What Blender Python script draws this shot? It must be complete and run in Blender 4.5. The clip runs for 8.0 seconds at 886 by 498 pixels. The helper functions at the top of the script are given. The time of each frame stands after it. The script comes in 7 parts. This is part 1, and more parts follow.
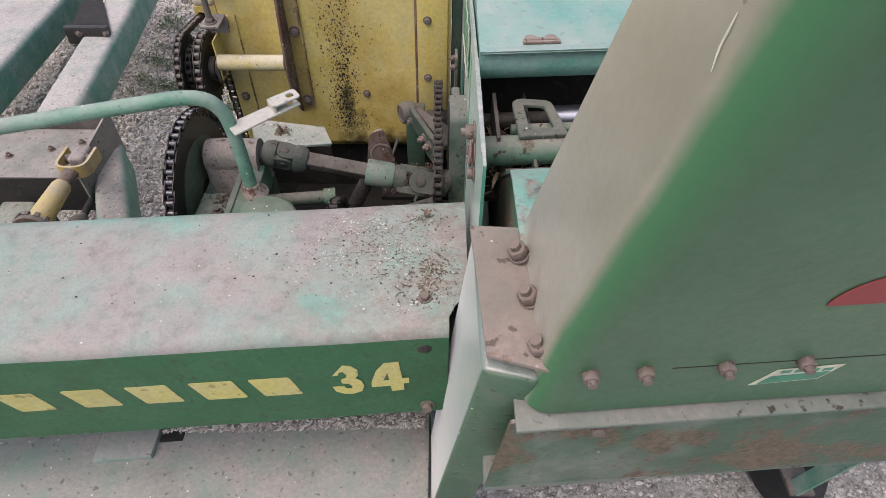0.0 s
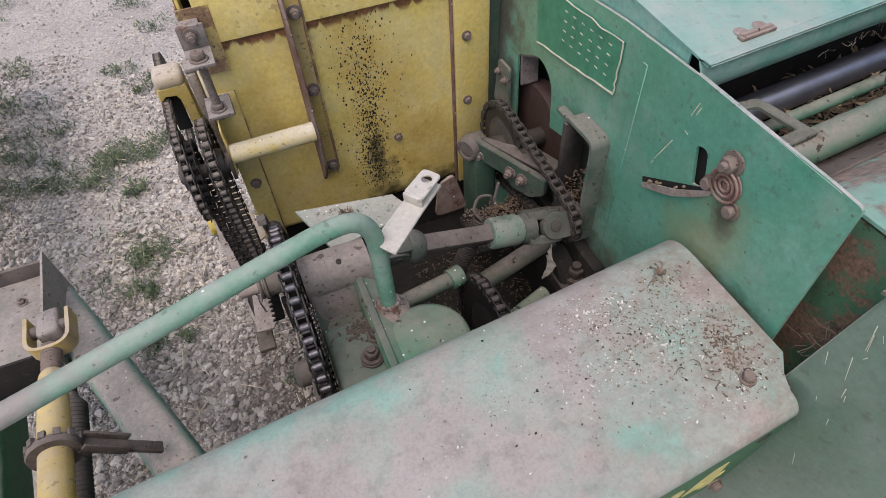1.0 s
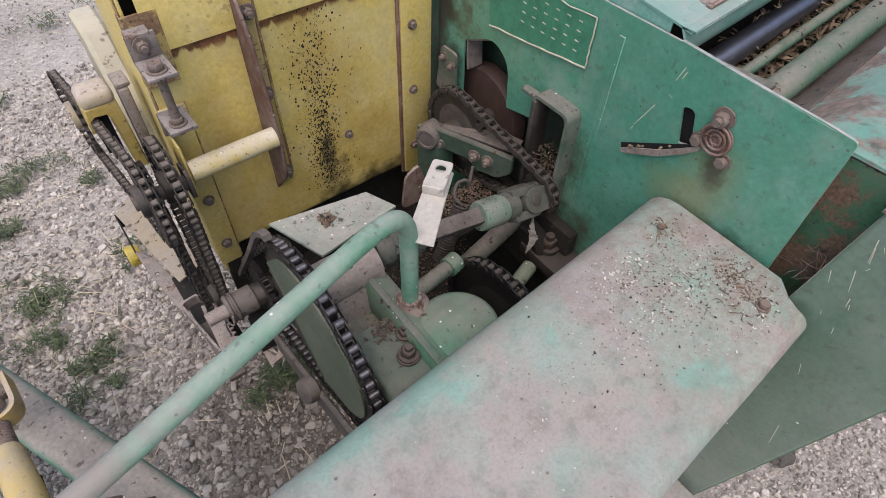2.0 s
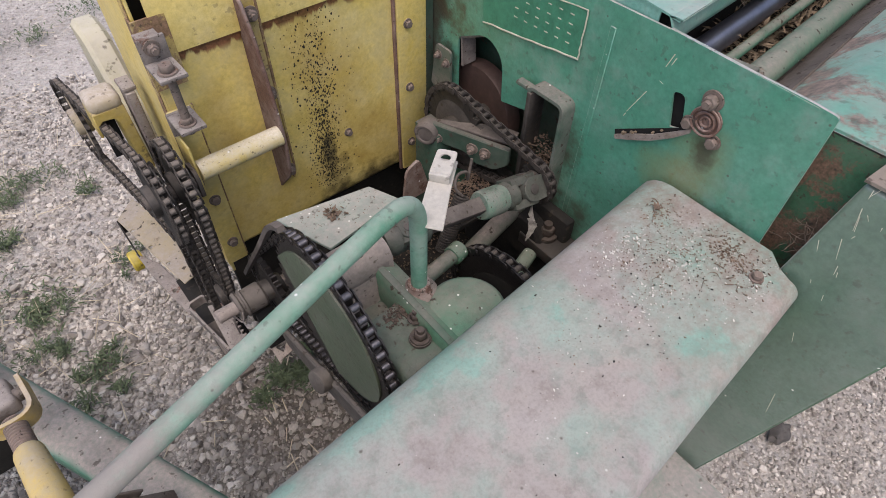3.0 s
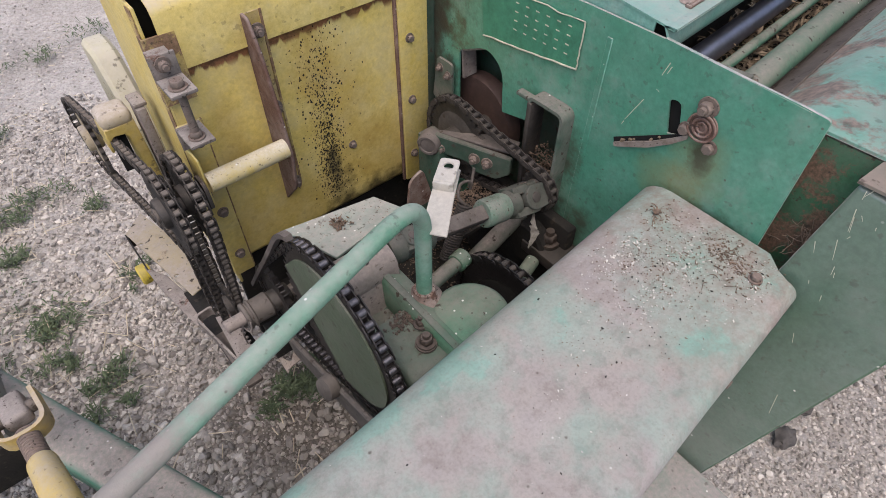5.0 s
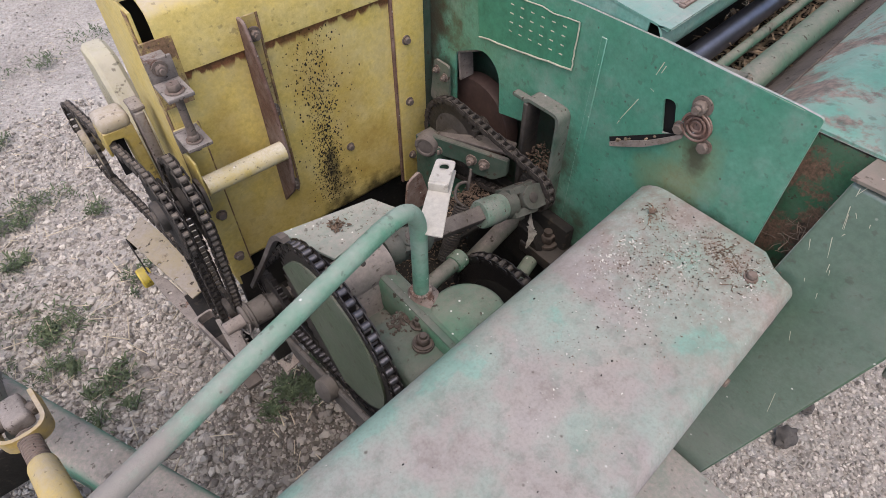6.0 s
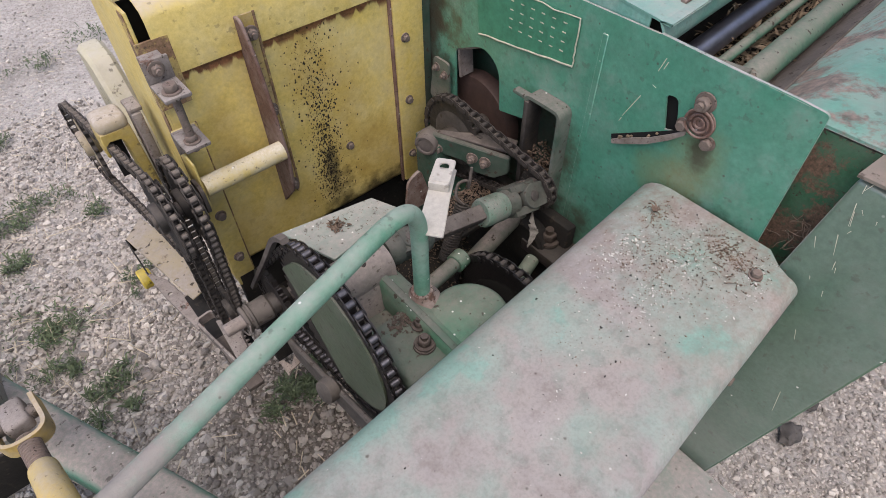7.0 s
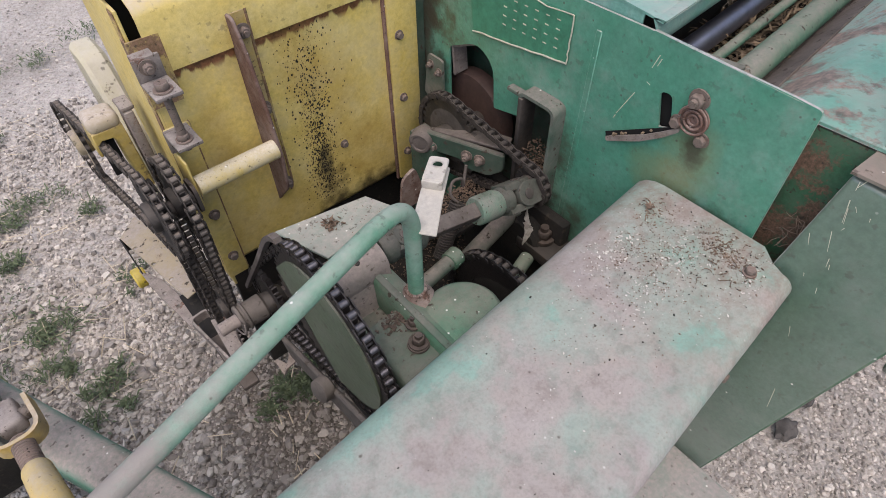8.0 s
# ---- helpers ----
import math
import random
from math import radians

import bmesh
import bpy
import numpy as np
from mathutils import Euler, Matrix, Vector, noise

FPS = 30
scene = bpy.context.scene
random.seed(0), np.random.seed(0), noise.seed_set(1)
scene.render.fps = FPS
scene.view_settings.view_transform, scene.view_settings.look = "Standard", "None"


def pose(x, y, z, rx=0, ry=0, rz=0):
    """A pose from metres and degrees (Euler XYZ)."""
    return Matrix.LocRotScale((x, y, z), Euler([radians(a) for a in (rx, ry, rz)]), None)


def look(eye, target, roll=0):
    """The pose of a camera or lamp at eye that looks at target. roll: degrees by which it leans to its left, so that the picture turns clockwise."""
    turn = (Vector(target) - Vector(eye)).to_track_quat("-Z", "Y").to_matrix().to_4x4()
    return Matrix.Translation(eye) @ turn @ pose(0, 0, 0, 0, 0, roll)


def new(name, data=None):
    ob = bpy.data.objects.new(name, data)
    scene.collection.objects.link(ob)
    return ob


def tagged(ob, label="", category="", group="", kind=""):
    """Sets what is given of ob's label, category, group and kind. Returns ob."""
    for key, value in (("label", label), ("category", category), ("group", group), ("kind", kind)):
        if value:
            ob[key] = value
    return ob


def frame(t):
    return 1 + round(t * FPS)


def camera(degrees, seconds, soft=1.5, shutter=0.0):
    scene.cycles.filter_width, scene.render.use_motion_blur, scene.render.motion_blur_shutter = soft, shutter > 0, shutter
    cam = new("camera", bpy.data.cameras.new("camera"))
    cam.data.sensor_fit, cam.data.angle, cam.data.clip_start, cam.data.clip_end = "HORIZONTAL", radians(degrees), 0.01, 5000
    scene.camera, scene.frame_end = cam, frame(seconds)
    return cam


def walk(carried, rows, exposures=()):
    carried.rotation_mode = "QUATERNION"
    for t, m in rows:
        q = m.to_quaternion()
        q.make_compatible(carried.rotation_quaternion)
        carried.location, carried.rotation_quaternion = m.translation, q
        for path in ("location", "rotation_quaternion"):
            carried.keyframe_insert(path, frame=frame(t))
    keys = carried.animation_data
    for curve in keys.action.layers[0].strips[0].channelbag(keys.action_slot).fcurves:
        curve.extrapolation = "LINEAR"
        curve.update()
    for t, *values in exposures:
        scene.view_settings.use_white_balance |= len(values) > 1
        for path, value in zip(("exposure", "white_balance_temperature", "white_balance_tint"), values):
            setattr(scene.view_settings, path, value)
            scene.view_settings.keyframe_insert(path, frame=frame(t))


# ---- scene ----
cam = camera(74.2, 8.0, 0.25)
PATH = [
    (0, (-0.004, 0.039, 1.429), (0.011, 1.405, -0.032), 0.7),
    (0.2, (-0.086, 0.106, 1.422), (-0.011, 1.436, -0.069), -2.8),
    (0.3, (-0.141, 0.143, 1.413), (-0.023, 1.474, -0.075), -2.2),
    (0.5, (-0.212, 0.231, 1.401), (-0.058, 1.56, -0.086), -3.7),
    (0.7, (-0.29, 0.296, 1.419), (-0.044, 1.587, -0.088), -4.0),
    (1, (-0.412, 0.356, 1.397), (0.023, 1.583, -0.121), -3.9),
    (1.2, (-0.501, 0.395, 1.393), (0.055, 1.558, -0.137), -3.5),
    (1.5, (-0.565, 0.429, 1.401), (0.122, 1.504, -0.139), 0.0),
    (2, (-0.578, 0.446, 1.398), (0.224, 1.437, -0.143), 2.2),
    (3.5, (-0.637, 0.425, 1.408), (0.206, 1.413, -0.113), 1.2),
    (4, (-0.639, 0.425, 1.408), (0.206, 1.428, -0.102), 0.8),
    (4.5, (-0.636, 0.423, 1.411), (0.213, 1.43, -0.094), 0.6),
    (6, (-0.629, 0.409, 1.413), (0.22, 1.431, -0.082), -0.4),
    (6.5, (-0.625, 0.41, 1.41), (0.217, 1.434, -0.087), -0.8),
    (7, (-0.623, 0.415, 1.41), (0.217, 1.434, -0.092), -1.0),
    (7.5, (-0.619, 0.416, 1.41), (0.221, 1.426, -0.098), -0.9),
    (8, (-0.617, 0.414, 1.409), (0.224, 1.422, -0.099), -1.0),
]
walk(cam, [(t, look(eye, target, roll)) for t, eye, target, roll in PATH],
     exposures=[(0, 0.48, 6540, 13.5), (0.6, 0.39, 6500, 14.0), (1.2, 0.38, 6500, 14.0), (8, 0.375, 6500, 14.0)])

# ---- world and light: a pale, even sky ----
world = bpy.data.worlds.new("sky_world")
scene.world = world
world.use_nodes = True
wn, wl = world.node_tree.nodes, world.node_tree.links
sky = wn.new("ShaderNodeTexSky")
sky.sky_type = "NISHITA"
sky.sun_disc = False
sky.sun_elevation, sky.sun_rotation = radians(65), radians(236)
sky.air_density, sky.dust_density, sky.ozone_density = 1.0, 4.0, 1.0
wl.new(sky.outputs[0], wn["Background"].inputs["Color"])
wn["Background"].inputs["Strength"].default_value = 0.165
sun_data = bpy.data.lights.new("sun", "SUN")
sun_data.energy, sun_data.angle, sun_data.color = 1.15, radians(65), (1.0, 0.95, 0.88)
sun = new("sun", sun_data)
sun.matrix_world = look((-0.7, -1.6, 4), (0, 0, 0))


# ---- materials ----
def material(name):
    m = bpy.data.materials.new(name)
    m.use_nodes = True
    n, l = m.node_tree.nodes, m.node_tree.links
    return m, n, l, n["Principled BSDF"]


def node(n, l, kind, ins=None):
    nd = n.new(kind)
    for k, v in (ins or {}).items():
        if isinstance(v, bpy.types.NodeSocket):
            l.new(v, nd.inputs[k])
        else:
            nd.inputs[k].default_value = v
    return nd


def noise_tex(n, l, vec, scale, detail=5.0, rough=0.6):
    return node(n, l, "ShaderNodeTexNoise", {"Vector": vec, "Scale": scale, "Detail": detail, "Roughness": rough}).outputs["Fac"]


def remap(n, l, v, a, b, c=0.0, d=1.0):
    return node(n, l, "ShaderNodeMapRange", {0: v, 1: a, 2: b, 3: c, 4: d}).outputs[0]


def maths(n, l, op, a, b=0.0):
    nd = node(n, l, "ShaderNodeMath", {0: a, 1: b})
    nd.operation = op
    return nd.outputs[0]


def mixc(n, l, f, a, b, mode="MIX"):
    nd = n.new("ShaderNodeMix")
    nd.data_type, nd.blend_type = "RGBA", mode
    for k, v in ((0, f), (6, a), (7, b)):
        if isinstance(v, bpy.types.NodeSocket):
            l.new(v, nd.inputs[k])
        else:
            nd.inputs[k].default_value = v if isinstance(v, float) else (*v, 1.0)
    return nd.outputs[2]


DUST = (0.43, 0.385, 0.365)
RUST = (0.13, 0.055, 0.03)


def paint(name, col, faded, dust=0.4, up=0.5, rust=0.1, rough=0.5, sheen=0.0, specks=0.0, scale=1.0, dustcol=DUST, rustcol=RUST, worn=0.5, metal=0.0, grime=0.35, streak=None, stain_shade=(), across=False, soak=0.7, coat=0.0, film=()):
    """Old paint: two tones, settled dust (more on what faces up), rust blooms, pale flecks and fine relief."""
    m, n, l, b = material(name)
    vec = n.new("ShaderNodeTexCoord").outputs["Object"]
    big = noise_tex(n, l, vec, 5.0 * scale)
    mid = noise_tex(n, l, vec, 17.0 * scale, 7.0, 0.65)
    fine = noise_tex(n, l, vec, 120.0 * scale, 4.0, 0.7)
    c = mixc(n, l, remap(n, l, mid, 0.5 - 0.25 * worn, 0.75), col, faded)
    c = mixc(n, l, remap(n, l, fine, 0.35, 0.72, 0.0, 0.5), c, tuple(0.5 * v for v in col))
    nz = node(n, l, "ShaderNodeSeparateXYZ", {0: n.new("ShaderNodeNewGeometry").outputs["Normal"]}).outputs[2]
    lift = maths(n, l, "MULTIPLY", remap(n, l, nz, 0.25, 0.95), up)
    patch = maths(n, l, "ADD", maths(n, l, "MULTIPLY", big, 0.55), maths(n, l, "MULTIPLY", mid, 0.45))
    d = maths(n, l, "ADD", maths(n, l, "ADD", lift, dust), maths(n, l, "MULTIPLY", maths(n, l, "SUBTRACT", patch, 0.5), 2.4))
    d = maths(n, l, "MULTIPLY", remap(n, l, d, 0.0, 1.0), remap(n, l, fine, 0.2, 0.6, 0.75, 1.0))
    tone = mixc(n, l, remap(n, l, fine, 0.3, 0.7), tuple(0.8 * v for v in dustcol), tuple(1.12 * v for v in dustcol))
    c = mixc(n, l, maths(n, l, "MULTIPLY", d, 0.93), c, tone)
    rn = noise_tex(n, l, vec, 11.0 * scale, 8.0, 0.72)
    rmask = remap(n, l, rn, 0.74 - 0.3 * rust, 0.80 - 0.3 * rust)
    rtone = mixc(n, l, remap(n, l, fine, 0.35, 0.65), tuple(0.55 * v for v in rustcol), tuple(1.7 * v for v in rustcol))
    c = mixc(n, l, maths(n, l, "MULTIPLY", rmask, 0.85), c, rtone)
    # dark grease and dirt: broad smudges and small spots
    gn = noise_tex(n, l, vec, 8.0 * scale, 9.0, 0.75)
    gmask = maths(n, l, "MULTIPLY", remap(n, l, gn, 0.50, 0.72), grime)
    c = mixc(n, l, gmask, c, (0.045, 0.037, 0.028))
    gs = noise_tex(n, l, vec, 75.0 * scale, 3.0, 0.5)
    c = mixc(n, l, maths(n, l, "MULTIPLY", remap(n, l, gs, 0.63, 0.69), min(1.0, 1.9 * grime)), c, (0.05, 0.038, 0.028))
    if streak:
        sep = node(n, l, "ShaderNodeSeparateXYZ", {0: vec})
        tall = node(n, l, "ShaderNodeCombineXYZ", {0: maths(n, l, "MULTIPLY", sep.outputs[0], 60.0), 1: 0.0, 2: maths(n, l, "MULTIPLY", sep.outputs[2], 9.0)}).outputs[0]
        run = node(n, l, "ShaderNodeTexNoise", {"Vector": tall, "Scale": 1.0, "Detail": 6.0}).outputs["Fac"]
        for top, drop in streak:
            below = maths(n, l, "MULTIPLY", remap(n, l, sep.outputs[2], top - drop, top), maths(n, l, "LESS_THAN", sep.outputs[2], top + 0.001))
            k = remap(n, l, maths(n, l, "ADD", run, maths(n, l, "MULTIPLY", below, 0.50)), 0.66, 0.75)
            c = mixc(n, l, maths(n, l, "MULTIPLY", maths(n, l, "MULTIPLY", k, remap(n, l, below, 0.05, 0.5)), 0.95), c, rtone)
    for sx, sz, rx, rz in film:
        s2 = node(n, l, "ShaderNodeSeparateXYZ", {0: vec})
        du = maths(n, l, "MULTIPLY", maths(n, l, "SUBTRACT", s2.outputs[1 if across else 0], sx), 1 / rx)
        dv = maths(n, l, "MULTIPLY", maths(n, l, "SUBTRACT", s2.outputs[2], sz), 1 / rz)
        rad = maths(n, l, "ADD", maths(n, l, "ADD", maths(n, l, "MULTIPLY", du, du), maths(n, l, "MULTIPLY", dv, dv)), maths(n, l, "MULTIPLY", maths(n, l, "SUBTRACT", mid, 0.5), 2.5))
        c = mixc(n, l, remap(n, l, rad, 1.2, 0.0, 0.0, 0.34), c, (0.27, 0.16, 0.04))
    # dark ellipses: soaked-in stains, and shade painted on the panel's far end
    for sx, sz, rx, rz in stain_shade:
        s3 = node(n, l, "ShaderNodeSeparateXYZ", {0: vec})
        du = maths(n, l, "MULTIPLY", maths(n, l, "SUBTRACT", s3.outputs[1 if across else 0], sx), 1 / rx)
        dv = maths(n, l, "MULTIPLY", maths(n, l, "SUBTRACT", s3.outputs[2], sz), 1 / rz)
        rad = maths(n, l, "ADD", maths(n, l, "MULTIPLY", du, du), maths(n, l, "MULTIPLY", dv, dv))
        rad = maths(n, l, "ADD", rad, maths(n, l, "MULTIPLY", maths(n, l, "SUBTRACT", mid, 0.5), 4.5))
        c = mixc(n, l, remap(n, l, rad, 1.0, -0.2, 0.0, soak), c, (0.042, 0.034, 0.017))
    if specks:
        v = node(n, l, "ShaderNodeTexVoronoi", {"Vector": vec, "Scale": 95.0})
        hole = remap(n, l, v.outputs["Distance"], 0.10, 0.20, 1.0, 0.0)
        where = remap(n, l, node(n, l, "ShaderNodeSeparateXYZ", {0: v.outputs["Color"]}).outputs[0], 1 - specks, 1 - specks + 0.02)
        c = mixc(n, l, maths(n, l, "MULTIPLY", maths(n, l, "MULTIPLY", hole, where), 0.8), c, (0.75, 0.74, 0.7))
        dk = node(n, l, "ShaderNodeTexVoronoi", {"Vector": vec, "Scale": 70.0})
        hole2 = remap(n, l, dk.outputs["Distance"], 0.08, 0.16, 1.0, 0.0)
        where2 = remap(n, l, node(n, l, "ShaderNodeSeparateXYZ", {0: dk.outputs["Color"]}).outputs[1], 1 - specks, 1 - specks + 0.02)
        c = mixc(n, l, maths(n, l, "MULTIPLY", maths(n, l, "MULTIPLY", hole2, where2), 0.7), c, (0.06, 0.045, 0.035))
    l.new(c, b.inputs["Base Color"])
    l.new(remap(n, l, d, 0.0, 0.8, rough, 0.92), b.inputs["Roughness"])
    b.inputs["Metallic"].default_value = metal
    b.inputs["Sheen Weight"].default_value, b.inputs["Sheen Roughness"].default_value = sheen, 0.4
    b.inputs["Coat Weight"].default_value, b.inputs["Coat Roughness"].default_value, b.inputs["Coat IOR"].default_value = coat, 0.24, 1.65
    relief = maths(n, l, "ADD", maths(n, l, "MULTIPLY", fine, 0.5), maths(n, l, "MULTIPLY", mid, 0.8))
    bump = node(n, l, "ShaderNodeBump", {"Height": relief, "Strength": 0.55, "Distance": 0.003})
    l.new(bump.outputs[0], b.inputs["Normal"])
    return m


def plain(name, col, rough=0.6, metal=0.0, vary=0.25, scale=60.0):
    m, n, l, b = material(name)
    vec = n.new("ShaderNodeTexCoord").outputs["Object"]
    f = noise_tex(n, l, vec, scale, 6.0, 0.7)
    c = mixc(n, l, remap(n, l, f, 0.3, 0.7), tuple(v * (1 - vary) for v in col), tuple(min(1, v * (1 + vary)) for v in col))
    l.new(c, b.inputs["Base Color"])
    b.inputs["Roughness"].default_value, b.inputs["Metallic"].default_value = rough, metal
    bump = node(n, l, "ShaderNodeBump", {"Height": f, "Strength": 0.2, "Distance": 0.002})
    l.new(bump.outputs[0], b.inputs["Normal"])
    return m


def cover_material():
    """Weathered sheet: chalky mauve-grey dust film worn through to teal paint in soft patches, with fine grit and flecks."""
    m, n, l, b = material("dusty_green_cover_paint")
    vec = n.new("ShaderNodeTexCoord").outputs["Object"]
    big = noise_tex(n, l, vec, 6.5, 3.0, 0.55)
    mid = noise_tex(n, l, vec, 19.0, 6.0, 0.62)
    blot = noise_tex(n, l, vec, 46.0, 5.0, 0.7)
    fine = noise_tex(n, l, vec, 260.0, 3.0, 0.7)
    dust = mixc(n, l, remap(n, l, mid, 0.34, 0.66), (0.268, 0.242, 0.236), (0.355, 0.328, 0.312))
    dust = mixc(n, l, remap(n, l, noise_tex(n, l, vec, 3.3, 4.0), 0.42, 0.58), dust, (0.335, 0.302, 0.272))
    dust = mixc(n, l, remap(n, l, blot, 0.50, 0.66, 0.0, 0.7), dust, (0.225, 0.195, 0.178))
    teal = mixc(n, l, remap(n, l, mid, 0.35, 0.7), (0.105, 0.285, 0.222), (0.215, 0.375, 0.315))
    k = maths(n, l, "ADD", maths(n, l, "MULTIPLY", big, 0.68), maths(n, l, "MULTIPLY", mid, 0.32))
    k = maths(n, l, "ADD", k, maths(n, l, "MULTIPLY", maths(n, l, "SUBTRACT", blot, 0.5), 0.16))
    veil = remap(n, l, k, 0.445, 0.56, 0.0, 0.40)
    patch = remap(n, l, k, 0.54, 0.62, 0.0, 0.76)
    c = mixc(n, l, maths(n, l, "MAXIMUM", veil, patch), dust, teal)
    c = mixc(n, l, remap(n, l, fine, 0.45, 0.80, 0.0, 0.40), c, (0.15, 0.128, 0.12))
    # thin rust and brown grit where the sheet ends
    x = node(n, l, "ShaderNodeSeparateXYZ", {0: vec}).outputs[0]
    tail = maths(n, l, "MULTIPLY", remap(n, l, x, -0.30, 0.0), remap(n, l, noise_tex(n, l, vec, 70.0, 6.0, 0.75), 0.42, 0.62))
    c = mixc(n, l, maths(n, l, "MULTIPLY", tail, 0.7), c, (0.215, 0.168, 0.142))
    for sc, cut, tone, w in ((60.0, 0.90, (0.07, 0.055, 0.045), 0.75), (130.0, 0.86, (0.20, 0.14, 0.11), 0.6), (90.0, 0.955, (0.64, 0.62, 0.59), 0.85), (38.0, 0.96, (0.16, 0.11, 0.08), 0.6)):
        v = node(n, l, "ShaderNodeTexVoronoi", {"Vector": vec, "Scale": sc})
        dot = remap(n, l, maths(n, l, "ADD", v.outputs["Distance"], maths(n, l, "MULTIPLY", blot, 0.22)), 0.16, 0.26, 1.0, 0.0)
        where = remap(n, l, node(n, l, "ShaderNodeSeparateXYZ", {0: v.outputs["Color"]}).outputs[0], cut, cut + 0.02)
        c = mixc(n, l, maths(n, l, "MULTIPLY", maths(n, l, "MULTIPLY", dot, where), w), c, tone)
    l.new(c, b.inputs["Base Color"])
    l.new(remap(n, l, k, 0.5, 0.65, 0.9, 0.6), b.inputs["Roughness"])
    relief = maths(n, l, "ADD", maths(n, l, "MULTIPLY", fine, 0.25), maths(n, l, "MULTIPLY", mid, 0.8))
    l.new(node(n, l, "ShaderNodeBump", {"Height": relief, "Strength": 0.3, "Distance": 0.003}).outputs[0], b.inputs["Normal"])
    return m


mat_cover = cover_material()
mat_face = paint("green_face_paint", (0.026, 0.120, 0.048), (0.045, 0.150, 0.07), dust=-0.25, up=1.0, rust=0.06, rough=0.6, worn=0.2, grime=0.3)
# Ellipses beyond y 1.2 paint shade beside the yellow housing; the rest are dirt
mat_panel = paint("green_panel_paint", (0.062, 0.272, 0.180), (0.112, 0.320, 0.236), dust=-0.08, up=0.9, rust=0.0, rough=0.40, specks=0.24, worn=0.5, grime=0.17, coat=0.75, sheen=0.25, across=True, soak=0.8, film=((0.672, 0.868, 0.05, 0.075), (0.70, 0.82, 0.06, 0.05)), stain_shade=((0.672, 0.885, 0.022, 0.035), (0.92, 0.60, 0.16, 0.13), (0.905, 0.70, 0.045, 0.15), (1.22, 0.92, 0.10, 0.12), (1.27, 0.95, 0.11, 0.26), (1.29, 0.86, 0.10, 0.42), (1.28, 0.72, 0.09, 0.28), (0.62, 0.78, 0.08, 0.05)))
mat_leg = paint("faded_green_leg_paint", (0.080, 0.148, 0.104), (0.117, 0.184, 0.142), dust=0.0, up=0.9, rust=0.0, rough=0.33, sheen=0.7, coat=1.0, specks=0.03, worn=0.5, dustcol=(0.22, 0.235, 0.205), grime=0.2)
# Darker copy of the leg paint: shade on the front, plus rust flecks
mat_legshade = paint("shaded_rust_flecked_leg_front_paint", (0.045, 0.125, 0.065), (0.075, 0.155, 0.095), dust=0.0, up=0.5, rust=0.22, rough=0.5, specks=0.03, worn=0.6, dustcol=(0.24, 0.22, 0.18), rustcol=(0.10, 0.055, 0.035), grime=0.4)
mat_apron = paint("apron_plate_paint", (0.040, 0.100, 0.058), (0.066, 0.128, 0.080), dust=0.0, up=0.9, rust=0.80, rough=0.5, rustcol=(0.10, 0.066, 0.042), specks=0.01, worn=0.5, grime=0.3)
mat_hood = paint("pale_green_hood_paint", (0.135, 0.345, 0.285), (0.235, 0.415, 0.365), dust=0.02, up=0.35, rust=0.03, rough=0.4, worn=0.6, grime=0.1)
mat_deck = paint("rust_patched_deck_paint", (0.14, 0.36, 0.28), (0.25, 0.44, 0.36), dust=0.12, up=0.25, rust=0.86, rough=0.5, worn=0.5, rustcol=(0.195, 0.125, 0.105), scale=0.6, grime=0.2)
def dusted_end(m, axis, start, end, col):
    """Bare dust and handling wear that thickens along one axis, broken up by noise."""
    n, l = m.node_tree.nodes, m.node_tree.links
    b = n["Principled BSDF"]
    vec = n.new("ShaderNodeTexCoord").outputs["Object"]
    along = node(n, l, "ShaderNodeSeparateXYZ", {0: vec}).outputs[axis]
    k = maths(n, l, "ADD", remap(n, l, along, start, end), maths(n, l, "MULTIPLY", maths(n, l, "SUBTRACT", noise_tex(n, l, vec, 22.0, 6.0, 0.65), 0.5), 1.6))
    c = mixc(n, l, remap(n, l, k, 0.35, 0.75, 0.0, 0.85), b.inputs["Base Color"].links[0].from_socket, col)
    l.new(c, b.inputs["Base Color"])
    return m


mat_pipe = paint("chalky_green_pipe_paint", (0.095, 0.25, 0.165), (0.20, 0.345, 0.265), dust=0.10, up=0.32, rust=0.08, rough=0.6, specks=0.16, worn=0.8, grime=0.2)
dusted_end(mat_pipe, 0, -0.56, -0.74, (0.255, 0.215, 0.20))
mat_cast = paint("dusty_green_casting", (0.04, 0.10, 0.065), (0.09, 0.14, 0.105), dust=0.40, up=0.42, rust=0.25, rough=0.85, worn=0.6, dustcol=(0.26, 0.215, 0.19), grime=0.55)
mat_castgreen = paint("light_green_casting", (0.066, 0.165, 0.103), (0.12, 0.205, 0.146), dust=0.20, up=0.22, rust=0.26, rough=0.65, worn=0.6, specks=0.3, dustcol=(0.285, 0.225, 0.20), grime=0.55)
mat_steel = paint("greasy_dusty_steel", (0.026, 0.024, 0.022), (0.065, 0.058, 0.052), dust=0.05, up=0.35, rust=0.25, rough=0.55, metal=0.2, dustcol=(0.20, 0.17, 0.15), grime=0.7)
# Grime, oil and seeds; kept near-black to paint shade in recesses too
mat_grimeshade = paint("dark_grime_and_shade", (0.009, 0.008, 0.007), (0.022, 0.019, 0.016), dust=-0.25, up=0.3, rust=0.2, rough=0.85, dustcol=(0.06, 0.051, 0.042), grime=0.3)
mat_yellow = paint("old_yellow_paint", (0.62, 0.475, 0.12), (0.64, 0.54, 0.24), dust=0.0, up=0.5, rust=0.13, rough=0.5, worn=0.7, dustcol=(0.52, 0.45, 0.27), rustcol=(0.165, 0.062, 0.027), grime=0.07)
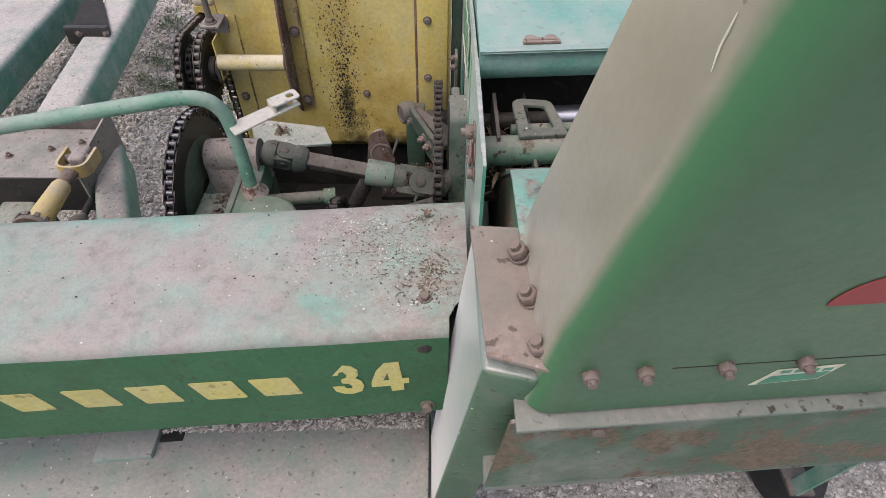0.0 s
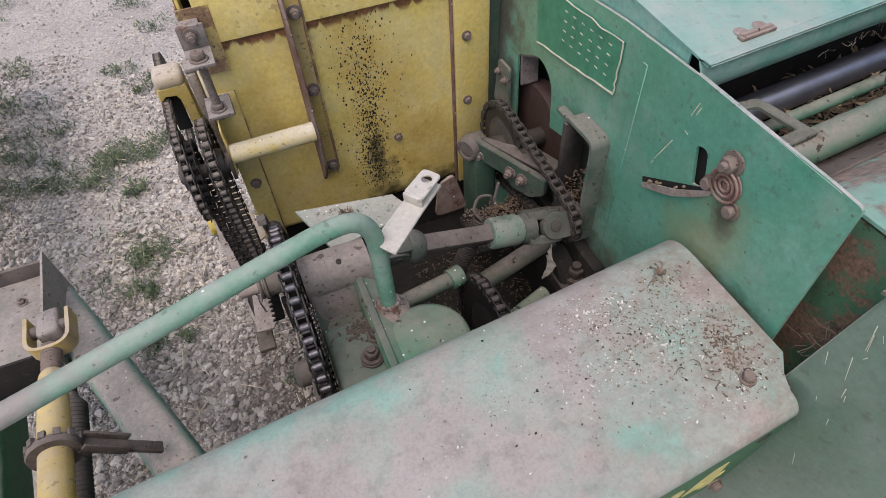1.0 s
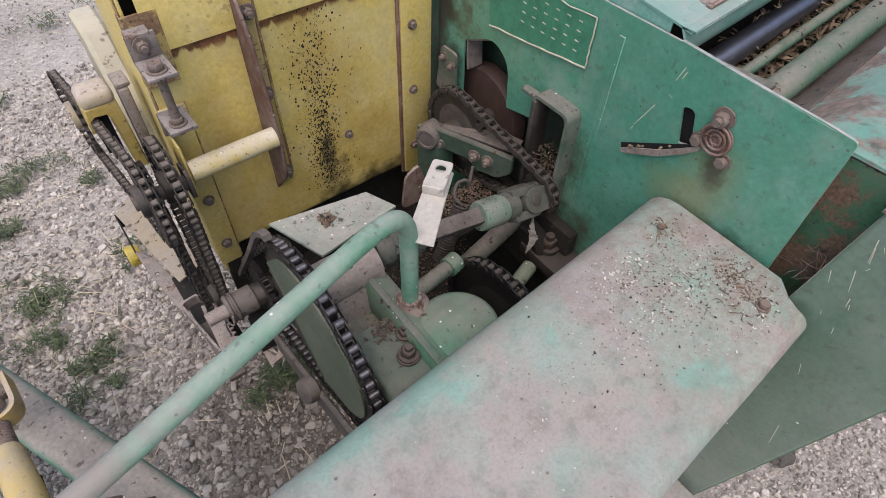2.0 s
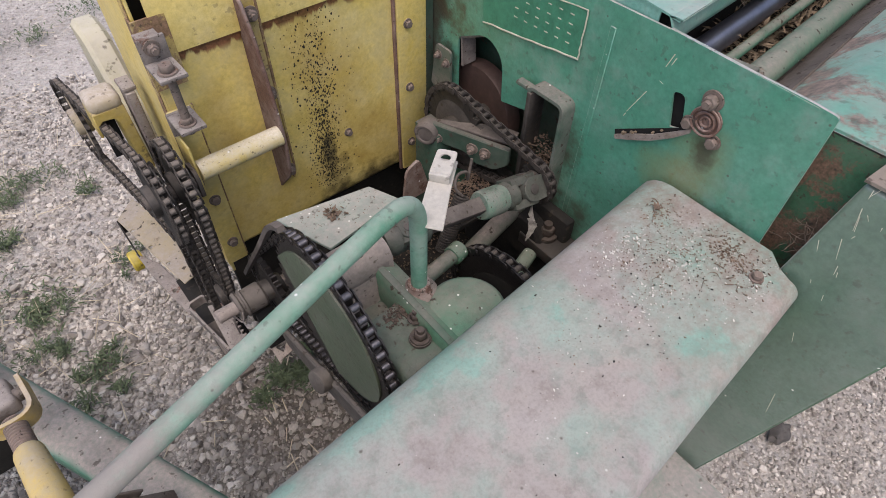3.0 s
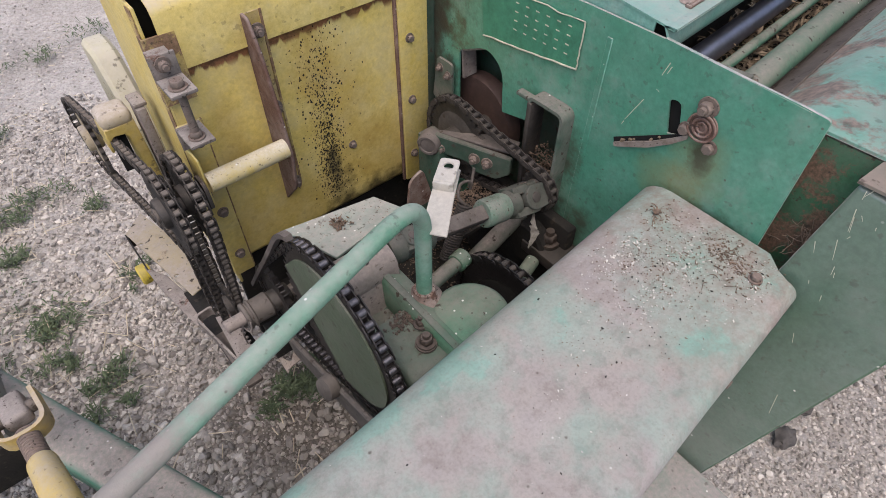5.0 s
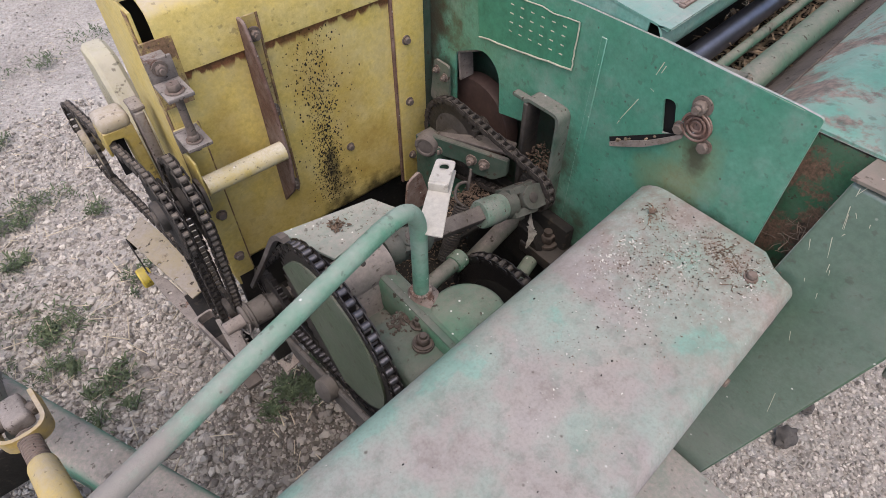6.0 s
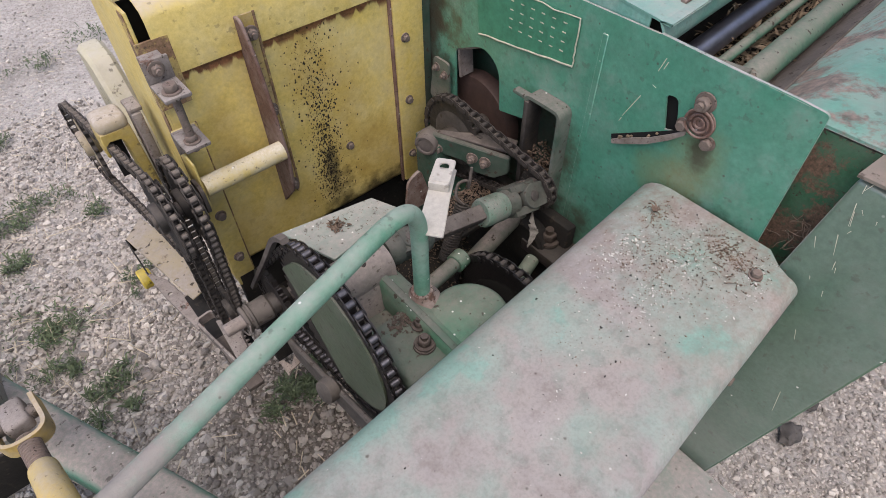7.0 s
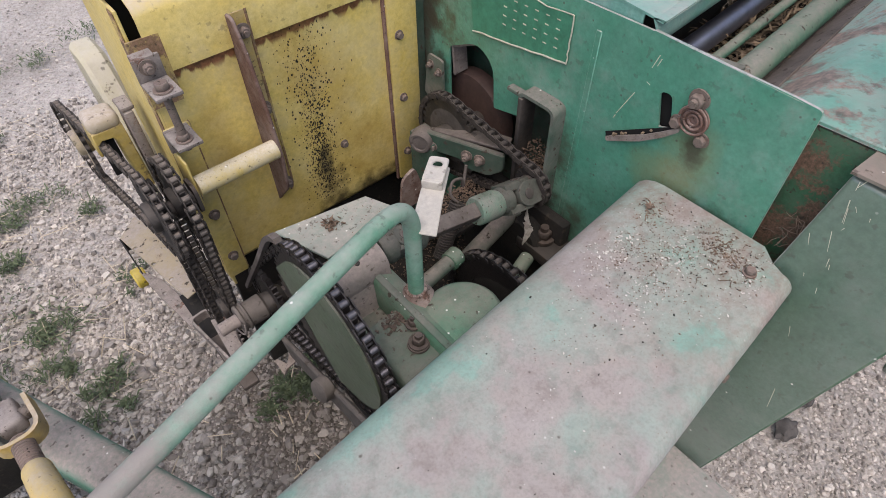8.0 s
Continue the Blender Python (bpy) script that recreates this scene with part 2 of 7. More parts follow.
mat_yellowface = paint("streaked_yellow_front_paint", (0.70, 0.54, 0.14), (0.72, 0.60, 0.26), dust=0.0, up=0.5, rust=0.13, rough=0.5, worn=0.7, dustcol=(0.52, 0.45, 0.27), rustcol=(0.165, 0.062, 0.027), grime=0.07, streak=((0.947, 0.030),), soak=0.92, stain_shade=((-0.212, 0.560, 0.042, 0.075), (-0.12, 0.530, 0.13, 0.042), (-0.22, 0.64, 0.018, 0.06)), film=((-0.185, 0.74, 0.085, 0.20), (-0.10, 0.62, 0.06, 0.12), (-0.235, 0.88, 0.05, 0.09), (-0.40, 0.80, 0.03, 0.10), (-0.29, 0.59, 0.12, 0.07), (-0.42, 0.60, 0.06, 0.08)))
mat_paleyellow = paint("dusty_pale_yellow_paint", (0.50, 0.42, 0.18), (0.54, 0.48, 0.29), dust=0.25, up=0.5, rust=0.12, rough=0.65, specks=0.08, dustcol=(0.52, 0.47, 0.40), grime=0.4)
mat_rust = paint("rusted_steel", (0.12, 0.062, 0.042), (0.24, 0.18, 0.155), dust=0.22, up=0.45, rust=0.62, rough=0.85, specks=0.10, rustcol=(0.075, 0.03, 0.017), dustcol=(0.34, 0.285, 0.255), scale=2.0, grime=0.5)
mat_reddisc = plain("dark_red_brown_disc", (0.07, 0.042, 0.035), 0.7)
mat_clip = paint("dusty_grey_clip_steel", (0.16, 0.135, 0.12), (0.27, 0.235, 0.215), dust=0.2, up=0.45, rust=0.5, rough=0.8, rustcol=(0.11, 0.05, 0.03), dustcol=(0.37, 0.33, 0.305), scale=2.5, grime=0.5)
mat_bolt = paint("dusty_bolt_steel", (0.16, 0.13, 0.11), (0.25, 0.2, 0.17), dust=0.15, up=0.45, rust=0.5, rough=0.7, metal=0.2, scale=3, rustcol=(0.13, 0.065, 0.045), dustcol=(0.275, 0.205, 0.175), grime=0.6)
mat_white = paint("dusty_white_paint", (0.50, 0.475, 0.42), (0.45, 0.42, 0.365), dust=0.0, up=0.1, rust=0.03, rough=0.6, grime=0.2)
mat_chain = plain("oily_chain_steel", (0.035, 0.031, 0.030), 0.42, 0.6, 0.45, 200)
mat_roller = plain("worn_bright_chain_roller", (0.12, 0.113, 0.12), 0.35, 0.7, 0.4, 200)
mat_chaindusty = paint("dusty_chain_steel", (0.022, 0.018, 0.016), (0.05, 0.042, 0.037), dust=-0.1, up=0.4, rust=0.3, rough=0.75, scale=3, dustcol=(0.115, 0.098, 0.086), grime=0.7)
mat_letter = paint("worn_yellow_lettering", (0.56, 0.50, 0.15), (0.52, 0.48, 0.25), dust=-0.3, up=0.3, rust=0.08, rough=0.5, grime=0.25)
mat_red = plain("red_decal", (0.25, 0.03, 0.032), 0.5, 0, 0.12)
mat_cream = plain("cream_label_print", (0.45, 0.45, 0.35), 0.6)
mat_labelgreen = plain("green_label_plate", (0.048, 0.205, 0.125), 0.5)
mat_chrome = plain("polished_roller_steel", (0.30, 0.31, 0.37), 0.40, 0.9, 0.15, 30)
mat_beam = paint("dusty_drawbar_paint", (0.06, 0.23, 0.16), (0.16, 0.31, 0.24), dust=-0.05, up=1.15, rust=0.05, rough=0.55, specks=0.08, dustcol=(0.36, 0.305, 0.28), grime=0.35)
mat_beamgrey = paint("dusty_pale_green_beam_paint", (0.075, 0.215, 0.155), (0.16, 0.29, 0.225), dust=0.08, up=0.9, rust=0.03, rough=0.6, specks=0.05, dustcol=(0.445, 0.39, 0.37), grime=0.25)
mat_litter = plain("dry_chaff", (0.22, 0.165, 0.11), 0.9, 0, 0.5, 30)
mat_ledge = paint("thin_dust_on_green_ledge", (0.10, 0.16, 0.12), (0.16, 0.20, 0.16), dust=0.30, up=0.35, rust=0.2, rough=0.85, dustcol=(0.245, 0.22, 0.20), rustcol=(0.12, 0.075, 0.05), grime=0.5)
mat_shaftend = paint("pale_dust_on_shaft_steel", (0.20, 0.165, 0.145), (0.28, 0.235, 0.21), dust=0.3, up=0.4, rust=0.15, rough=0.85, dustcol=(0.33, 0.285, 0.258), scale=2.0, grime=0.35)
mat_armdust = paint("dust_filmed_arm_steel", (0.075, 0.066, 0.058), (0.13, 0.115, 0.10), dust=0.15, up=0.5, rust=0.25, rough=0.85, dustcol=(0.19, 0.165, 0.148), grime=0.5)
mat_greasynut = paint("greasy_brown_nut_steel", (0.055, 0.042, 0.035), (0.10, 0.08, 0.068), dust=0.0, up=0.35, rust=0.4, rough=0.6, metal=0.2, scale=3, rustcol=(0.08, 0.045, 0.032), dustcol=(0.17, 0.135, 0.115), grime=0.7)
mat_oilplate = paint("oil_soaked_plate_steel", (0.020, 0.018, 0.016), (0.045, 0.040, 0.035), dust=-0.05, up=0.25, rust=0.2, rough=0.5, dustcol=(0.12, 0.10, 0.088), grime=0.8)
mat_crumbs = plain("dark_crumbled_dirt", (0.075, 0.055, 0.043), 0.95, 0, 0.5, 50)
mat_fibre = plain("grey_dry_fibres", (0.25, 0.215, 0.175), 0.95, 0, 0.4, 60)
mat_litterdark = plain("brown_leaf_litter", (0.16, 0.115, 0.085), 0.9, 0, 0.5, 60)
mat_seed = plain("pale_seed_husks", (0.47, 0.45, 0.415), 0.8, 0, 0.4, 40)
mat_leaf = plain("dusty_weed_leaf", (0.09, 0.118, 0.06), 0.8, 0, 0.6, 60)
mat_straw = plain("bleached_straw", (0.52, 0.45, 0.34), 0.85, 0, 0.3, 25)
mat_grain = plain("dusty_brown_grain", (0.13, 0.092, 0.066), 0.9, 0, 0.5, 40)
mat_tube = paint("worn_tube_paint", (0.56, 0.43, 0.13), (0.58, 0.50, 0.26), dust=0.28, up=0.55, rust=0.16, rough=0.65, specks=0.4, dustcol=(0.56, 0.52, 0.44), scale=2.6, grime=0.25)
# Near-black that stands in for deep shade inside slots and gaps
mat_void = plain("black_cavity_shade", (0.004, 0.004, 0.004), 0.95, 0, 0.2, 60)
mat_rubber = plain("black_rubber", (0.02, 0.02, 0.021), 0.75)


def chute_material():
    """One sheet: drab, with sky sheen and dust painted pale on the side that faces left, sound green on the rounded
    edge and the front.
    """
    m, n, l, b = material("drab_chute_paint")
    vec = n.new("ShaderNodeTexCoord").outputs["Object"]
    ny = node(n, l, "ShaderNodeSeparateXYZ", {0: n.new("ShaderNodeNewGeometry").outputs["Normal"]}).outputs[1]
    mid = noise_tex(n, l, vec, 9.0, 7.0, 0.65)
    fine = noise_tex(n, l, vec, 110.0, 4.0, 0.7)
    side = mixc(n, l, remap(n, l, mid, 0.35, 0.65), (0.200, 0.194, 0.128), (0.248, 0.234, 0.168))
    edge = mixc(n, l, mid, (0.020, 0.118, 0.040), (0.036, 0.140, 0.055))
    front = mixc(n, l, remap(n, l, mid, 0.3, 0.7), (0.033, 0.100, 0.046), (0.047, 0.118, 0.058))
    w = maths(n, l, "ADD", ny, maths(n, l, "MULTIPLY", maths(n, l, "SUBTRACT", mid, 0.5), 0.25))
    # tones picked by normal; the pale left side carries painted sheen
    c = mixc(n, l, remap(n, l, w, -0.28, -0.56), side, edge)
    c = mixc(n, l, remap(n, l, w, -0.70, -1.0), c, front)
    # rust washed out of the bolts along the strip
    at = node(n, l, "ShaderNodeSeparateXYZ", {0: vec})
    rusty = noise_tex(n, l, vec, 40.0, 6.0, 0.7)
    for y0, z0 in ((0.456, 1.006), (0.400, 1.000), (0.345, 0.994)):
        du = maths(n, l, "MULTIPLY", maths(n, l, "SUBTRACT", at.outputs[1], y0), 1 / 0.020)
        dv = maths(n, l, "MULTIPLY", maths(n, l, "SUBTRACT", at.outputs[2], z0), 1 / 0.026)
        far = maths(n, l, "ADD", maths(n, l, "ADD", maths(n, l, "MULTIPLY", du, du), maths(n, l, "MULTIPLY", dv, dv)), maths(n, l, "MULTIPLY", maths(n, l, "SUBTRACT", rusty, 0.5), 3.0))
        left = maths(n, l, "GREATER_THAN", ny, -0.4)
        c = mixc(n, l, maths(n, l, "MULTIPLY", remap(n, l, far, 0.8, 0.1, 0.0, 0.55), left), c, (0.17, 0.095, 0.06))
    sp = node(n, l, "ShaderNodeTexVoronoi", {"Vector": vec, "Scale": 45.0})
    dot = maths(n, l, "MULTIPLY", remap(n, l, sp.outputs["Distance"], 0.05, 0.10, 1.0, 0.0), remap(n, l, node(n, l, "ShaderNodeSeparateXYZ", {0: sp.outputs["Color"]}).outputs[0], 0.95, 0.96))
    c = mixc(n, l, maths(n, l, "MULTIPLY", dot, 0.6), c, (0.03, 0.028, 0.02))
    l.new(c, b.inputs["Base Color"])
    l.new(remap(n, l, fine, 0.3, 0.7, 0.42, 0.6), b.inputs["Roughness"])
    film = remap(n, l, w, -0.35, -0.75)
    l.new(maths(n, l, "SUBTRACT", 0.55, maths(n, l, "MULTIPLY", film, 0.45)), b.inputs["Sheen Weight"])
    l.new(maths(n, l, "SUBTRACT", 0.85, maths(n, l, "MULTIPLY", film, 0.65)), b.inputs["Coat Weight"])
    b.inputs["Sheen Roughness"].default_value, b.inputs["Coat Roughness"].default_value, b.inputs["Coat IOR"].default_value = 0.35, 0.25, 1.6
    bump = node(n, l, "ShaderNodeBump", {"Height": maths(n, l, "ADD", mid, maths(n, l, "MULTIPLY", fine, 0.3)), "Strength": 0.2, "Distance": 0.004})
    l.new(bump.outputs[0], b.inputs["Normal"])
    return m


mat_chute = chute_material()


def dark_soil(n, l, vec):
    """An uneven patch of darker soil beside the machine."""
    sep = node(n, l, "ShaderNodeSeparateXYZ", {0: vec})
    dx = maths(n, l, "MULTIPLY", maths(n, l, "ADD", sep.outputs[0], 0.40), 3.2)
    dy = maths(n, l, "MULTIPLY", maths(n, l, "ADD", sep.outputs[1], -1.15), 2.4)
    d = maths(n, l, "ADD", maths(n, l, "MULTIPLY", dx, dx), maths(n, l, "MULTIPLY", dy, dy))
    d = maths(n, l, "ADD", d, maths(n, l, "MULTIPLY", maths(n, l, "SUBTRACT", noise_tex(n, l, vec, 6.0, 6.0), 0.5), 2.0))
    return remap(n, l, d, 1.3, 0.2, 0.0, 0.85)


def stone_material():
    m, n, l, b = material("mixed_gravel_stone")
    vec = n.new("ShaderNodeTexCoord").outputs["Object"]
    isl = n.new("ShaderNodeNewGeometry").outputs["Random Per Island"]
    ramp = n.new("ShaderNodeValToRGB")
    e = ramp.color_ramp.elements
    e[0].color, e[1].color = (0.15, 0.134, 0.120, 1), (0.71, 0.658, 0.592, 1)
    mid = e.new(0.55)
    mid.color = (0.46, 0.420, 0.374, 1)
    l.new(isl, ramp.inputs[0])
    f = noise_tex(n, l, vec, 180.0, 4.0, 0.7)
    c = mixc(n, l, remap(n, l, f, 0.3, 0.7, 0, 0.4), ramp.outputs[0], (0.32, 0.285, 0.26))
    c = mixc(n, l, maths(n, l, "MULTIPLY", dark_soil(n, l, vec), 0.55), c, (0.13, 0.112, 0.095))
    l.new(c, b.inputs["Base Color"])
    b.inputs["Roughness"].default_value = 0.92
    return m


def ground_material():
    m, n, l, b = material("dusty_gravel_ground")
    vec = n.new("ShaderNodeTexCoord").outputs["Object"]
    big = noise_tex(n, l, vec, 1.3, 5.0)
    f = noise_tex(n, l, vec, 45.0, 6.0, 0.75)
    v = node(n, l, "ShaderNodeTexVoronoi", {"Vector": vec, "Scale": 70.0})
    c = mixc(n, l, remap(n, l, big, 0.35, 0.65), (0.42, 0.388, 0.352), (0.60, 0.565, 0.520))
    c = mixc(n, l, remap(n, l, f, 0.35, 0.7, 0, 0.75), c, (0.20, 0.17, 0.15))
    c = mixc(n, l, remap(n, l, v.outputs["Distance"], 0.0, 0.5, 0.4, 0.0), c, (0.58, 0.53, 0.48))
    c = mixc(n, l, dark_soil(n, l, vec), c, (0.11, 0.092, 0.076))
    l.new(c, b.inputs["Base Color"])
    b.inputs["Roughness"].default_value = 0.95
    h = maths(n, l, "ADD", f, maths(n, l, "MULTIPLY", v.outputs["Distance"], -0.8))
    bump = node(n, l, "ShaderNodeBump", {"Height": h, "Strength": 0.8, "Distance": 0.012})
    l.new(bump.outputs[0], b.inputs["Normal"])
    return m


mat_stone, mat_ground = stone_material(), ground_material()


# ---- building helpers ----
def thing(name, at, label, category, group="", kind=""):
    ob = new(name)
    ob.location = at
    ob.empty_display_size = 0.05
    return tagged(ob, label, category, group, kind)


def origin(ob):
    return Matrix.Translation(ob.location)


def link_mesh(name, mesh, parent, label=""):
    """A mesh made in world places, put under its thing or part."""
    ob = new(name, mesh)
    if parent:
        ob.parent = parent
        ob.matrix_parent_inverse = origin(parent).inverted() if parent.type == "EMPTY" else Matrix.Identity(4)
    if label:
        tagged(ob, label)
    return ob


def to_mesh(name, bm, mat, smooth=True):
    bmesh.ops.recalc_face_normals(bm, faces=bm.faces)
    mesh = bpy.data.meshes.new(name)
    bm.to_mesh(mesh)
    bm.free()
    mesh.materials.append(mat)
    if smooth:
        mesh.polygons.foreach_set("use_smooth", [True] * len(mesh.polygons))
        mesh.set_sharp_from_angle(angle=radians(38))
    return mesh


def part(name, bm, mat, parent, label=""):
    return link_mesh(name, to_mesh(name, bm, mat), parent, label)


def whole(name, bm, mat, label, category, group="", kind=""):
    """A thing that is one mesh."""
    return tagged(link_mesh(name, to_mesh(name, bm, mat), None), label, category, group, kind)


def join(*bms):
    out = bmesh.new()
    for b in bms:
        me = bpy.data.meshes.new("tmp")
        b.to_mesh(me)
        b.free()
        out.from_mesh(me)
        bpy.data.meshes.remove(me)
    return out


def bevel(bm, w, seg=2, angle=30):
    edges = [e for e in bm.edges if len(e.link_faces) == 2 and e.calc_face_angle(0) > radians(angle)]
    if w > 0:
        bmesh.ops.bevel(bm, geom=edges, offset=w, segments=seg, affect="EDGES", profile=0.5)
    return bm


def box(x0, x1, y0, y1, z0, z1, r=0.002, m=None):
    bm = bmesh.new()
    bmesh.ops.create_cube(bm, size=1, matrix=Matrix.Translation(((x0 + x1) / 2, (y0 + y1) / 2, (z0 + z1) / 2)) @ Matrix.Diagonal((x1 - x0, y1 - y0, z1 - z0, 1)))
    bevel(bm, r)
    if m:
        bmesh.ops.transform(bm, matrix=m, verts=bm.verts)
    return bm


def frame_on(p0, p1):
    """A pose at p0 whose z runs to p1, and the distance."""
    a, b = Vector(p0), Vector(p1)
    q = (b - a).to_track_quat("Z", "Y")
    return Matrix.Translation(a) @ q.to_matrix().to_4x4(), (b - a).length


def cyl(p0, p1, r, r2=None, seg=28, edge=0.0015):
    m, length = frame_on(p0, p1)
    bm = bmesh.new()
    bmesh.ops.create_cone(bm, cap_ends=True, segments=seg, radius1=r, radius2=r if r2 is None else r2, depth=length, matrix=m @ Matrix.Translation((0, 0, length / 2)))
    if edge:
        rim = [e for e in bm.edges if len(e.link_faces) == 2 and e.calc_face_angle(0) > radians(50)]
        bmesh.ops.bevel(bm, geom=rim, offset=edge, segments=2, affect="EDGES", profile=0.5)
    return bm


def lathe(p0, p1, profile, seg=32):
    """Profile rows (along, radius) turned about the line from p0 towards p1."""
    m, _ = frame_on(p0, p1)
    bm = bmesh.new()
    rings = []
    for h, r in profile:
        rings.append([bm.verts.new(m @ Vector((r * math.cos(a), r * math.sin(a), h))) for a in (2 * math.pi * i / seg for i in range(seg))])
    for a, b in zip(rings, rings[1:]):
        for i in range(seg):
            bm.faces.new((a[i], a[(i + 1) % seg], b[(i + 1) % seg], b[i]))
    for ring in (rings[0], rings[-1]):
        bm.faces.new(ring)
    return bm


def curve_points(points, n=10):
    """A smooth run through the points."""
    pts = [Vector(p) for p in points]
    out = []
    for i in range(len(pts) - 1):
        p0, p1, p2, p3 = pts[max(i - 1, 0)], pts[i], pts[i + 1], pts[min(i + 2, len(pts) - 1)]
        for k in range(n):
            t = k / n
            out.append(0.5 * (2 * p1 + (p2 - p0) * t + (2 * p0 - 5 * p1 + 4 * p2 - p3) * t * t + (3 * p1 - p0 - 3 * p2 + p3) * t ** 3))
    return out + [pts[-1]]


def sweep(pts, r, seg=14, radii=None):
    bm = bmesh.new()
    rings, side = [], None
    for i, p in enumerate(pts):
        d = (pts[min(i + 1, len(pts) - 1)] - pts[max(i - 1, 0)]).normalized()
        if side is None:
            side = d.orthogonal().normalized()
        side = (side - d * side.dot(d)).normalized()
        up = d.cross(side)
        rr = radii[i] if radii else r
        rings.append([bm.verts.new(p + rr * (math.cos(a) * side + math.sin(a) * up)) for a in (2 * math.pi * k / seg for k in range(seg))])
    for a, b in zip(rings, rings[1:]):
        for k in range(seg):
            bm.faces.new((a[k], a[(k + 1) % seg], b[(k + 1) % seg], b[k]))
    bm.faces.new(rings[0])
    bm.faces.new(rings[-1])
    return bm


def coil(p0, p1, radius, wire, turns, seg=8, per=18):
    m, length = frame_on(p0, p1)
    pts = [m @ Vector((radius * math.cos(2 * math.pi * i / per), radius * math.sin(2 * math.pi * i / per), length * i / (turns * per))) for i in range(int(turns * per) + 1)]
    return sweep(pts, wire, seg)


def sheet(outline, thick, m, holes=(), r=0.0):
    """A plate: a flat outline (u, v) with holes, thickened along the pose's z."""
    bm = bmesh.new()
    for loop in (outline, *holes):
        vs = [bm.verts.new((u, v, 0)) for u, v in loop]
        for i in range(len(vs)):
            bm.edges.new((vs[i], vs[(i + 1) % len(vs)]))
    bmesh.ops.triangle_fill(bm, use_beauty=True, use_dissolve=not holes, edges=bm.edges)
    geom = bmesh.ops.extrude_face_region(bm, geom=bm.faces[:])["geom"]
    bmesh.ops.translate(bm, verts=[g for g in geom if isinstance(g, bmesh.types.BMVert)], vec=(0, 0, thick))
    bmesh.ops.recalc_face_normals(bm, faces=bm.faces)
    if r:
        bevel(bm, r, 1, 60)
    bmesh.ops.transform(bm, matrix=m, verts=bm.verts)
    return bm


def rounded(points, r, n=5):
    """An outline with its corners rounded; r may be one radius or one for each corner."""
    out, k = [], len(points)
    for i, p in enumerate(points):
        rr = r[i] if isinstance(r, (list, tuple)) else r
        p, a, b = Vector(p), Vector(points[i - 1]), Vector(points[(i + 1) % k])
        if rr <= 0:
            out.append(tuple(p))
            continue
        da, db = (a - p).normalized(), (b - p).normalized()
        s, e = p + da * rr, p + db * rr
        for j in range(n + 1):
            t = j / n
            out.append(tuple((1 - t) ** 2 * s + 2 * t * (1 - t) * p + t * t * e))
    return out


def circle2(cx, cy, r, n=20):
    return [(cx + r * math.cos(2 * math.pi * i / n), cy + r * math.sin(2 * math.pi * i / n)) for i in range(n)]


def ribbon(points, thick, width, m):
    """A bent strip: an open line (u, v) with thickness, run along the pose's z for its width."""
    pts = [Vector((*p, 0)) for p in points]
    left, right = [], []
    for i, p in enumerate(pts):
        d = (pts[min(i + 1, len(pts) - 1)] - pts[max(i - 1, 0)]).normalized()
        nrm = Vector((-d.y, d.x, 0))
        left.append(p)
        right.append(p + nrm * thick)
    bm = bmesh.new()
    rows = [[bm.verts.new(v + Vector((0, 0, h))) for v in left + right[::-1]] for h in (0, width)]
    k = len(rows[0])
    for i in range(k):
        bm.faces.new((rows[0][i], rows[0][(i + 1) % k], rows[1][(i + 1) % k], rows[1][i]))
    for h in (0, 1):
        for i in range(len(pts) - 1):
            bm.faces.new((rows[h][i], rows[h][i + 1], rows[h][k - 2 - i], rows[h][k - 1 - i]))
    bmesh.ops.transform(bm, matrix=m, verts=bm.verts)
    return bm


# planes for outlines: (u, v) in the plane, thickness along the third axis
def on_yz(x):
    return Matrix(((0, 0, 1, x), (1, 0, 0, 0), (0, 1, 0, 0), (0, 0, 0, 1)))


def on_xz(y):
    return Matrix(((1, 0, 0, 0), (0, 0, 1, y), (0, 1, 0, 0), (0, 0, 0, 1)))


def on_xy(z):
    return Matrix.Translation((0, 0, z))


def bolt_mesh(r, head, washer=1.6, nut=False, mat=None):
    """A hex head on a washer, standing on z = 0."""
    bm = bmesh.new()
    bmesh.ops.create_cone(bm, cap_ends=True, segments=6, radius1=r, radius2=r * 0.97, depth=head, matrix=Matrix.Translation((0, 0, head / 2 + r * 0.2)))
    bevel(bm, r * 0.12, 1, 40)
    w = bmesh.new()
    bmesh.ops.create_cone(w, cap_ends=True, segments=18, radius1=r * washer, radius2=r * washer * 0.97, depth=r * 0.22, matrix=Matrix.Translation((0, 0, r * 0.11)))
    parts = [bm, w]
    if nut:
        s = bmesh.new()
        bmesh.ops.create_cone(s, cap_ends=True, segments=12, radius1=r * 0.55, radius2=r * 0.5, depth=head * 0.9, matrix=Matrix.Translation((0, 0, head * 1.3)))
        parts.append(s)
    return to_mesh("bolt", join(*parts), mat or mat_bolt)


STUD = bolt_mesh(0.0095, 0.010, 1.08, True)
BOLT, NUT = bolt_mesh(0.0085, 0.008, 1.3), bolt_mesh(0.0088, 0.009, 1.4, True)
GREASY_NUT = bolt_mesh(0.0088, 0.009, 1.4, True, mat_greasynut)


def bolt(parent, at, out, mesh=None, size=1.0, name="bolt"):
    q = Vector(out).to_track_quat("Z", "Y")
    ob = new(name, mesh or BOLT)
    ob.parent = parent
    ob.matrix_parent_inverse = origin(parent).inverted() if parent.type == "EMPTY" else Matrix.Identity(4)
    ob.matrix_basis = Matrix.Translation(at) @ q.to_matrix().to_4x4() @ Matrix.Rotation(sum(at) * 40, 4, "Z") @ Matrix.Scale(size, 4)
    return ob


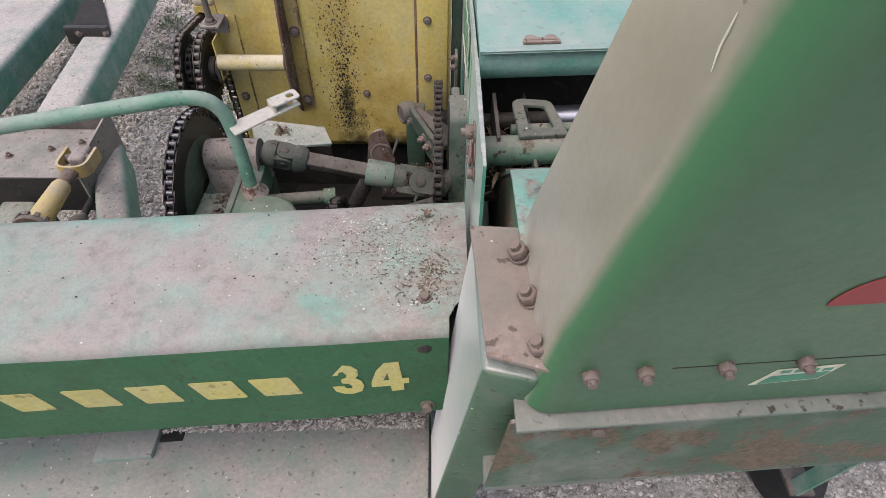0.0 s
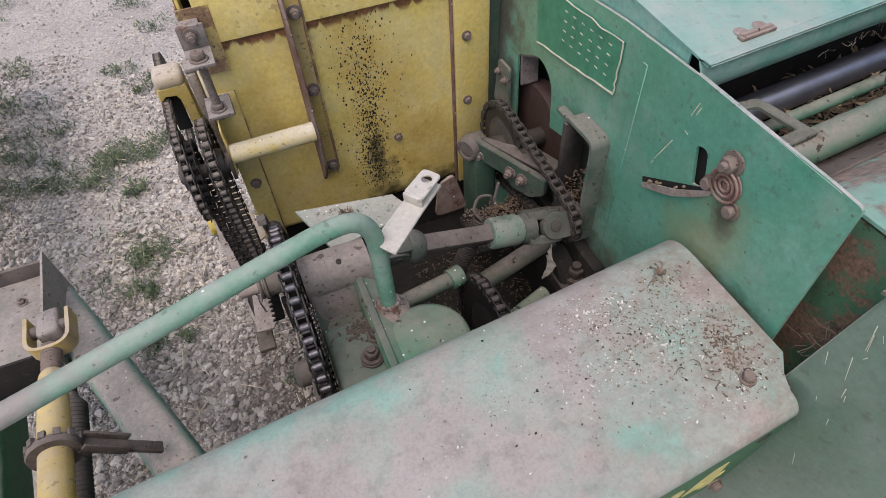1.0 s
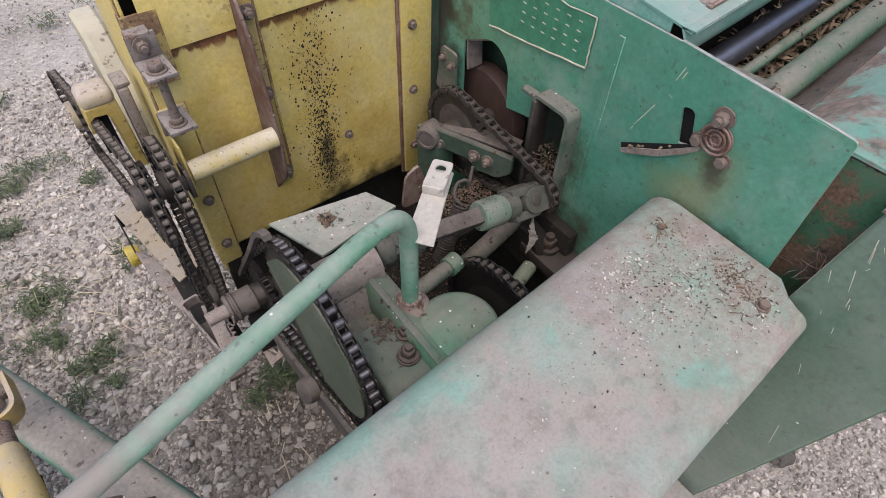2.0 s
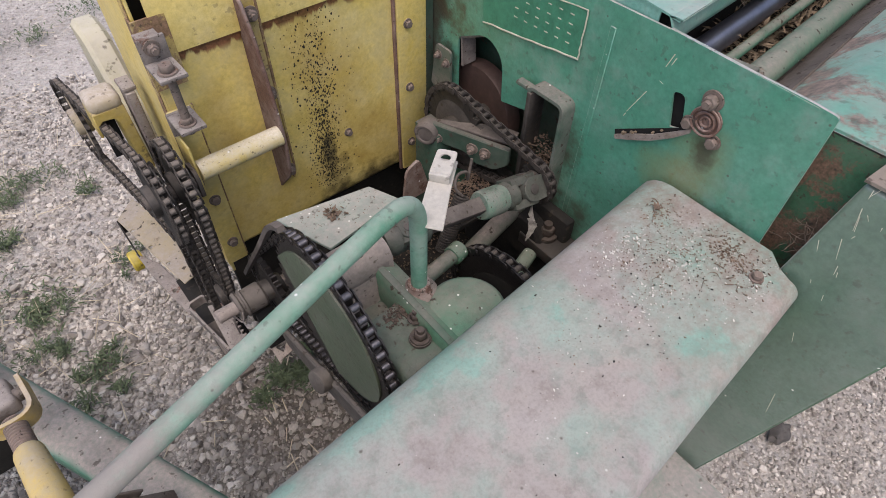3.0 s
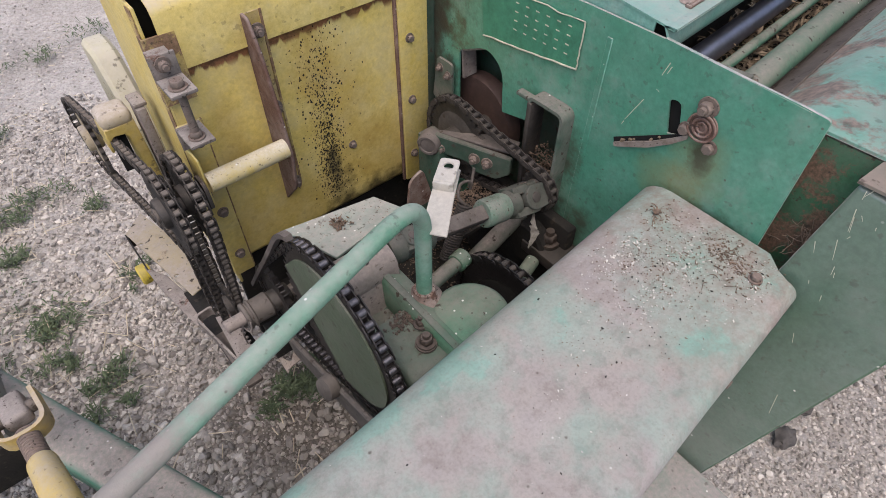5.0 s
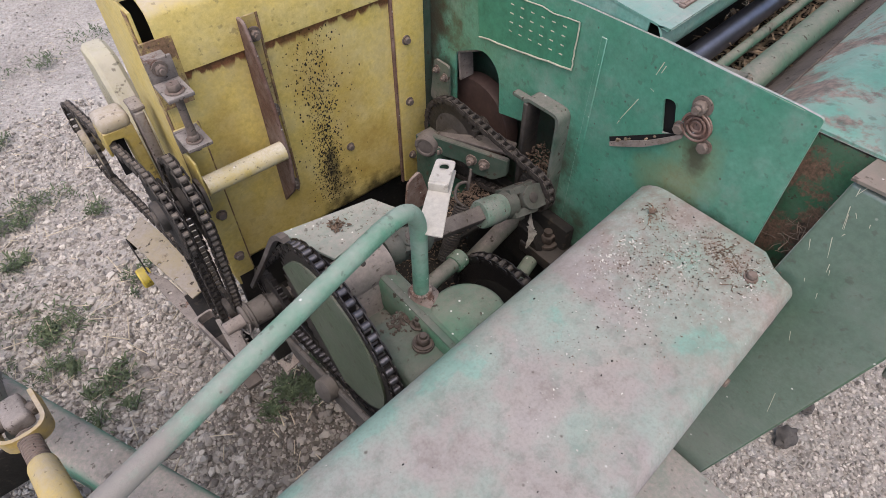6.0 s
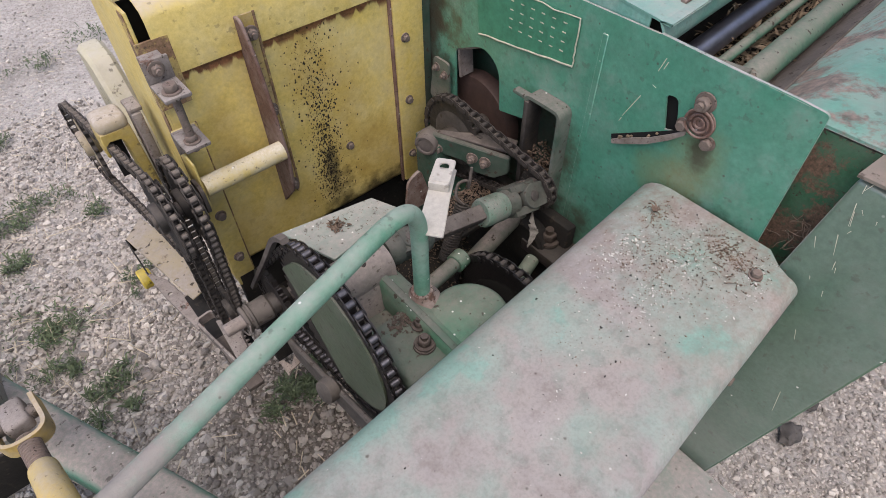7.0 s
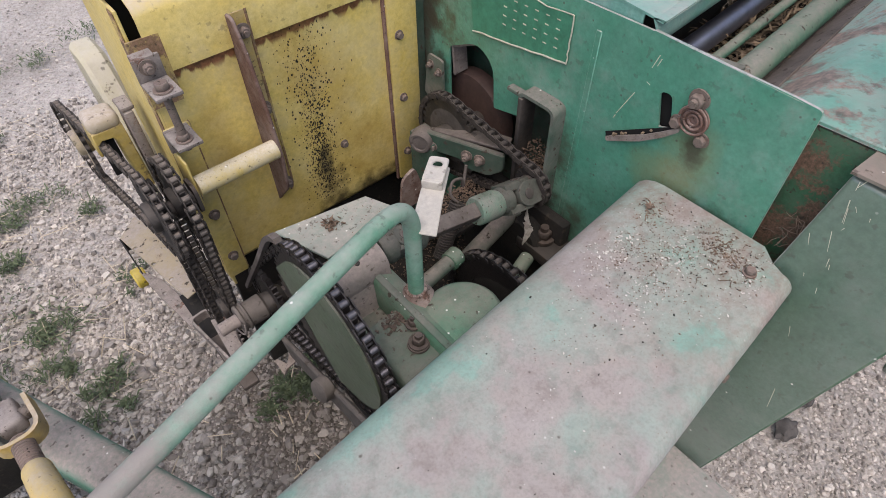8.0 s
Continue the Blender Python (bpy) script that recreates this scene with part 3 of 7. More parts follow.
# ---- chains, sprockets ----
def hull(points):
    pts = sorted(set(points))
    def half(seq):
        out = []
        for p in seq:
            while len(out) > 1 and (out[-1][0] - out[-2][0]) * (p[1] - out[-2][1]) - (out[-1][1] - out[-2][1]) * (p[0] - out[-2][0]) <= 0:
                out.pop()
            out.append(p)
        return out[:-1]
    return half(pts) + half(pts[::-1])


def link_meshes(pitch, width, mat_plate, mat_roll):
    """An inner link (plates and two rollers) and an outer link (plates and pins), along x, pins along y."""
    def plates(half, h, t):
        out = []
        for s in (-1, 1):
            prof = circle2(-pitch / 2, 0, h, 10)[2:9] + circle2(pitch / 2, 0, h, 10)[7:10] + circle2(pitch / 2, 0, h, 10)[0:4]
            o = hull([(round(a, 6), round(b, 6)) for a, b in prof])
            out.append(sheet(o, t, Matrix(((1, 0, 0, 0), (0, 0, 1, s * half - t / 2), (0, 1, 0, 0), (0, 0, 0, 1)))))
        return out
    inner = plates(width * 0.30, pitch * 0.36, pitch * 0.10)
    for s in (-1, 1):
        inner.append(cyl((s * pitch / 2, -width * 0.27, 0), (s * pitch / 2, width * 0.27, 0), pitch * 0.30, seg=12, edge=0))
    outer = plates(width * 0.42, pitch * 0.33, pitch * 0.10)
    for s in (-1, 1):
        outer.append(cyl((s * pitch / 2, -width * 0.5, 0), (s * pitch / 2, width * 0.5, 0), pitch * 0.14, seg=10, edge=0))
    a = to_mesh("inner_link", join(*inner), mat_plate)
    a.materials.append(mat_roll)
    for p in a.polygons:
        if abs(p.center.y) < width * 0.235:
            p.material_index = 1
    b = to_mesh("outer_link", join(*outer), mat_plate)
    return a, b


def chain(at_x, circles, pitch, width, mats, label, phase=0.0, skew=0.0):
    pts = []
    for y, z, r in circles:
        pts += [(round(p, 5), round(q, 5)) for p, q in circle2(y, z, r, 96)]
    loop = [Vector(p) for p in hull(pts)]
    loop.append(loop[0])
    run = [0.0]
    for a, b in zip(loop, loop[1:]):
        run.append(run[-1] + (b - a).length)
    count = 2 * round(run[-1] / pitch / 2)
    step = run[-1] / count

    def place(s):
        s %= run[-1]
        i = max(k for k in range(len(run) - 1) if run[k] <= s)
        return loop[i].lerp(loop[i + 1], (s - run[i]) / max(1e-9, run[i + 1] - run[i]))
    inner, outer = link_meshes(step, width, *mats)
    root = thing("roller_chain", (at_x, circles[0][0], circles[0][1]), label, "drive chain", "drive chains")
    rnd = random.Random(3)
    for k in range(count):
        a, b = place((k + phase) * step), place((k + 1 + phase) * step)
        d = (b - a).normalized()
        c = (a + b) / 2
        m = Matrix(((skew * d.x, 1, 0, at_x + skew * (c.x - circles[0][0]) + rnd.uniform(-0.0006, 0.0006)), (d.x, 0, -d.y, c.x), (d.y, 0, d.x, c.y), (0, 0, 0, 1)))
        ob = new("inner_link" if k % 2 else "outer_link", inner if k % 2 else outer)
        ob.parent = root
        ob.matrix_parent_inverse = origin(root).inverted()
        ob.matrix_basis = m
    return root


def sprocket(at_x, y, z, r, teeth, thick, hub, label, mat=None, web=None, bore=0.012, boss=None):
    """A toothed wheel about an x axis: r to the chain's pin line."""
    root = thing("sprocket", (at_x, y, z), label, "sprocket", "sprockets")
    outline = []
    for i in range(teeth):
        a = 2 * math.pi * i / teeth
        w = 2 * math.pi / teeth
        for f, rr in ((-0.42, r - 0.006), (-0.18, r + 0.001), (-0.07, r + 0.004), (0.07, r + 0.004), (0.18, r + 0.001), (0.42, r - 0.006)):
            outline.append((y + rr * math.cos(a + f * w), z + rr * math.sin(a + f * w)))
    part("toothed_rim", sheet(outline, thick, on_yz(at_x - thick / 2), [circle2(y, z, r * 0.72, 40)]), mat or mat_chain, root)
    part("web_plate", lathe((at_x - thick * 0.45, y, z), (at_x + 1, y, z), [(0, bore), (0, r * 0.74), (thick * 0.9, r * 0.74), (thick * 0.9, bore)], 40), web or mat_steel, root)
    part("hub", lathe((at_x - hub / 2, y, z), (at_x + 1, y, z), [(0, bore), (0, bore * 2.0), (0.004, bore * 2.2), (hub - 0.004, bore * 2.2), (hub, bore * 2), (hub, bore)], 24), boss or mat_steel, root)
    return root


DIGITS = {
    "3": [(0.02, 0.64), (0, 0.75), (0.06, 0.89), (0.27, 0.97), (0.54, 0.99), (0.77, 0.945), (0.92, 0.81), (0.905, 0.645), (0.81, 0.535), (0.96, 0.43), (1, 0.26), (0.905, 0.08), (0.64, 0), (0.38, 0.015),
           (0.17, 0.11), (0.105, 0.27), (0.43, 0.28), (0.51, 0.18), (0.63, 0.19), (0.67, 0.26), (0.60, 0.355), (0.405, 0.39), (0.395, 0.51), (0.56, 0.56), (0.59, 0.67), (0.51, 0.77), (0.405, 0.754), (0.35, 0.66)],
    "4": [(0.31, 0.97), (0.795, 0.99), (0.824, 0.44), (1, 0.44), (0.976, 0.27), (0.843, 0.26), (0.833, 0.03), (0.505, 0.01), (0.495, 0.197), (0, 0.185), (0.024, 0.354)],
}


def heavy_digit(body, width, height):
    """A bold slab numeral cut as one thin plate."""
    line = DIGITS[body]
    scaled = [(u * width, v * height) for u, v in line]
    hole = [[(0.476 * width, 0.66 * height), (0.324 * width, 0.38 * height), (0.486 * width, 0.39 * height)]] if body == "4" else ()
    return to_mesh("numeral", sheet(scaled, 0.0008, Matrix.Identity(4), hole), mat_letter)


# members across the machine run slightly askew: y grows with x
YAW = Matrix(((1, 0, 0, 0), (0.075, 1, 0, 0), (0, 0, 1, 0), (0, 0, 0, 1)))


def turned(bm, m=YAW):
    bmesh.ops.transform(bm, matrix=m, verts=bm.verts)
    return bm


def crumb(bm, at, s, rng):
    """A small irregular flake or kernel."""
    m = Matrix.Translation(at) @ Matrix.Rotation(rng.uniform(0, 6.28), 4, "Z") @ Matrix.Rotation(rng.uniform(-0.6, 0.6), 4, "X") @ Matrix.Diagonal((rng.uniform(1.0, 2.0), rng.uniform(0.5, 0.9), rng.uniform(0.35, 0.6), 1))
    bmesh.ops.create_icosphere(bm, subdivisions=1, radius=s, matrix=m)


# ---- ground ----
def build_ground():
    bm = bmesh.new()
    n = 150
    grid = []
    for i in range(n + 1):
        row = []
        for j in range(n + 1):
            u, v = (i / n) * 2 - 1, (j / n) * 2 - 1
            x, y = -0.3 + 2.6 * u + 400 * u ** 11, 1.6 + 2.6 * v + 400 * v ** 11
            fade = max(0.0, 1 - max(abs(u), abs(v)) ** 6)
            z = fade * (0.020 * noise.noise((x * 1.7, y * 1.7, 3)) + 0.010 * noise.noise((x * 7, y * 7, 8))) - 0.008
            row.append(bm.verts.new((x, y, z)))
        grid.append(row)
    for i in range(n):
        for j in range(n):
            bm.faces.new((grid[i][j], grid[i + 1][j], grid[i + 1][j + 1], grid[i][j + 1]))
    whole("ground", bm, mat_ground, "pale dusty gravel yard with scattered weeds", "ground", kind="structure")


def ico(level=1):
    b = bmesh.new()
    bmesh.ops.create_icosphere(b, subdivisions=level, radius=1)
    v = np.array([p.co[:] for p in b.verts])
    b.verts.index_update()
    f = np.array([[q.index for q in fc.verts] for fc in b.faces])
    b.free()
    return v, f


def scatter_stones(name, label, level, stretches, seed):
    v0, f0 = ico(level)
    rng = np.random.default_rng(seed)
    verts, faces = [], []
    count = 0
    for x0, x1, y0, y1, k, small, large in stretches:
        c = np.stack([rng.uniform(x0, x1, k), rng.uniform(y0, y1, k), np.zeros(k)], 1)
        size = small + (large - small) * rng.random(k) ** 2.4
        in_soil_patch = (3.2 * (c[:, 0] + 0.40)) ** 2 + (2.4 * (c[:, 1] - 1.15)) ** 2 < 0.6
        size = np.where(in_soil_patch & (rng.random(k) < 0.45), size * 0.5, size)
        for i in range(k):
            sc = size[i] * rng.uniform(0.65, 1.25, 3)
            sc[2] *= 0.88
            a = rng.uniform(0, 6.28)
            # knock a few flats onto each stone
            w = v0 * (1 + rng.uniform(-0.16, 0.16, (len(v0), 1)))
            for _ in range(9 if level > 1 else 4):
                d = rng.normal(size=3)
                d /= np.linalg.norm(d)
                h = w @ d
                w = w - np.outer(np.maximum(h - 0.52, 0), d)
            w = w * sc
            ca, sa = math.cos(a), math.sin(a)
            w = np.stack([w[:, 0] * ca - w[:, 1] * sa, w[:, 0] * sa + w[:, 1] * ca, w[:, 2]], 1)
            g = 0.020 * noise.noise((c[i, 0] * 1.7, c[i, 1] * 1.7, 3)) + 0.010 * noise.noise((c[i, 0] * 7, c[i, 1] * 7, 8)) - 0.008
            w += c[i] + (0, 0, g + sc[2] * rng.uniform(0.05, 0.85))
            verts.append(w)
            faces.append(f0 + count)
            count += len(v0)
    mesh = bpy.data.meshes.new(name)
    mesh.from_pydata(np.concatenate(verts).tolist(), [], np.concatenate(faces).tolist())
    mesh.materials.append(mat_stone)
    tagged(new(name, mesh), label, "gravel", kind="stuff")


def build_gravel():
    # stretches of the yard: (x0, x1, y0, y1, stones, smallest, largest)
    scatter_stones("gravel", "loose grey and buff gravel stones on the yard", 1,
                   ((-1.1, -0.3, 0.8, 1.75, 14000, 0.0028, 0.0090), (-1.5, -0.4, 1.6, 2.9, 8500, 0.003, 0.0075), (-2.6, -0.3, 2.6, 5.0, 4500, 0.004, 0.009),
                    (-2.0, -1.1, 1.4, 3.3, 7500, 0.004, 0.0095), (0.1, 1.3, 0.0, 0.75, 12000, 0.0024, 0.0062), (-1.0, 0.1, 0.0, 0.8, 3500, 0.004, 0.010)), 7)
    scatter_stones("coarse_gravel", "larger angular stones lying in the gravel", 2,
                   ((-1.1, -0.3, 0.75, 2.0, 5200, 0.0058, 0.0160), (0.15, 1.1, 0.1, 0.65, 1500, 0.0050, 0.0100), (-1.5, -0.4, 1.9, 3.0, 2600, 0.006, 0.013), (-1.7, -1.1, 1.3, 2.2, 1500, 0.006, 0.014), (-2.2, -1.3, 2.0, 3.4, 2200, 0.006, 0.013)), 17)


def build_lumps():
    """Two black lumps of old rubber lying under the chute's edge."""
    for x, y, r, seed in ((0.535, 0.345, 0.021, 3), (0.420, 0.338, 0.028, 8)):
        bm = bmesh.new()
        bmesh.ops.create_icosphere(bm, subdivisions=3, radius=1)
        for v in bm.verts:
            k = 1 + 0.35 * noise.noise(v.co * 1.6 + Vector((seed, 0, 0))) + 0.15 * noise.noise(v.co * 5 + Vector((0, seed, 0)))
            v.co = Vector((x + 1.25 * r * k * v.co.x, y + 0.8 * r * k * v.co.y, 0.006 + 0.5 * r * k * v.co.z))
        whole("rubber_lump", bm, mat_bellows, "black crumpled rubber lump lying in the gravel", "rubber lump", "rubber lumps")


def blades(spots, rng, mat, name, label, category, low=False):
    bm = bmesh.new()
    for x, y, r, k in spots:
        clumps = [(x + rng.gauss(0, 0.62 * r), y + rng.gauss(0, 0.62 * r), r * rng.uniform(0.12, 0.42)) for _ in range(6)]
        for _ in range(int(k * 2.0)):
            cx, cy, cr = rng.choice(clumps)
            px, py = rng.gauss(cx, cr), rng.gauss(cy, cr)
            lean, ln, w = rng.uniform(0, 6.28), rng.uniform(0.007, 0.030), rng.uniform(0.0012, 0.0034)
            h = ln * rng.uniform(0.2, 0.8)
            dx, dy = ln * math.cos(lean), ln * math.sin(lean)
            sx, sy = -math.sin(lean) * w, math.cos(lean) * w
            z = rng.uniform(0, 0.02)
            v = [bm.verts.new(p) for p in ((px - sx * 0.5, py - sy * 0.5, z), (px + sx * 0.5, py + sy * 0.5, z), (px + dx * 0.5 + sx, py + dy * 0.5 + sy, z + h),
                                           (px + dx, py + dy, z + h * 0.8), (px + dx * 0.5 - sx, py + dy * 0.5 - sy, z + h))]
            bm.faces.new(v)
    whole(name, bm, mat, label, category, kind="stuff")


def build_plants():
    rng = random.Random(11)
    spots = [(-0.84, 2.39, 0.08, 230), (-0.955, 2.39, 0.07, 170), (-0.82, 2.87, 0.07, 110), (-0.92, 3.03, 0.06, 80), (-0.874, 1.86, 0.05, 150), (-0.858, 1.52, 0.05, 130),
             (-0.906, 1.69, 0.045, 90), (-1.02, 2.28, 0.05, 80), (-0.455, 1.245, 0.050, 420), (-0.785, 1.585, 0.04, 70), (-0.72, 3.35, 0.08, 80), (-0.86, 3.67, 0.1, 80), (-0.905, 2.2, 0.05, 90),
             (-0.632, 2.267, 0.04, 60), (-0.631, 1.886, 0.035, 60), (-0.27, 3.48, 0.08, 70), (-0.47, 3.39, 0.07, 70), (-1.14, 2.37, 0.09, 200), (-1.29, 2.66, 0.08, 90),
             (-1.32, 3.27, 0.08, 80), (-1.36, 2.95, 0.10, 120), (-1.28, 2.62, 0.09, 100), (-1.45, 2.15, 0.07, 70), (-1.27, 2.34, 0.07, 90), (-1.5, 3.9, 0.12, 90), (-0.937, 1.886, 0.10, 26), (-0.82, 1.87, 0.09, 22), (-1.03, 1.76, 0.06, 16), (-0.98, 2.05, 0.10, 24)]
    blades(spots, rng, mat_leaf, "weeds", "low dusty green weeds growing in the gravel", "weeds")
    bm = bmesh.new()
    for i in range(420):
        x, y = rng.uniform(-1.5, -0.4), rng.uniform(0.95, 3.0)
        if i % 2:
            sx, sy, sr, _ = rng.choice(spots)
            x, y = rng.gauss(sx, 1.3 * sr), rng.gauss(sy, 1.3 * sr)
        a, ln, w = rng.uniform(0, 6.28), rng.uniform(0.02, 0.09), rng.uniform(0.0008, 0.0018)
        z = rng.uniform(0.008, 0.022)
        p = Vector((x, y, z))
        d = Vector((math.cos(a), math.sin(a), rng.uniform(-0.1, 0.15))) * ln
        s = Vector((-math.sin(a), math.cos(a), 0)) * w
        u = Vector((0, 0, w))
        v = [bm.verts.new(q) for q in (p - s, p + u, p + s, p + d + s, p + d + u, p + d - s)]
        bm.faces.new((v[0], v[1], v[4], v[5]))
        bm.faces.new((v[1], v[2], v[3], v[4]))
        bm.faces.new((v[2], v[0], v[5], v[3]))
    whole("straw", bm, mat_straw, "scattered bleached straw stalks on the gravel", "straw", kind="stuff")


# ---- long cover over the drive line ----
def build_cover():
    root = thing("drive_cover", (-0.5, 0.55, 0.6), "long sheet-metal cover, faded green under pink-grey dust", "machine cover")
    arc = [(0.470 + 0.020 * (1 - math.cos(a)), 0.800 + 0.020 * math.sin(a)) for a in (radians(9 * i) for i in range(11))]
    prof = [(0.482, 0.585), (0.4756, 0.70)] + arc + [(0.507, 0.8201), (0.527, 0.8202), (0.60, 0.8205), (0.685, 0.820), (0.701, 0.817), (0.715, 0.810), (0.725, 0.800), (0.731, 0.788), (0.732, 0.75)]
    m = Matrix(((0, 0, 1, -1.15), (1, 0, 0, 0), (0, 1, 0, 0), (0, 0, 0, 1)))
    bm = ribbon(prof, -0.003, 1.186, m)
    for v in bm.verts:
        if v.co.x > 0 and v.co.y < 0.52:
            v.co.x = 0.024 - 0.014 * min(1, (0.52 - v.co.y) / 0.03)
    # cut the length for gentle dents
    for i in range(1, 30):
        bmesh.ops.bisect_plane(bm, geom=bm.verts[:] + bm.edges[:] + bm.faces[:], plane_co=(-1.15 + i * 0.039, 0, 0), plane_no=(1, 0, 0))
    for v in bm.verts:
        v.co.z += 0.0018 * noise.noise((v.co.x * 9, v.co.y * 9, 1)) if v.co.z > 0.79 else 0
        v.co.y += 0.0012 * noise.noise((v.co.x * 8, v.co.z * 9, 5)) if v.co.y < 0.49 else 0
    turned(bm)
    bm.normal_update()
    bmesh.ops.recalc_face_normals(bm, faces=bm.faces)
    mesh = to_mesh("shell", bm, mat_cover)
    mesh.materials.append(mat_face)
    for p in mesh.polygons:
        c = YAW.inverted() @ p.center
        if c.z < 0.797 and c.y < 0.5:
            p.material_index = 1
    link_mesh("shell", mesh, root)
    end = turned(sheet([(0.476, 0.60), (0.476, 0.80), (0.495, 0.816), (0.70, 0.816), (0.70, 0.62)], 0.003, on_yz(-1.148)))
    part("end_plate", end, mat_face, root)
    # numerals and lettering blocks
    lean = Matrix(((1, 0, 0, 0), (0, 1, -0.0558, 0.0446), (0, 0, 1, 0), (0, 0, 0, 1)))
    for digit, dx, wide in (("3", 0.004, 0.0500), ("4", 0.0635, 0.0550)):
        me = heavy_digit(digit, wide, 0.0815)
        num = link_mesh("numeral", me, root, "bold yellow numeral " + digit + " painted on the green face")
        num.matrix_basis = YAW @ lean @ Matrix.Translation((-0.162 + dx, 0.4694, 0.664)) @ Matrix.Rotation(radians(90), 4, "X") 
    for x0, x1 in ((-0.590, -0.542), (-0.503, -0.452), (-0.420, -0.368), (-0.336, -0.280), (-0.256, -0.203)):
        o = [(x0 - 0.008, 0.722), (x0 + 0.006, 0.672), (x1 + 0.006, 0.672), (x1 - 0.005, 0.722)]
        part("lettering_block", turned(turned(sheet(rounded(o, 0.004), 0.0008, on_xz(0.4690)), lean)), mat_letter, root, "yellow painted block of worn lettering")
    bolt(root, YAW @ Vector((-0.022, 0.5205, 0.8212)), (0, 0, 1), size=0.85)
    part("slotted_screw", turned(lathe((-0.022, 0.4725, 0.775), (-0.022, 0, 0.775), [(0, 0.001), (0, 0.011), (0.002, 0.009), (0.003, 0.001)], 18)), mat_steel, root)
    bolt(root, YAW @ Vector((-0.02, 0.4795, 0.61)), (0, -1, 0.1))
    build_cover_litter()


def chips(name, mat, label, heaps, seed, flat=0.35):
    """Small angular chips lying on the cover: heaps of (x, y, spread along, spread across, count, smallest, largest)."""
    rng = random.Random(seed)
    bm = bmesh.new()
    for cx, cy, sx, sy, k, small, large in heaps:
        for _ in range(k):
            x, y = rng.gauss(cx, sx), rng.gauss(cy, sy)
            if not (-1.1 < x < 0.026 and 0.497 < y < 0.712):
                continue
            s, n = small + (large - small) * rng.random() ** 2.6, rng.choice((4, 5, 5, 6))
            turn, long = rng.uniform(0, 6.28), rng.uniform(0.9, 2.0)
            ring, z = [], 0.8212 - max(0.0, y - 0.69) * 0.12
            for i in range(n):
                a = 6.283 * i / n + rng.uniform(-0.35, 0.35)
                px, py = s * long * math.cos(a), s * math.sin(a) * rng.uniform(0.6, 1.1)
                ring.append((x + px * math.cos(turn) - py * math.sin(turn), y + px * math.sin(turn) + py * math.cos(turn)))
            low = [bm.verts.new((u, v, z)) for u, v in ring]
            high = [bm.verts.new((x + (u - x) * 0.8, y + (v - y) * 0.8, z + s * flat * rng.uniform(0.6, 1.4))) for u, v in ring]
            bm.faces.new(high)
            for i in range(n):
                bm.faces.new((low[i], low[(i + 1) % n], high[(i + 1) % n], high[i]))
    whole(name, turned(bm), mat, label, "debris", kind="stuff")


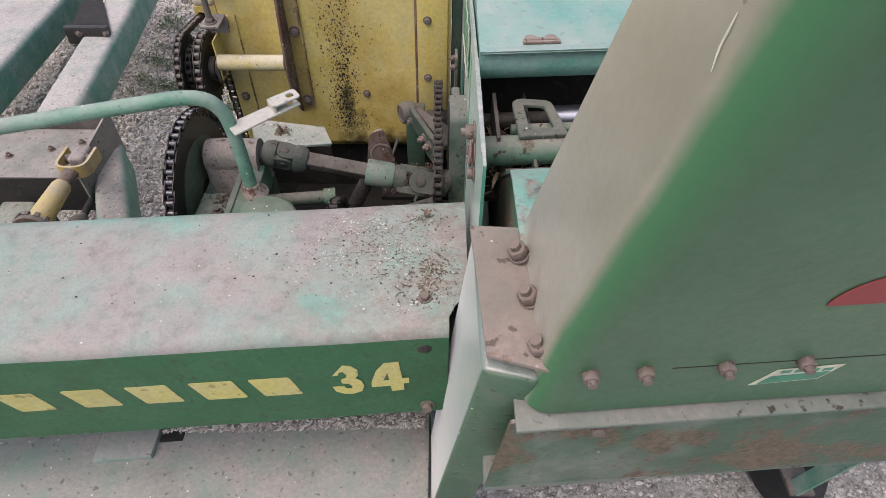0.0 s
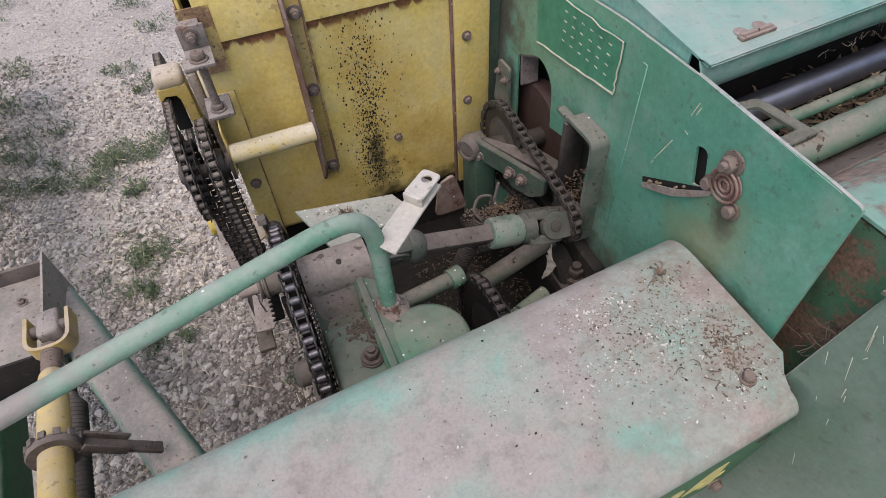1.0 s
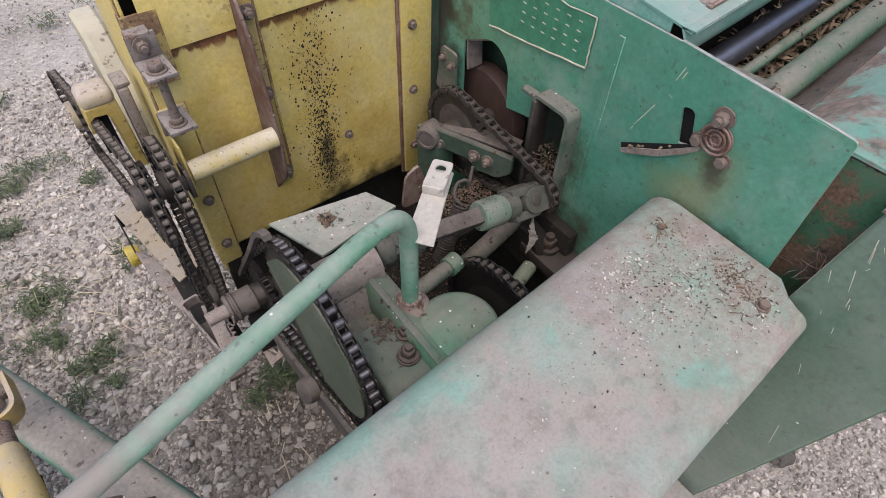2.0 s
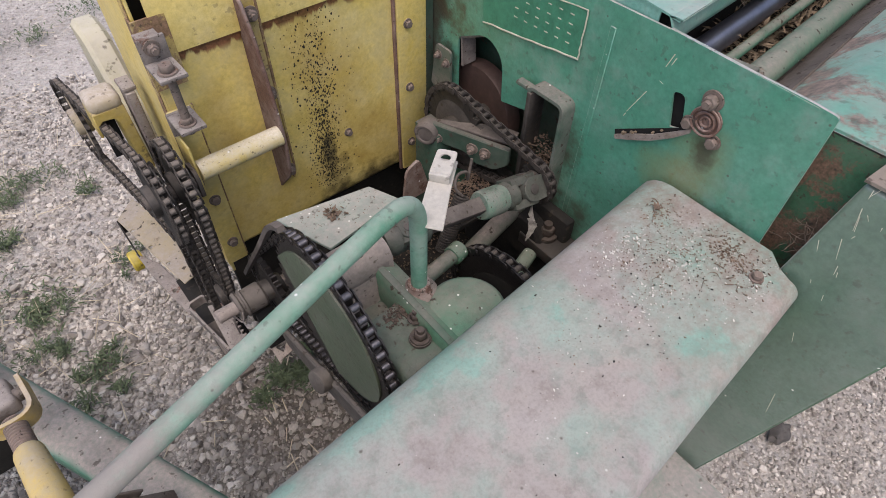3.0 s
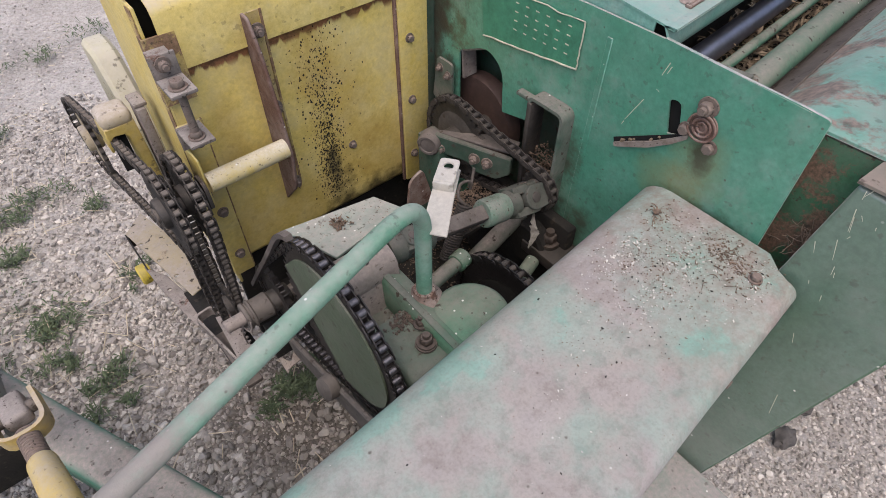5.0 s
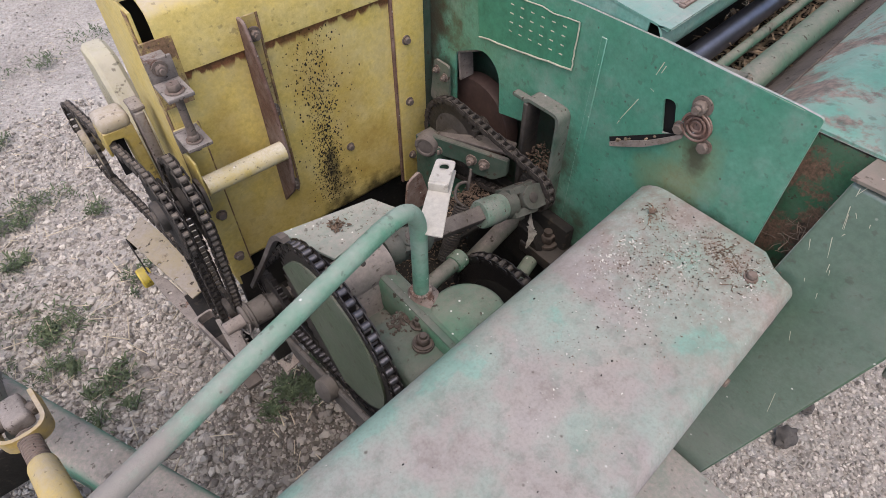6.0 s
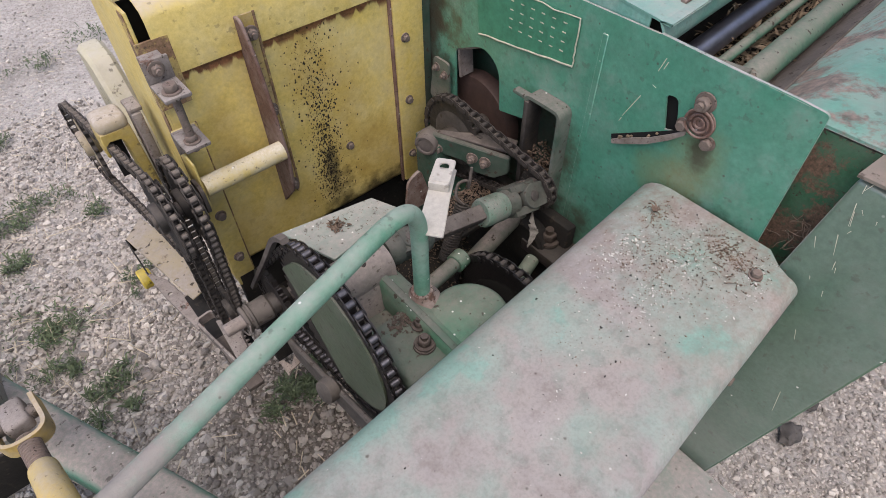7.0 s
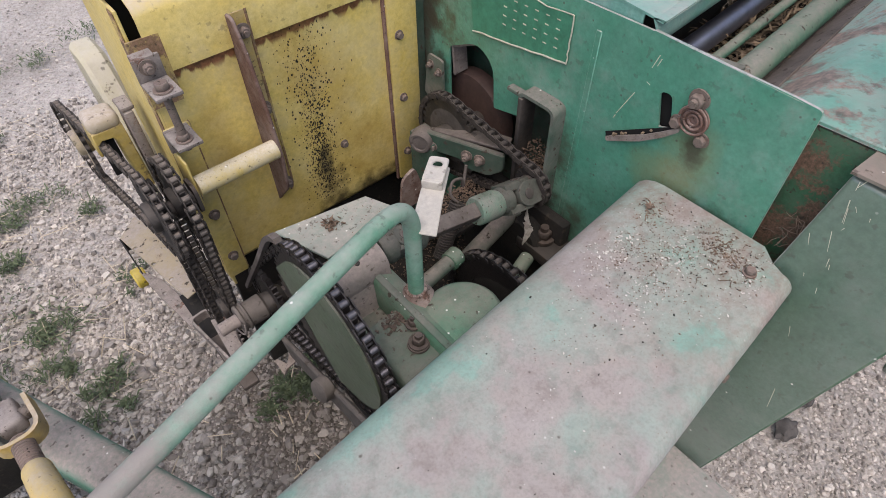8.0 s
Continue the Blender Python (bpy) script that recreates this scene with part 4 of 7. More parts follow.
def build_cover_litter():
    """Bird droppings, chaff, seeds and straws on the dusty top, thickest round the end bolt."""
    chips("white_flecks", mat_seed, "chalky white flecks strewn on the drive cover",
          [(-0.10, 0.665, 0.020, 0.012, 80, 0.0005, 0.0022), (-0.138, 0.672, 0.022, 0.012, 70, 0.0005, 0.0020), (-0.06, 0.60, 0.024, 0.016, 80, 0.0005, 0.0022), (-0.15, 0.60, 0.024, 0.016, 60, 0.0005, 0.0020),
           (-0.09, 0.62, 0.065, 0.040, 260, 0.0004, 0.0014), (-0.02, 0.53, 0.022, 0.018, 70, 0.0005, 0.0018), (-0.25, 0.61, 0.10, 0.05, 80, 0.0004, 0.0014), (-0.55, 0.60, 0.25, 0.06, 40, 0.0004, 0.0014), (-0.045, 0.515, 0.03, 0.012, 50, 0.0005, 0.0018)], 41, 0.25)
    chips("chaff", mat_litterdark, "brown chaff crumbs strewn on the drive cover",
          [(-0.010, 0.568, 0.014, 0.016, 260, 0.0005, 0.0017), (-0.020, 0.540, 0.022, 0.020, 240, 0.0005, 0.0016), (-0.075, 0.600, 0.050, 0.035, 520, 0.0004, 0.0012), (-0.14, 0.62, 0.07, 0.04, 320, 0.0004, 0.0011), (-0.02, 0.665, 0.016, 0.012, 90, 0.0004, 0.0016), (-0.09, 0.655, 0.04, 0.02, 180, 0.0004, 0.0012)], 42, 0.5)
    chips("dark_seeds", mat_grimeshade, "small black seeds scattered on the drive cover",
          [(-0.03, 0.565, 0.035, 0.030, 70, 0.0006, 0.0014), (-0.11, 0.61, 0.07, 0.045, 50, 0.0006, 0.0013), (-0.40, 0.60, 0.28, 0.06, 60, 0.0005, 0.0012)], 43, 0.8)
    rng = random.Random(44)
    bm = bmesh.new()
    for k in range(26):
        x, y = (rng.gauss(-0.045, 0.035), rng.gauss(0.565, 0.030)) if k % 3 else (rng.gauss(-0.022, 0.008), rng.gauss(0.672, 0.006))
        a, ln, bend = rng.uniform(0, 6.28), rng.uniform(0.006, 0.018), rng.uniform(-1.4, 1.4)
        pts = [Vector((x + ln * t * math.cos(a + bend * t), y + ln * t * math.sin(a + bend * t), 0.8222 + 0.002 * math.sin(3 * t))) for t in (0, 0.25, 0.5, 0.75, 1)]
        stalk = sweep(pts, 0.0005, 5, [0.0004, 0.0006, 0.0006, 0.0005, 0.0002])
        me = bpy.data.meshes.new("tmp")
        stalk.to_mesh(me)
        stalk.free()
        bm.from_mesh(me)
        bpy.data.meshes.remove(me)
    whole("straw_bits", turned(bm), mat_litterdark, "short brown straw bits lying on the drive cover", "debris", kind="stuff")
    # a curled dry leaf
    bm = bmesh.new()
    for k in range(6):
        a, ln = rng.uniform(0, 6.28), rng.uniform(0.006, 0.013)
        row = []
        for t in (0, 0.33, 0.66, 1):
            w = 0.0028 * math.sin(math.pi * (0.15 + 0.8 * t))
            c = Vector((-0.024 + ln * t * math.cos(a + 0.9 * t), 0.676 + ln * t * math.sin(a + 0.9 * t), 0.8220 + 0.007 * math.sin(t * 2.4)))
            sd = Vector((-math.sin(a), math.cos(a), 0.5)) * w
            row.append([bm.verts.new(c - sd), bm.verts.new(c + sd)])
        for p, q in zip(row, row[1:]):
            bm.faces.new((p[0], p[1], q[1], q[0]))
    whole("dry_leaf", turned(bm), mat_litterdark, "curled brown dry leaf lying on the drive cover", "leaf")


# ---- frame beam under the cover ----
def build_frame_beam():
    root = thing("frame_beam", (-0.5, 0.42, 0.4), "square steel frame beam thick with pink-grey dust", "frame beam")
    part("beam", turned(box(-1.3, -0.018, 0.28, 0.605, 0.24, 0.36, 0.012)), mat_beamdust, root)
    part("bracket", turned(box(-0.640, -0.535, 0.540, 0.604, 0.358, 0.372, 0.002)), mat_beamdust, root, "small dusty plate bracket on the beam")
    # thin dark box paints the shaded hole beside the bracket
    part("cut_out_shade", turned(box(-0.533, -0.490, 0.572, 0.600, 0.354, 0.3625, 0.001)), mat_grimeshade, root)
    part("rear_web", turned(box(-1.2, 0.02, 0.665, 0.69, 0.42, 0.74, 0.003)), mat_grimeshade, root)


def build_beam_litter():
    """Chaff and grit lodged along the back of the beam, under the cover."""
    rng = random.Random(31)
    bm = bmesh.new()
    for _ in range(900):
        x = -0.03 - 0.50 * rng.random() ** 1.3
        y = 0.602 - rng.random() * (0.010 + 0.028 * (x + 0.55) / 0.55)
        s = rng.uniform(0.0015, 0.0045)
        bmesh.ops.create_icosphere(bm, subdivisions=1, radius=s, matrix=Matrix.Translation((x, y, 0.360 + 0.5 * s)) @ Matrix.Rotation(rng.uniform(0, 6), 4, "Z") @ Matrix.Diagonal((1.5, 0.7, 0.6, 1)))
    whole("beam_litter", turned(bm), mat_stone, "grey chaff and grit lodged on the frame beam", "debris", kind="stuff")


# ---- green side panel ----
def bent(bm, y0, y1):
    """Bow a strip outwards from the plate between its two ends, more at its lower edge."""
    for v in bm.verts:
        u = min(1.0, max(0.0, (v.co.y - y0) / (y1 - y0)))
        v.co.x += 0.003 - 0.006 * math.sin(math.pi * u)
    return bm


def build_panel():
    root = thing("side_panel", (0.046, 0.9, 0.5), "upright green sheet-metal side panel with cut-outs, scratched paint", "side panel")
    out = [(0.551, 0.80), (0.551, 1.018), (0.585, 1.020), (0.775, 1.022), (0.91, 1.02), (1.33, 0.985), (1.33, 0.40), (0.56, 0.40)]
    hole = rounded([(0.974, 0.560), (0.972, 0.776), (1.053, 0.757), (1.060, 0.845), (1.105, 0.865), (1.178, 0.830), (1.172, 0.560)], [0.01, 0.004, 0.004, 0.030, 0.02, 0.012, 0.01])
    lip_line = [(1.1715, 0.770), (1.1765, 0.829), (1.168, 0.8335), (1.107, 0.8635), (1.094, 0.8595)]
    slot = rounded([(0.712, 0.903), (0.7245, 0.952), (0.7435, 0.949), (0.7305, 0.897)], [0.002, 0.009, 0.009, 0.002])
    win = [(0.897, 0.66), (0.897, 0.842), (0.960, 0.842), (0.960, 0.66)]
    bm = sheet(rounded(out, [0.004, 0.006, 0.002, 0, 0.01, 0.01, 0, 0]), 0.004, on_yz(0.045), [hole, slot, win])
    part("plate", bm, mat_panel, root)
    part("hole_lip", ribbon(lip_line, 0.004, 0.034, on_yz(0.0495)), mat_clip, root, "dusty grey lip round the cut-out")
    # folded seam down the plate, and the top lip
    part("seam", sheet([(0.858, 0.56), (0.852, 0.99), (0.862, 0.99), (0.869, 0.56)], 0.0022, on_yz(0.0434), r=0.0010), mat_panel, root)
    part("top_lip", sheet([(0.574, 1.0145), (0.775, 1.020), (0.775, 1.0235), (0.574, 1.018)], 0.0055, on_yz(0.0443)), mat_panel, root)
    # torn flap under the slot: a curled lip
    lip = [(0.808, 0.836), (0.775, 0.859), (0.746, 0.877), (0.720, 0.8965), (0.699, 0.913), (0.6985, 0.906), (0.717, 0.888), (0.747, 0.865), (0.775, 0.848), (0.805, 0.829)]
    flap = part("curled_flap", bent(sheet(rounded(lip, 0.002), 0.0025, on_yz(0.0400)), 0.806, 0.700), mat_fliplip, root, "torn brown sheet edge curled out of the plate")
    # black sheet paints the shade in the slit above the flap
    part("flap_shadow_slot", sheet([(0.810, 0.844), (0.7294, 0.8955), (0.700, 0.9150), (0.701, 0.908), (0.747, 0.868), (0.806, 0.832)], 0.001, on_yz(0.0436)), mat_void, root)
    rng = random.Random(77)
    for _ in range(9):
        y = rng.uniform(0.735, 0.806)
        z = 0.8415 + (0.806 - y) * 0.655 + rng.uniform(-0.003, 0.0015)
        s = rng.uniform(0.0015, 0.0032)
        part("lodged_chaff", box(0.0395, 0.0434, y - s, y + s, z - 0.6 * s, z + 0.6 * s, 0.0006), mat_litter, flap)
    # added black plate paints the darkness behind the slot
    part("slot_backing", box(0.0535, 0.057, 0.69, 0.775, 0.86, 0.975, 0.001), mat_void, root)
    # pivot: three rusty bolts round a coiled washer
    for y, z, s in ((0.687, 0.965, 1.2), (0.706, 0.920, 0.95), (0.665, 0.912, 1.0)):
        bolt(root, (0.044, y, z), (-1, 0, 0), NUT if s > 1 else BOLT, s)
    part("spring_cup", lathe((0.0440, 0.684, 0.936), (-1, 0.684, 0.936), [(0, 0.001), (0, 0.021), (0.0015, 0.020), (0.002, 0.001)], 24), mat_pivotrust, root)
    for r in (0.020, 0.013, 0.007):
        pts = [Vector((0.040 - 0.002 * r / 0.02, 0.684 + r * math.cos(a), 0.936 + r * math.sin(a))) for a in (2 * math.pi * i / 24 for i in range(24))]
        part("coiled_washer", sweep(pts, 0.0018, 7), mat_pivotrust, root)
    for y0, z0, y1, z1 in ((0.757, 0.996, 0.764, 0.974), (0.753, 0.992, 0.757, 0.980), (0.765, 0.952, 0.760, 0.950), (0.779, 0.928, 0.800, 0.882), (0.800, 0.879, 0.803, 0.872)):
        part("scratch", sheet([(y0, z0), (y0 + 0.0016, z0), (y1 + 0.0010, z1), (y1, z1)], 0.0004, on_yz(0.0444)), mat_cream, root, "pale scratch through the paint")
    # label plate, curling at its edge
    plate = thing("label_plate", (0.04, 1.0, 0.94), "thin green label plate with a chipped pale rim", "label plate")
    o = [(0.903, 0.918), (0.902, 0.995), (1.125, 0.985), (1.112, 0.888)]
    field = part("plate", sheet(o, 0.0015, on_yz(0.0425)), mat_labelgreen, plate)
    for a, b, w in ((o[0], o[1], 0.0018), (o[3], o[0], 0.0022), (o[1], o[2], 0.0015)):
        steps = 9
        pts = [Vector((0.0415 + 0.0030 * noise.noise((i * 1.7, a[0] * 9, 2)), a[0] + (b[0] - a[0]) * i / steps, a[1] + (b[1] - a[1]) * i / steps + 0.004 * noise.noise((i * 2.1, b[0] * 5, 7)))) for i in range(steps + 1)]
        part("chipped_rim", sweep(pts, w * 0.7, 6), mat_cream, field)
    for i in range(6):
        for j in range(4):
            y, z = 0.925 + 0.022 * i, 0.978 - 0.015 * j - 0.004 * i * 0.3
            part("print_bar", sheet([(y, z), (y + 0.007, z), (y + 0.007, z + 0.0016), (y, z + 0.0016)], 0.0006, on_yz(0.0419)), mat_cream, field)
    # bent-strip bracket round the window
    br = thing("channel_bracket", (0.02, 0.93, 0.66), "dusty green inverted-U steel bracket on the side panel", "bracket")
    u = rounded([(0.889, 0.64), (0.889, 0.850), (0.968, 0.850), (0.968, 0.70)], [0, 0.018, 0.014, 0])
    part("strap", ribbon(u, -0.006, 0.030, Matrix(((0, 0, 1, 0.0145), (1, 0, 0, 0), (0, 1, 0, 0), (0, 0, 0, 1)))), mat_channel, br)
    part("side_web", box(0.012, 0.0500, 0.9575, 0.9670, 0.60, 0.838, 0.002), mat_steel, br, "dark grimy inner web")
    part("tab", box(0.018, 0.034, 0.966, 1.000, 0.834, 0.842, 0.003), mat_channel, br)
    # corner clip with two bolts by the yellow housing
    clip = thing("corner_clip", (0.0, 1.21, 0.72), "small dark green corner plate with two bolts", "bracket")
    part("plate", sheet(rounded([(1.180, 0.705), (1.182, 0.80), (1.225, 0.80), (1.24, 0.705)], 0.008), 0.005, on_yz(0.030)), mat_cast, clip)
    for y, z in ((1.192, 0.772), (1.216, 0.780)):
        bolt(clip, (0.030, y, z), (-1, 0, 0), NUT, 0.75)


# ---- yellow housing ----
def build_yellow():
    root = thing("yellow_housing", (-0.22, 1.4, 0.45), "tall yellow sheet-metal housing, rust-streaked and oil-spattered", "machine housing")
    prof = [(1.245, 1.000), (1.245, 0.58), (1.252, 0.535), (1.275, 0.505), (1.36, 0.485)]
    m = Matrix(((0, 0, 1, -0.468), (1, 0, 0, 0), (0, 1, 0, 0), (0, 0, 0, 1)))
    part("front_sheet", ribbon([tuple(p[:2]) for p in curve_points([(*p, 0) for p in prof], 4)], 0.004, 0.488, m), mat_yellowface, root)
    part("side_sheet", box(-0.472, -0.467, 1.2455, 1.43, 0.47, 1.045, 0.0015), mat_yellow, root)
    part("far_side_sheet", box(0.016, 0.021, 1.2505, 1.80, 0.47, 1.10, 0.0015), mat_yellow, root)
    # upper sheet lapping over the front, bent back at the top
    up = [(1.240, 0.946), (1.240, 1.028), (1.246, 1.040), (1.262, 1.048), (1.44, 1.062)]
    part("upper_sheet", ribbon(up, 0.003, 0.425, Matrix(((0, 0, 1, -0.452), (1, 0, 0, 0), (0, 1, 0, 0), (0, 0, 0, 1)))), mat_uppersheet, root)
    part("top_sheet", box(-0.03, 0.018, 1.246, 1.80, 1.10, 1.105, 0.001), mat_yellow, root)
    # right flange with bolts
    flange = part("flange", box(-0.052, 0.014, 1.234, 1.2445, 0.515, 1.10, 0.003), mat_yellow, root)
    part("flange_edge", box(-0.0575, -0.0525, 1.238, 1.2448, 0.515, 1.10, 0.0008), mat_pivotrust, root, "rust-brown flange edge")
    for z in (0.585, 0.722, 0.856, 0.98):
        bolt(flange, (-0.030, 1.234, z), (0, -1, 0), BOLT, 0.85)
    bolt(root, (-0.174, 1.2445, 0.674), (0, -1, 0), BOLT, 0.8)
    # rusty corner angle at the left
    ang = [(-0.476, 1.255), (-0.476, 1.236), (-0.430, 1.236)]
    part("corner_angle", ribbon(ang, 0.004, 0.105, on_xy(0.90)), mat_cornerrust, root, "rusted corner angle")
    part("rusty_edge", box(-0.4740, -0.4723, 1.2465, 1.266, 0.52, 1.043, 0.0008), mat_cornerrust, root, "rusted sheet edge")
    part("top_corner_sheet", ribbon([(1.268, 1.0525), (1.44, 1.0665)], 0.003, 0.0245, Matrix(((0, 0, 1, -0.4725), (1, 0, 0, 0), (0, 1, 0, 0), (0, 0, 0, 1)))), mat_paleyellow, root)
    # added black plate paints the dark inside of the corner gap
    part("gap_shade_plate", box(-0.466, -0.40, 1.290, 1.294, 0.95, 1.044, 0.001), mat_void, root)
    strip = part("lower_corner_strip", box(-0.4765, -0.437, 1.2395, 1.2445, 0.50, 0.86, 0.0015), mat_yellow, root)
    part("strip_edge", box(-0.4372, -0.4350, 1.2390, 1.2444, 0.505, 0.86, 0.0006), mat_cornerrust, root)
    for x, y, z in ((-0.457, 1.2395, 0.668), (-0.455, 1.2395, 0.555)):
        bolt(strip, (x, y, z), (0, -1, 0), BOLT, 0.95)
    # adjuster: two clips and a threaded bolt between
    adj = thing("adjuster", (-0.465, 1.2, 0.87), "rusty adjusting bolt between two angle clips on the yellow housing", "adjuster")
    for z, t in ((0.956, 1), (0.872, -1)):
        part("clip", join(box(-0.483, -0.445, 1.160, 1.212, z - 0.003, z + 0.003, 0.0015), box(-0.483, -0.445, 1.212, 1.218, z - 0.003 if t > 0 else z - 0.036, z + 0.036 if t > 0 else z + 0.003, 0.0015), box(-0.480, -0.45, 1.218, 1.236, z + (0.012 if t > 0 else -0.035), z + (0.035 if t > 0 else -0.012), 0.001)), mat_clip, adj)
    part("threaded_rod", lathe((-0.465, 1.178, 0.859), (-0.465, 1.178, 1), [(i * 0.0025, 0.0068 if i % 2 and i < 17 else 0.0060) for i in range(46)], 16), mat_bolt, adj)
    bolt(adj, (-0.465, 1.178, 0.959), (0, 0, 1), BOLT, 1.25)
    bolt(adj, (-0.465, 1.178, 0.8755), (0, 0, 1), BOLT, 1.15, "nut")
    bolt(adj, (-0.466, 1.212, 0.978), (0, -1, 0), NUT, 0.95)
    # vertical rusty strap with a yellow tube welded to it
    strap = thing("stiffener_strap", (-0.33, 1.22, 0.62), "rusty steel stiffener strap bolted down the yellow housing", "strap")
    flange = part("flange", sheet(rounded([(-0.3275, 0.997), (-0.3275, 0.640), (-0.308, 0.640), (-0.3025, 0.654), (-0.3045, 0.997)], [0, 0, 0.006, 0.006, 0]), 0.006, on_xz(1.236), r=0.001), mat_strapyellow, strap, "dull yellow flange half eaten by rust")
    part("rusty_rim", sheet([(-0.3040, 0.997), (-0.3020, 0.656), (-0.3070, 0.639), (-0.3045, 0.637), (-0.2985, 0.654), (-0.3000, 0.997)], 0.008, on_xz(1.2355)), mat_cornerrust, strap)
    part("rib", sheet(rounded([(1.2425, 0.998), (1.220, 0.998), (1.200, 0.950), (1.184, 0.86), (1.172, 0.77), (1.186, 0.69), (1.2425, 0.625)], [0, 0.008, 0.01, 0.02, 0.02, 0.015, 0]), 0.006, on_yz(-0.3335), r=0.0015), mat_straprib, strap, "dust-speckled rusty rib")
    for x, z in ((-0.314, 0.966), (-0.314, 0.829), (-0.312, 0.662)):
        bolt(flange, (x, 1.236, z), (0, -1, 0), NUT, 1.0)
    tube = thing("yellow_tube", (-0.4, 1.19, 0.77), "short yellow tube along the housing, paint worn off its top", "tube")
    part("tube", lathe((-0.474, 1.186, 0.783), (1, 1.186, 0.783), [(0, 0.010), (0, 0.0165), (0.1400, 0.0165), (0.1400, 0.010)], 22), mat_tube, tube)
    part("tube_end_flange", box(-0.478, -0.4745, 1.185, 1.238, 0.74, 0.83, 0.001), mat_yellow, tube)
    # oil spatter
    rng = random.Random(21)
    bm = bmesh.new()
    for i in range(2600):
        dense = rng.random() < 0.72
        z = rng.triangular(0.53, 0.93, 0.64) if dense else rng.uniform(0.52, 0.945)
        x = -0.222 + (0.80 - z) * -0.02 + 0.012 * noise.noise((z * 9, 4, 4)) + rng.gauss(0, 0.015 if dense else 0.032)
        if z < 0.56 or z > 0.94 or not -0.298 < x < -0.07:
            continue
        s = 0.0005 + 0.0019 * rng.random() ** 2.6
        n = 9
        w = rng.uniform(0.5, 1.0)
        bm.faces.new([bm.verts.new((x + s * w * math.cos(6.283 * k / n) * rng.uniform(0.6, 1.2), 1.2444 - 0.0002 * rng.random(), z + s * math.sin(6.283 * k / n) * rng.uniform(0.7, 1.4))) for k in range(n)])
    part("oil_spatter", bm, mat_grimeshade, root, "spray of black oil spots")


# ---- feed table behind the panel ----
def build_feed():
    hood = thing("feed_hood", (0.5, 1.0, 1.0), "smooth pale green sheet-metal feed hood, dusty", "machine hood")
    prof = [(0.792, 0.984), (0.778, 0.988), (0.769, 1.004), (0.770, 1.020), (0.779, 1.033), (0.80, 1.038), (1.25, 1.075)]
    part("top_sheet", turned(ribbon([tuple(p[:2]) for p in curve_points([(*p, 0) for p in prof], 4)], -0.003, 1.345, Matrix(((0, 0, 1, 0.0505), (1, 0, 0, 0), (0, 1, 0, 0), (0, 0, 0, 1))))), mat_hood, hood)
    latch = part("latch", turned(join(box(0.110, 0.162, 0.779, 0.789, 1.036, 1.041, 0.002), cyl((0.112, 0.786, 1.040), (0.158, 0.786, 1.040), 0.0035))), mat_rust, hood, "rusty strip latch on the hood")
    for x in (0.122, 0.150):
        part("hinge_ring", turned(lathe((x, 0.795, 1.0375), (x, 0.795, 2), [(0, 0.004), (0.001, 0.009), (0.002, 0.004)], 14)), mat_rust, latch)
    part("under_baffle", turned(box(0.06, 1.4, 0.832, 0.842, 0.84, 1.036, 0.002)), mat_grimeshade, hood)
    part("side_skirt", turned(sheet([(0.797, 0.95), (0.795, 1.034), (1.25, 1.0715), (1.25, 0.95)], 0.003, on_yz(0.0515))), mat_hood, hood)
    rng = random.Random(9)
    splash = [(0.278 + (0.011 + 0.006 * noise.noise((k * 0.9, 3, 1))) * math.cos(k * 0.4488) * 1.4, 0.807 + (0.006 + 0.004 * noise.noise((k * 1.1, 7, 2))) * math.sin(k * 0.4488)) for k in range(14)]
    part("white_splash", turned(sheet(splash, 0.0008, Matrix.Translation((0, 0, 0.9719)) @ Matrix(((1, 0, 0, 0), (0, 1, 0, 0), (0, 0.0823, 1, 0), (0, 0, 0, 1))))), mat_seed, hood, "small white splash")
    r1 = thing("feed_roller", (0.6, 0.80, 0.905), "polished steel feed roller", "roller", "feed rollers")
    part("barrel", turned(cyl((0.165, 0.794, 0.905), (1.3, 0.794, 0.905), 0.020, seg=36)), mat_chrome, r1)
    part("journal", turned(cyl((0.052, 0.794, 0.905), (0.1645, 0.794, 0.905), 0.012)), mat_steel, r1)
    r2 = thing("tie_rod", (0.6, 0.74, 0.925), "slim green tie rod along the feed table", "rod", "feed rollers")
    part("rod", turned(cyl((0.10, 0.740, 0.925), (1.3, 0.740, 0.925), 0.0085)), mat_feedpipe, r2)
    r3 = thing("cross_pipe", (0.6, 0.68, 0.93), "thick dusty green cross pipe", "pipe", "feed rollers")
    part("pipe", turned(cyl((0.052, 0.686, 0.930), (1.3, 0.686, 0.930), 0.021, seg=32)), mat_feedpipe, r3)
    loop = thing("bent_strap", (0.1, 0.74, 0.93), "bent flat green strap linking the rollers", "strap")
    unyaw = YAW.inverted()
    flat = lambda p: tuple((unyaw @ Vector((*p, 0)))[:2])
    rim = rounded([flat(p) for p in ((0.100, 0.782), (0.158, 0.776), (0.172, 0.694), (0.104, 0.688))], [0.020, 0.012, 0.003, 0.003])
    hole = rounded([flat(p) for p in ((0.117, 0.766), (0.146, 0.763), (0.154, 0.709), (0.120, 0.706))], 0.006)
    part("left_plate", turned(sheet([(0.68, 0.93), (0.68, 0.957), (0.79, 0.957), (0.79, 0.90)], 0.005, on_yz(0.074))), mat_caststeel, loop)
    part("strap", turned(sheet(rim, 0.007, on_xy(0.951), [hole], r=0.0015)), mat_channel, loop)
    deck = thing("feed_deck", (0.5, 0.55, 0.9), "teal green deck plate with brown rust patches", "deck plate")
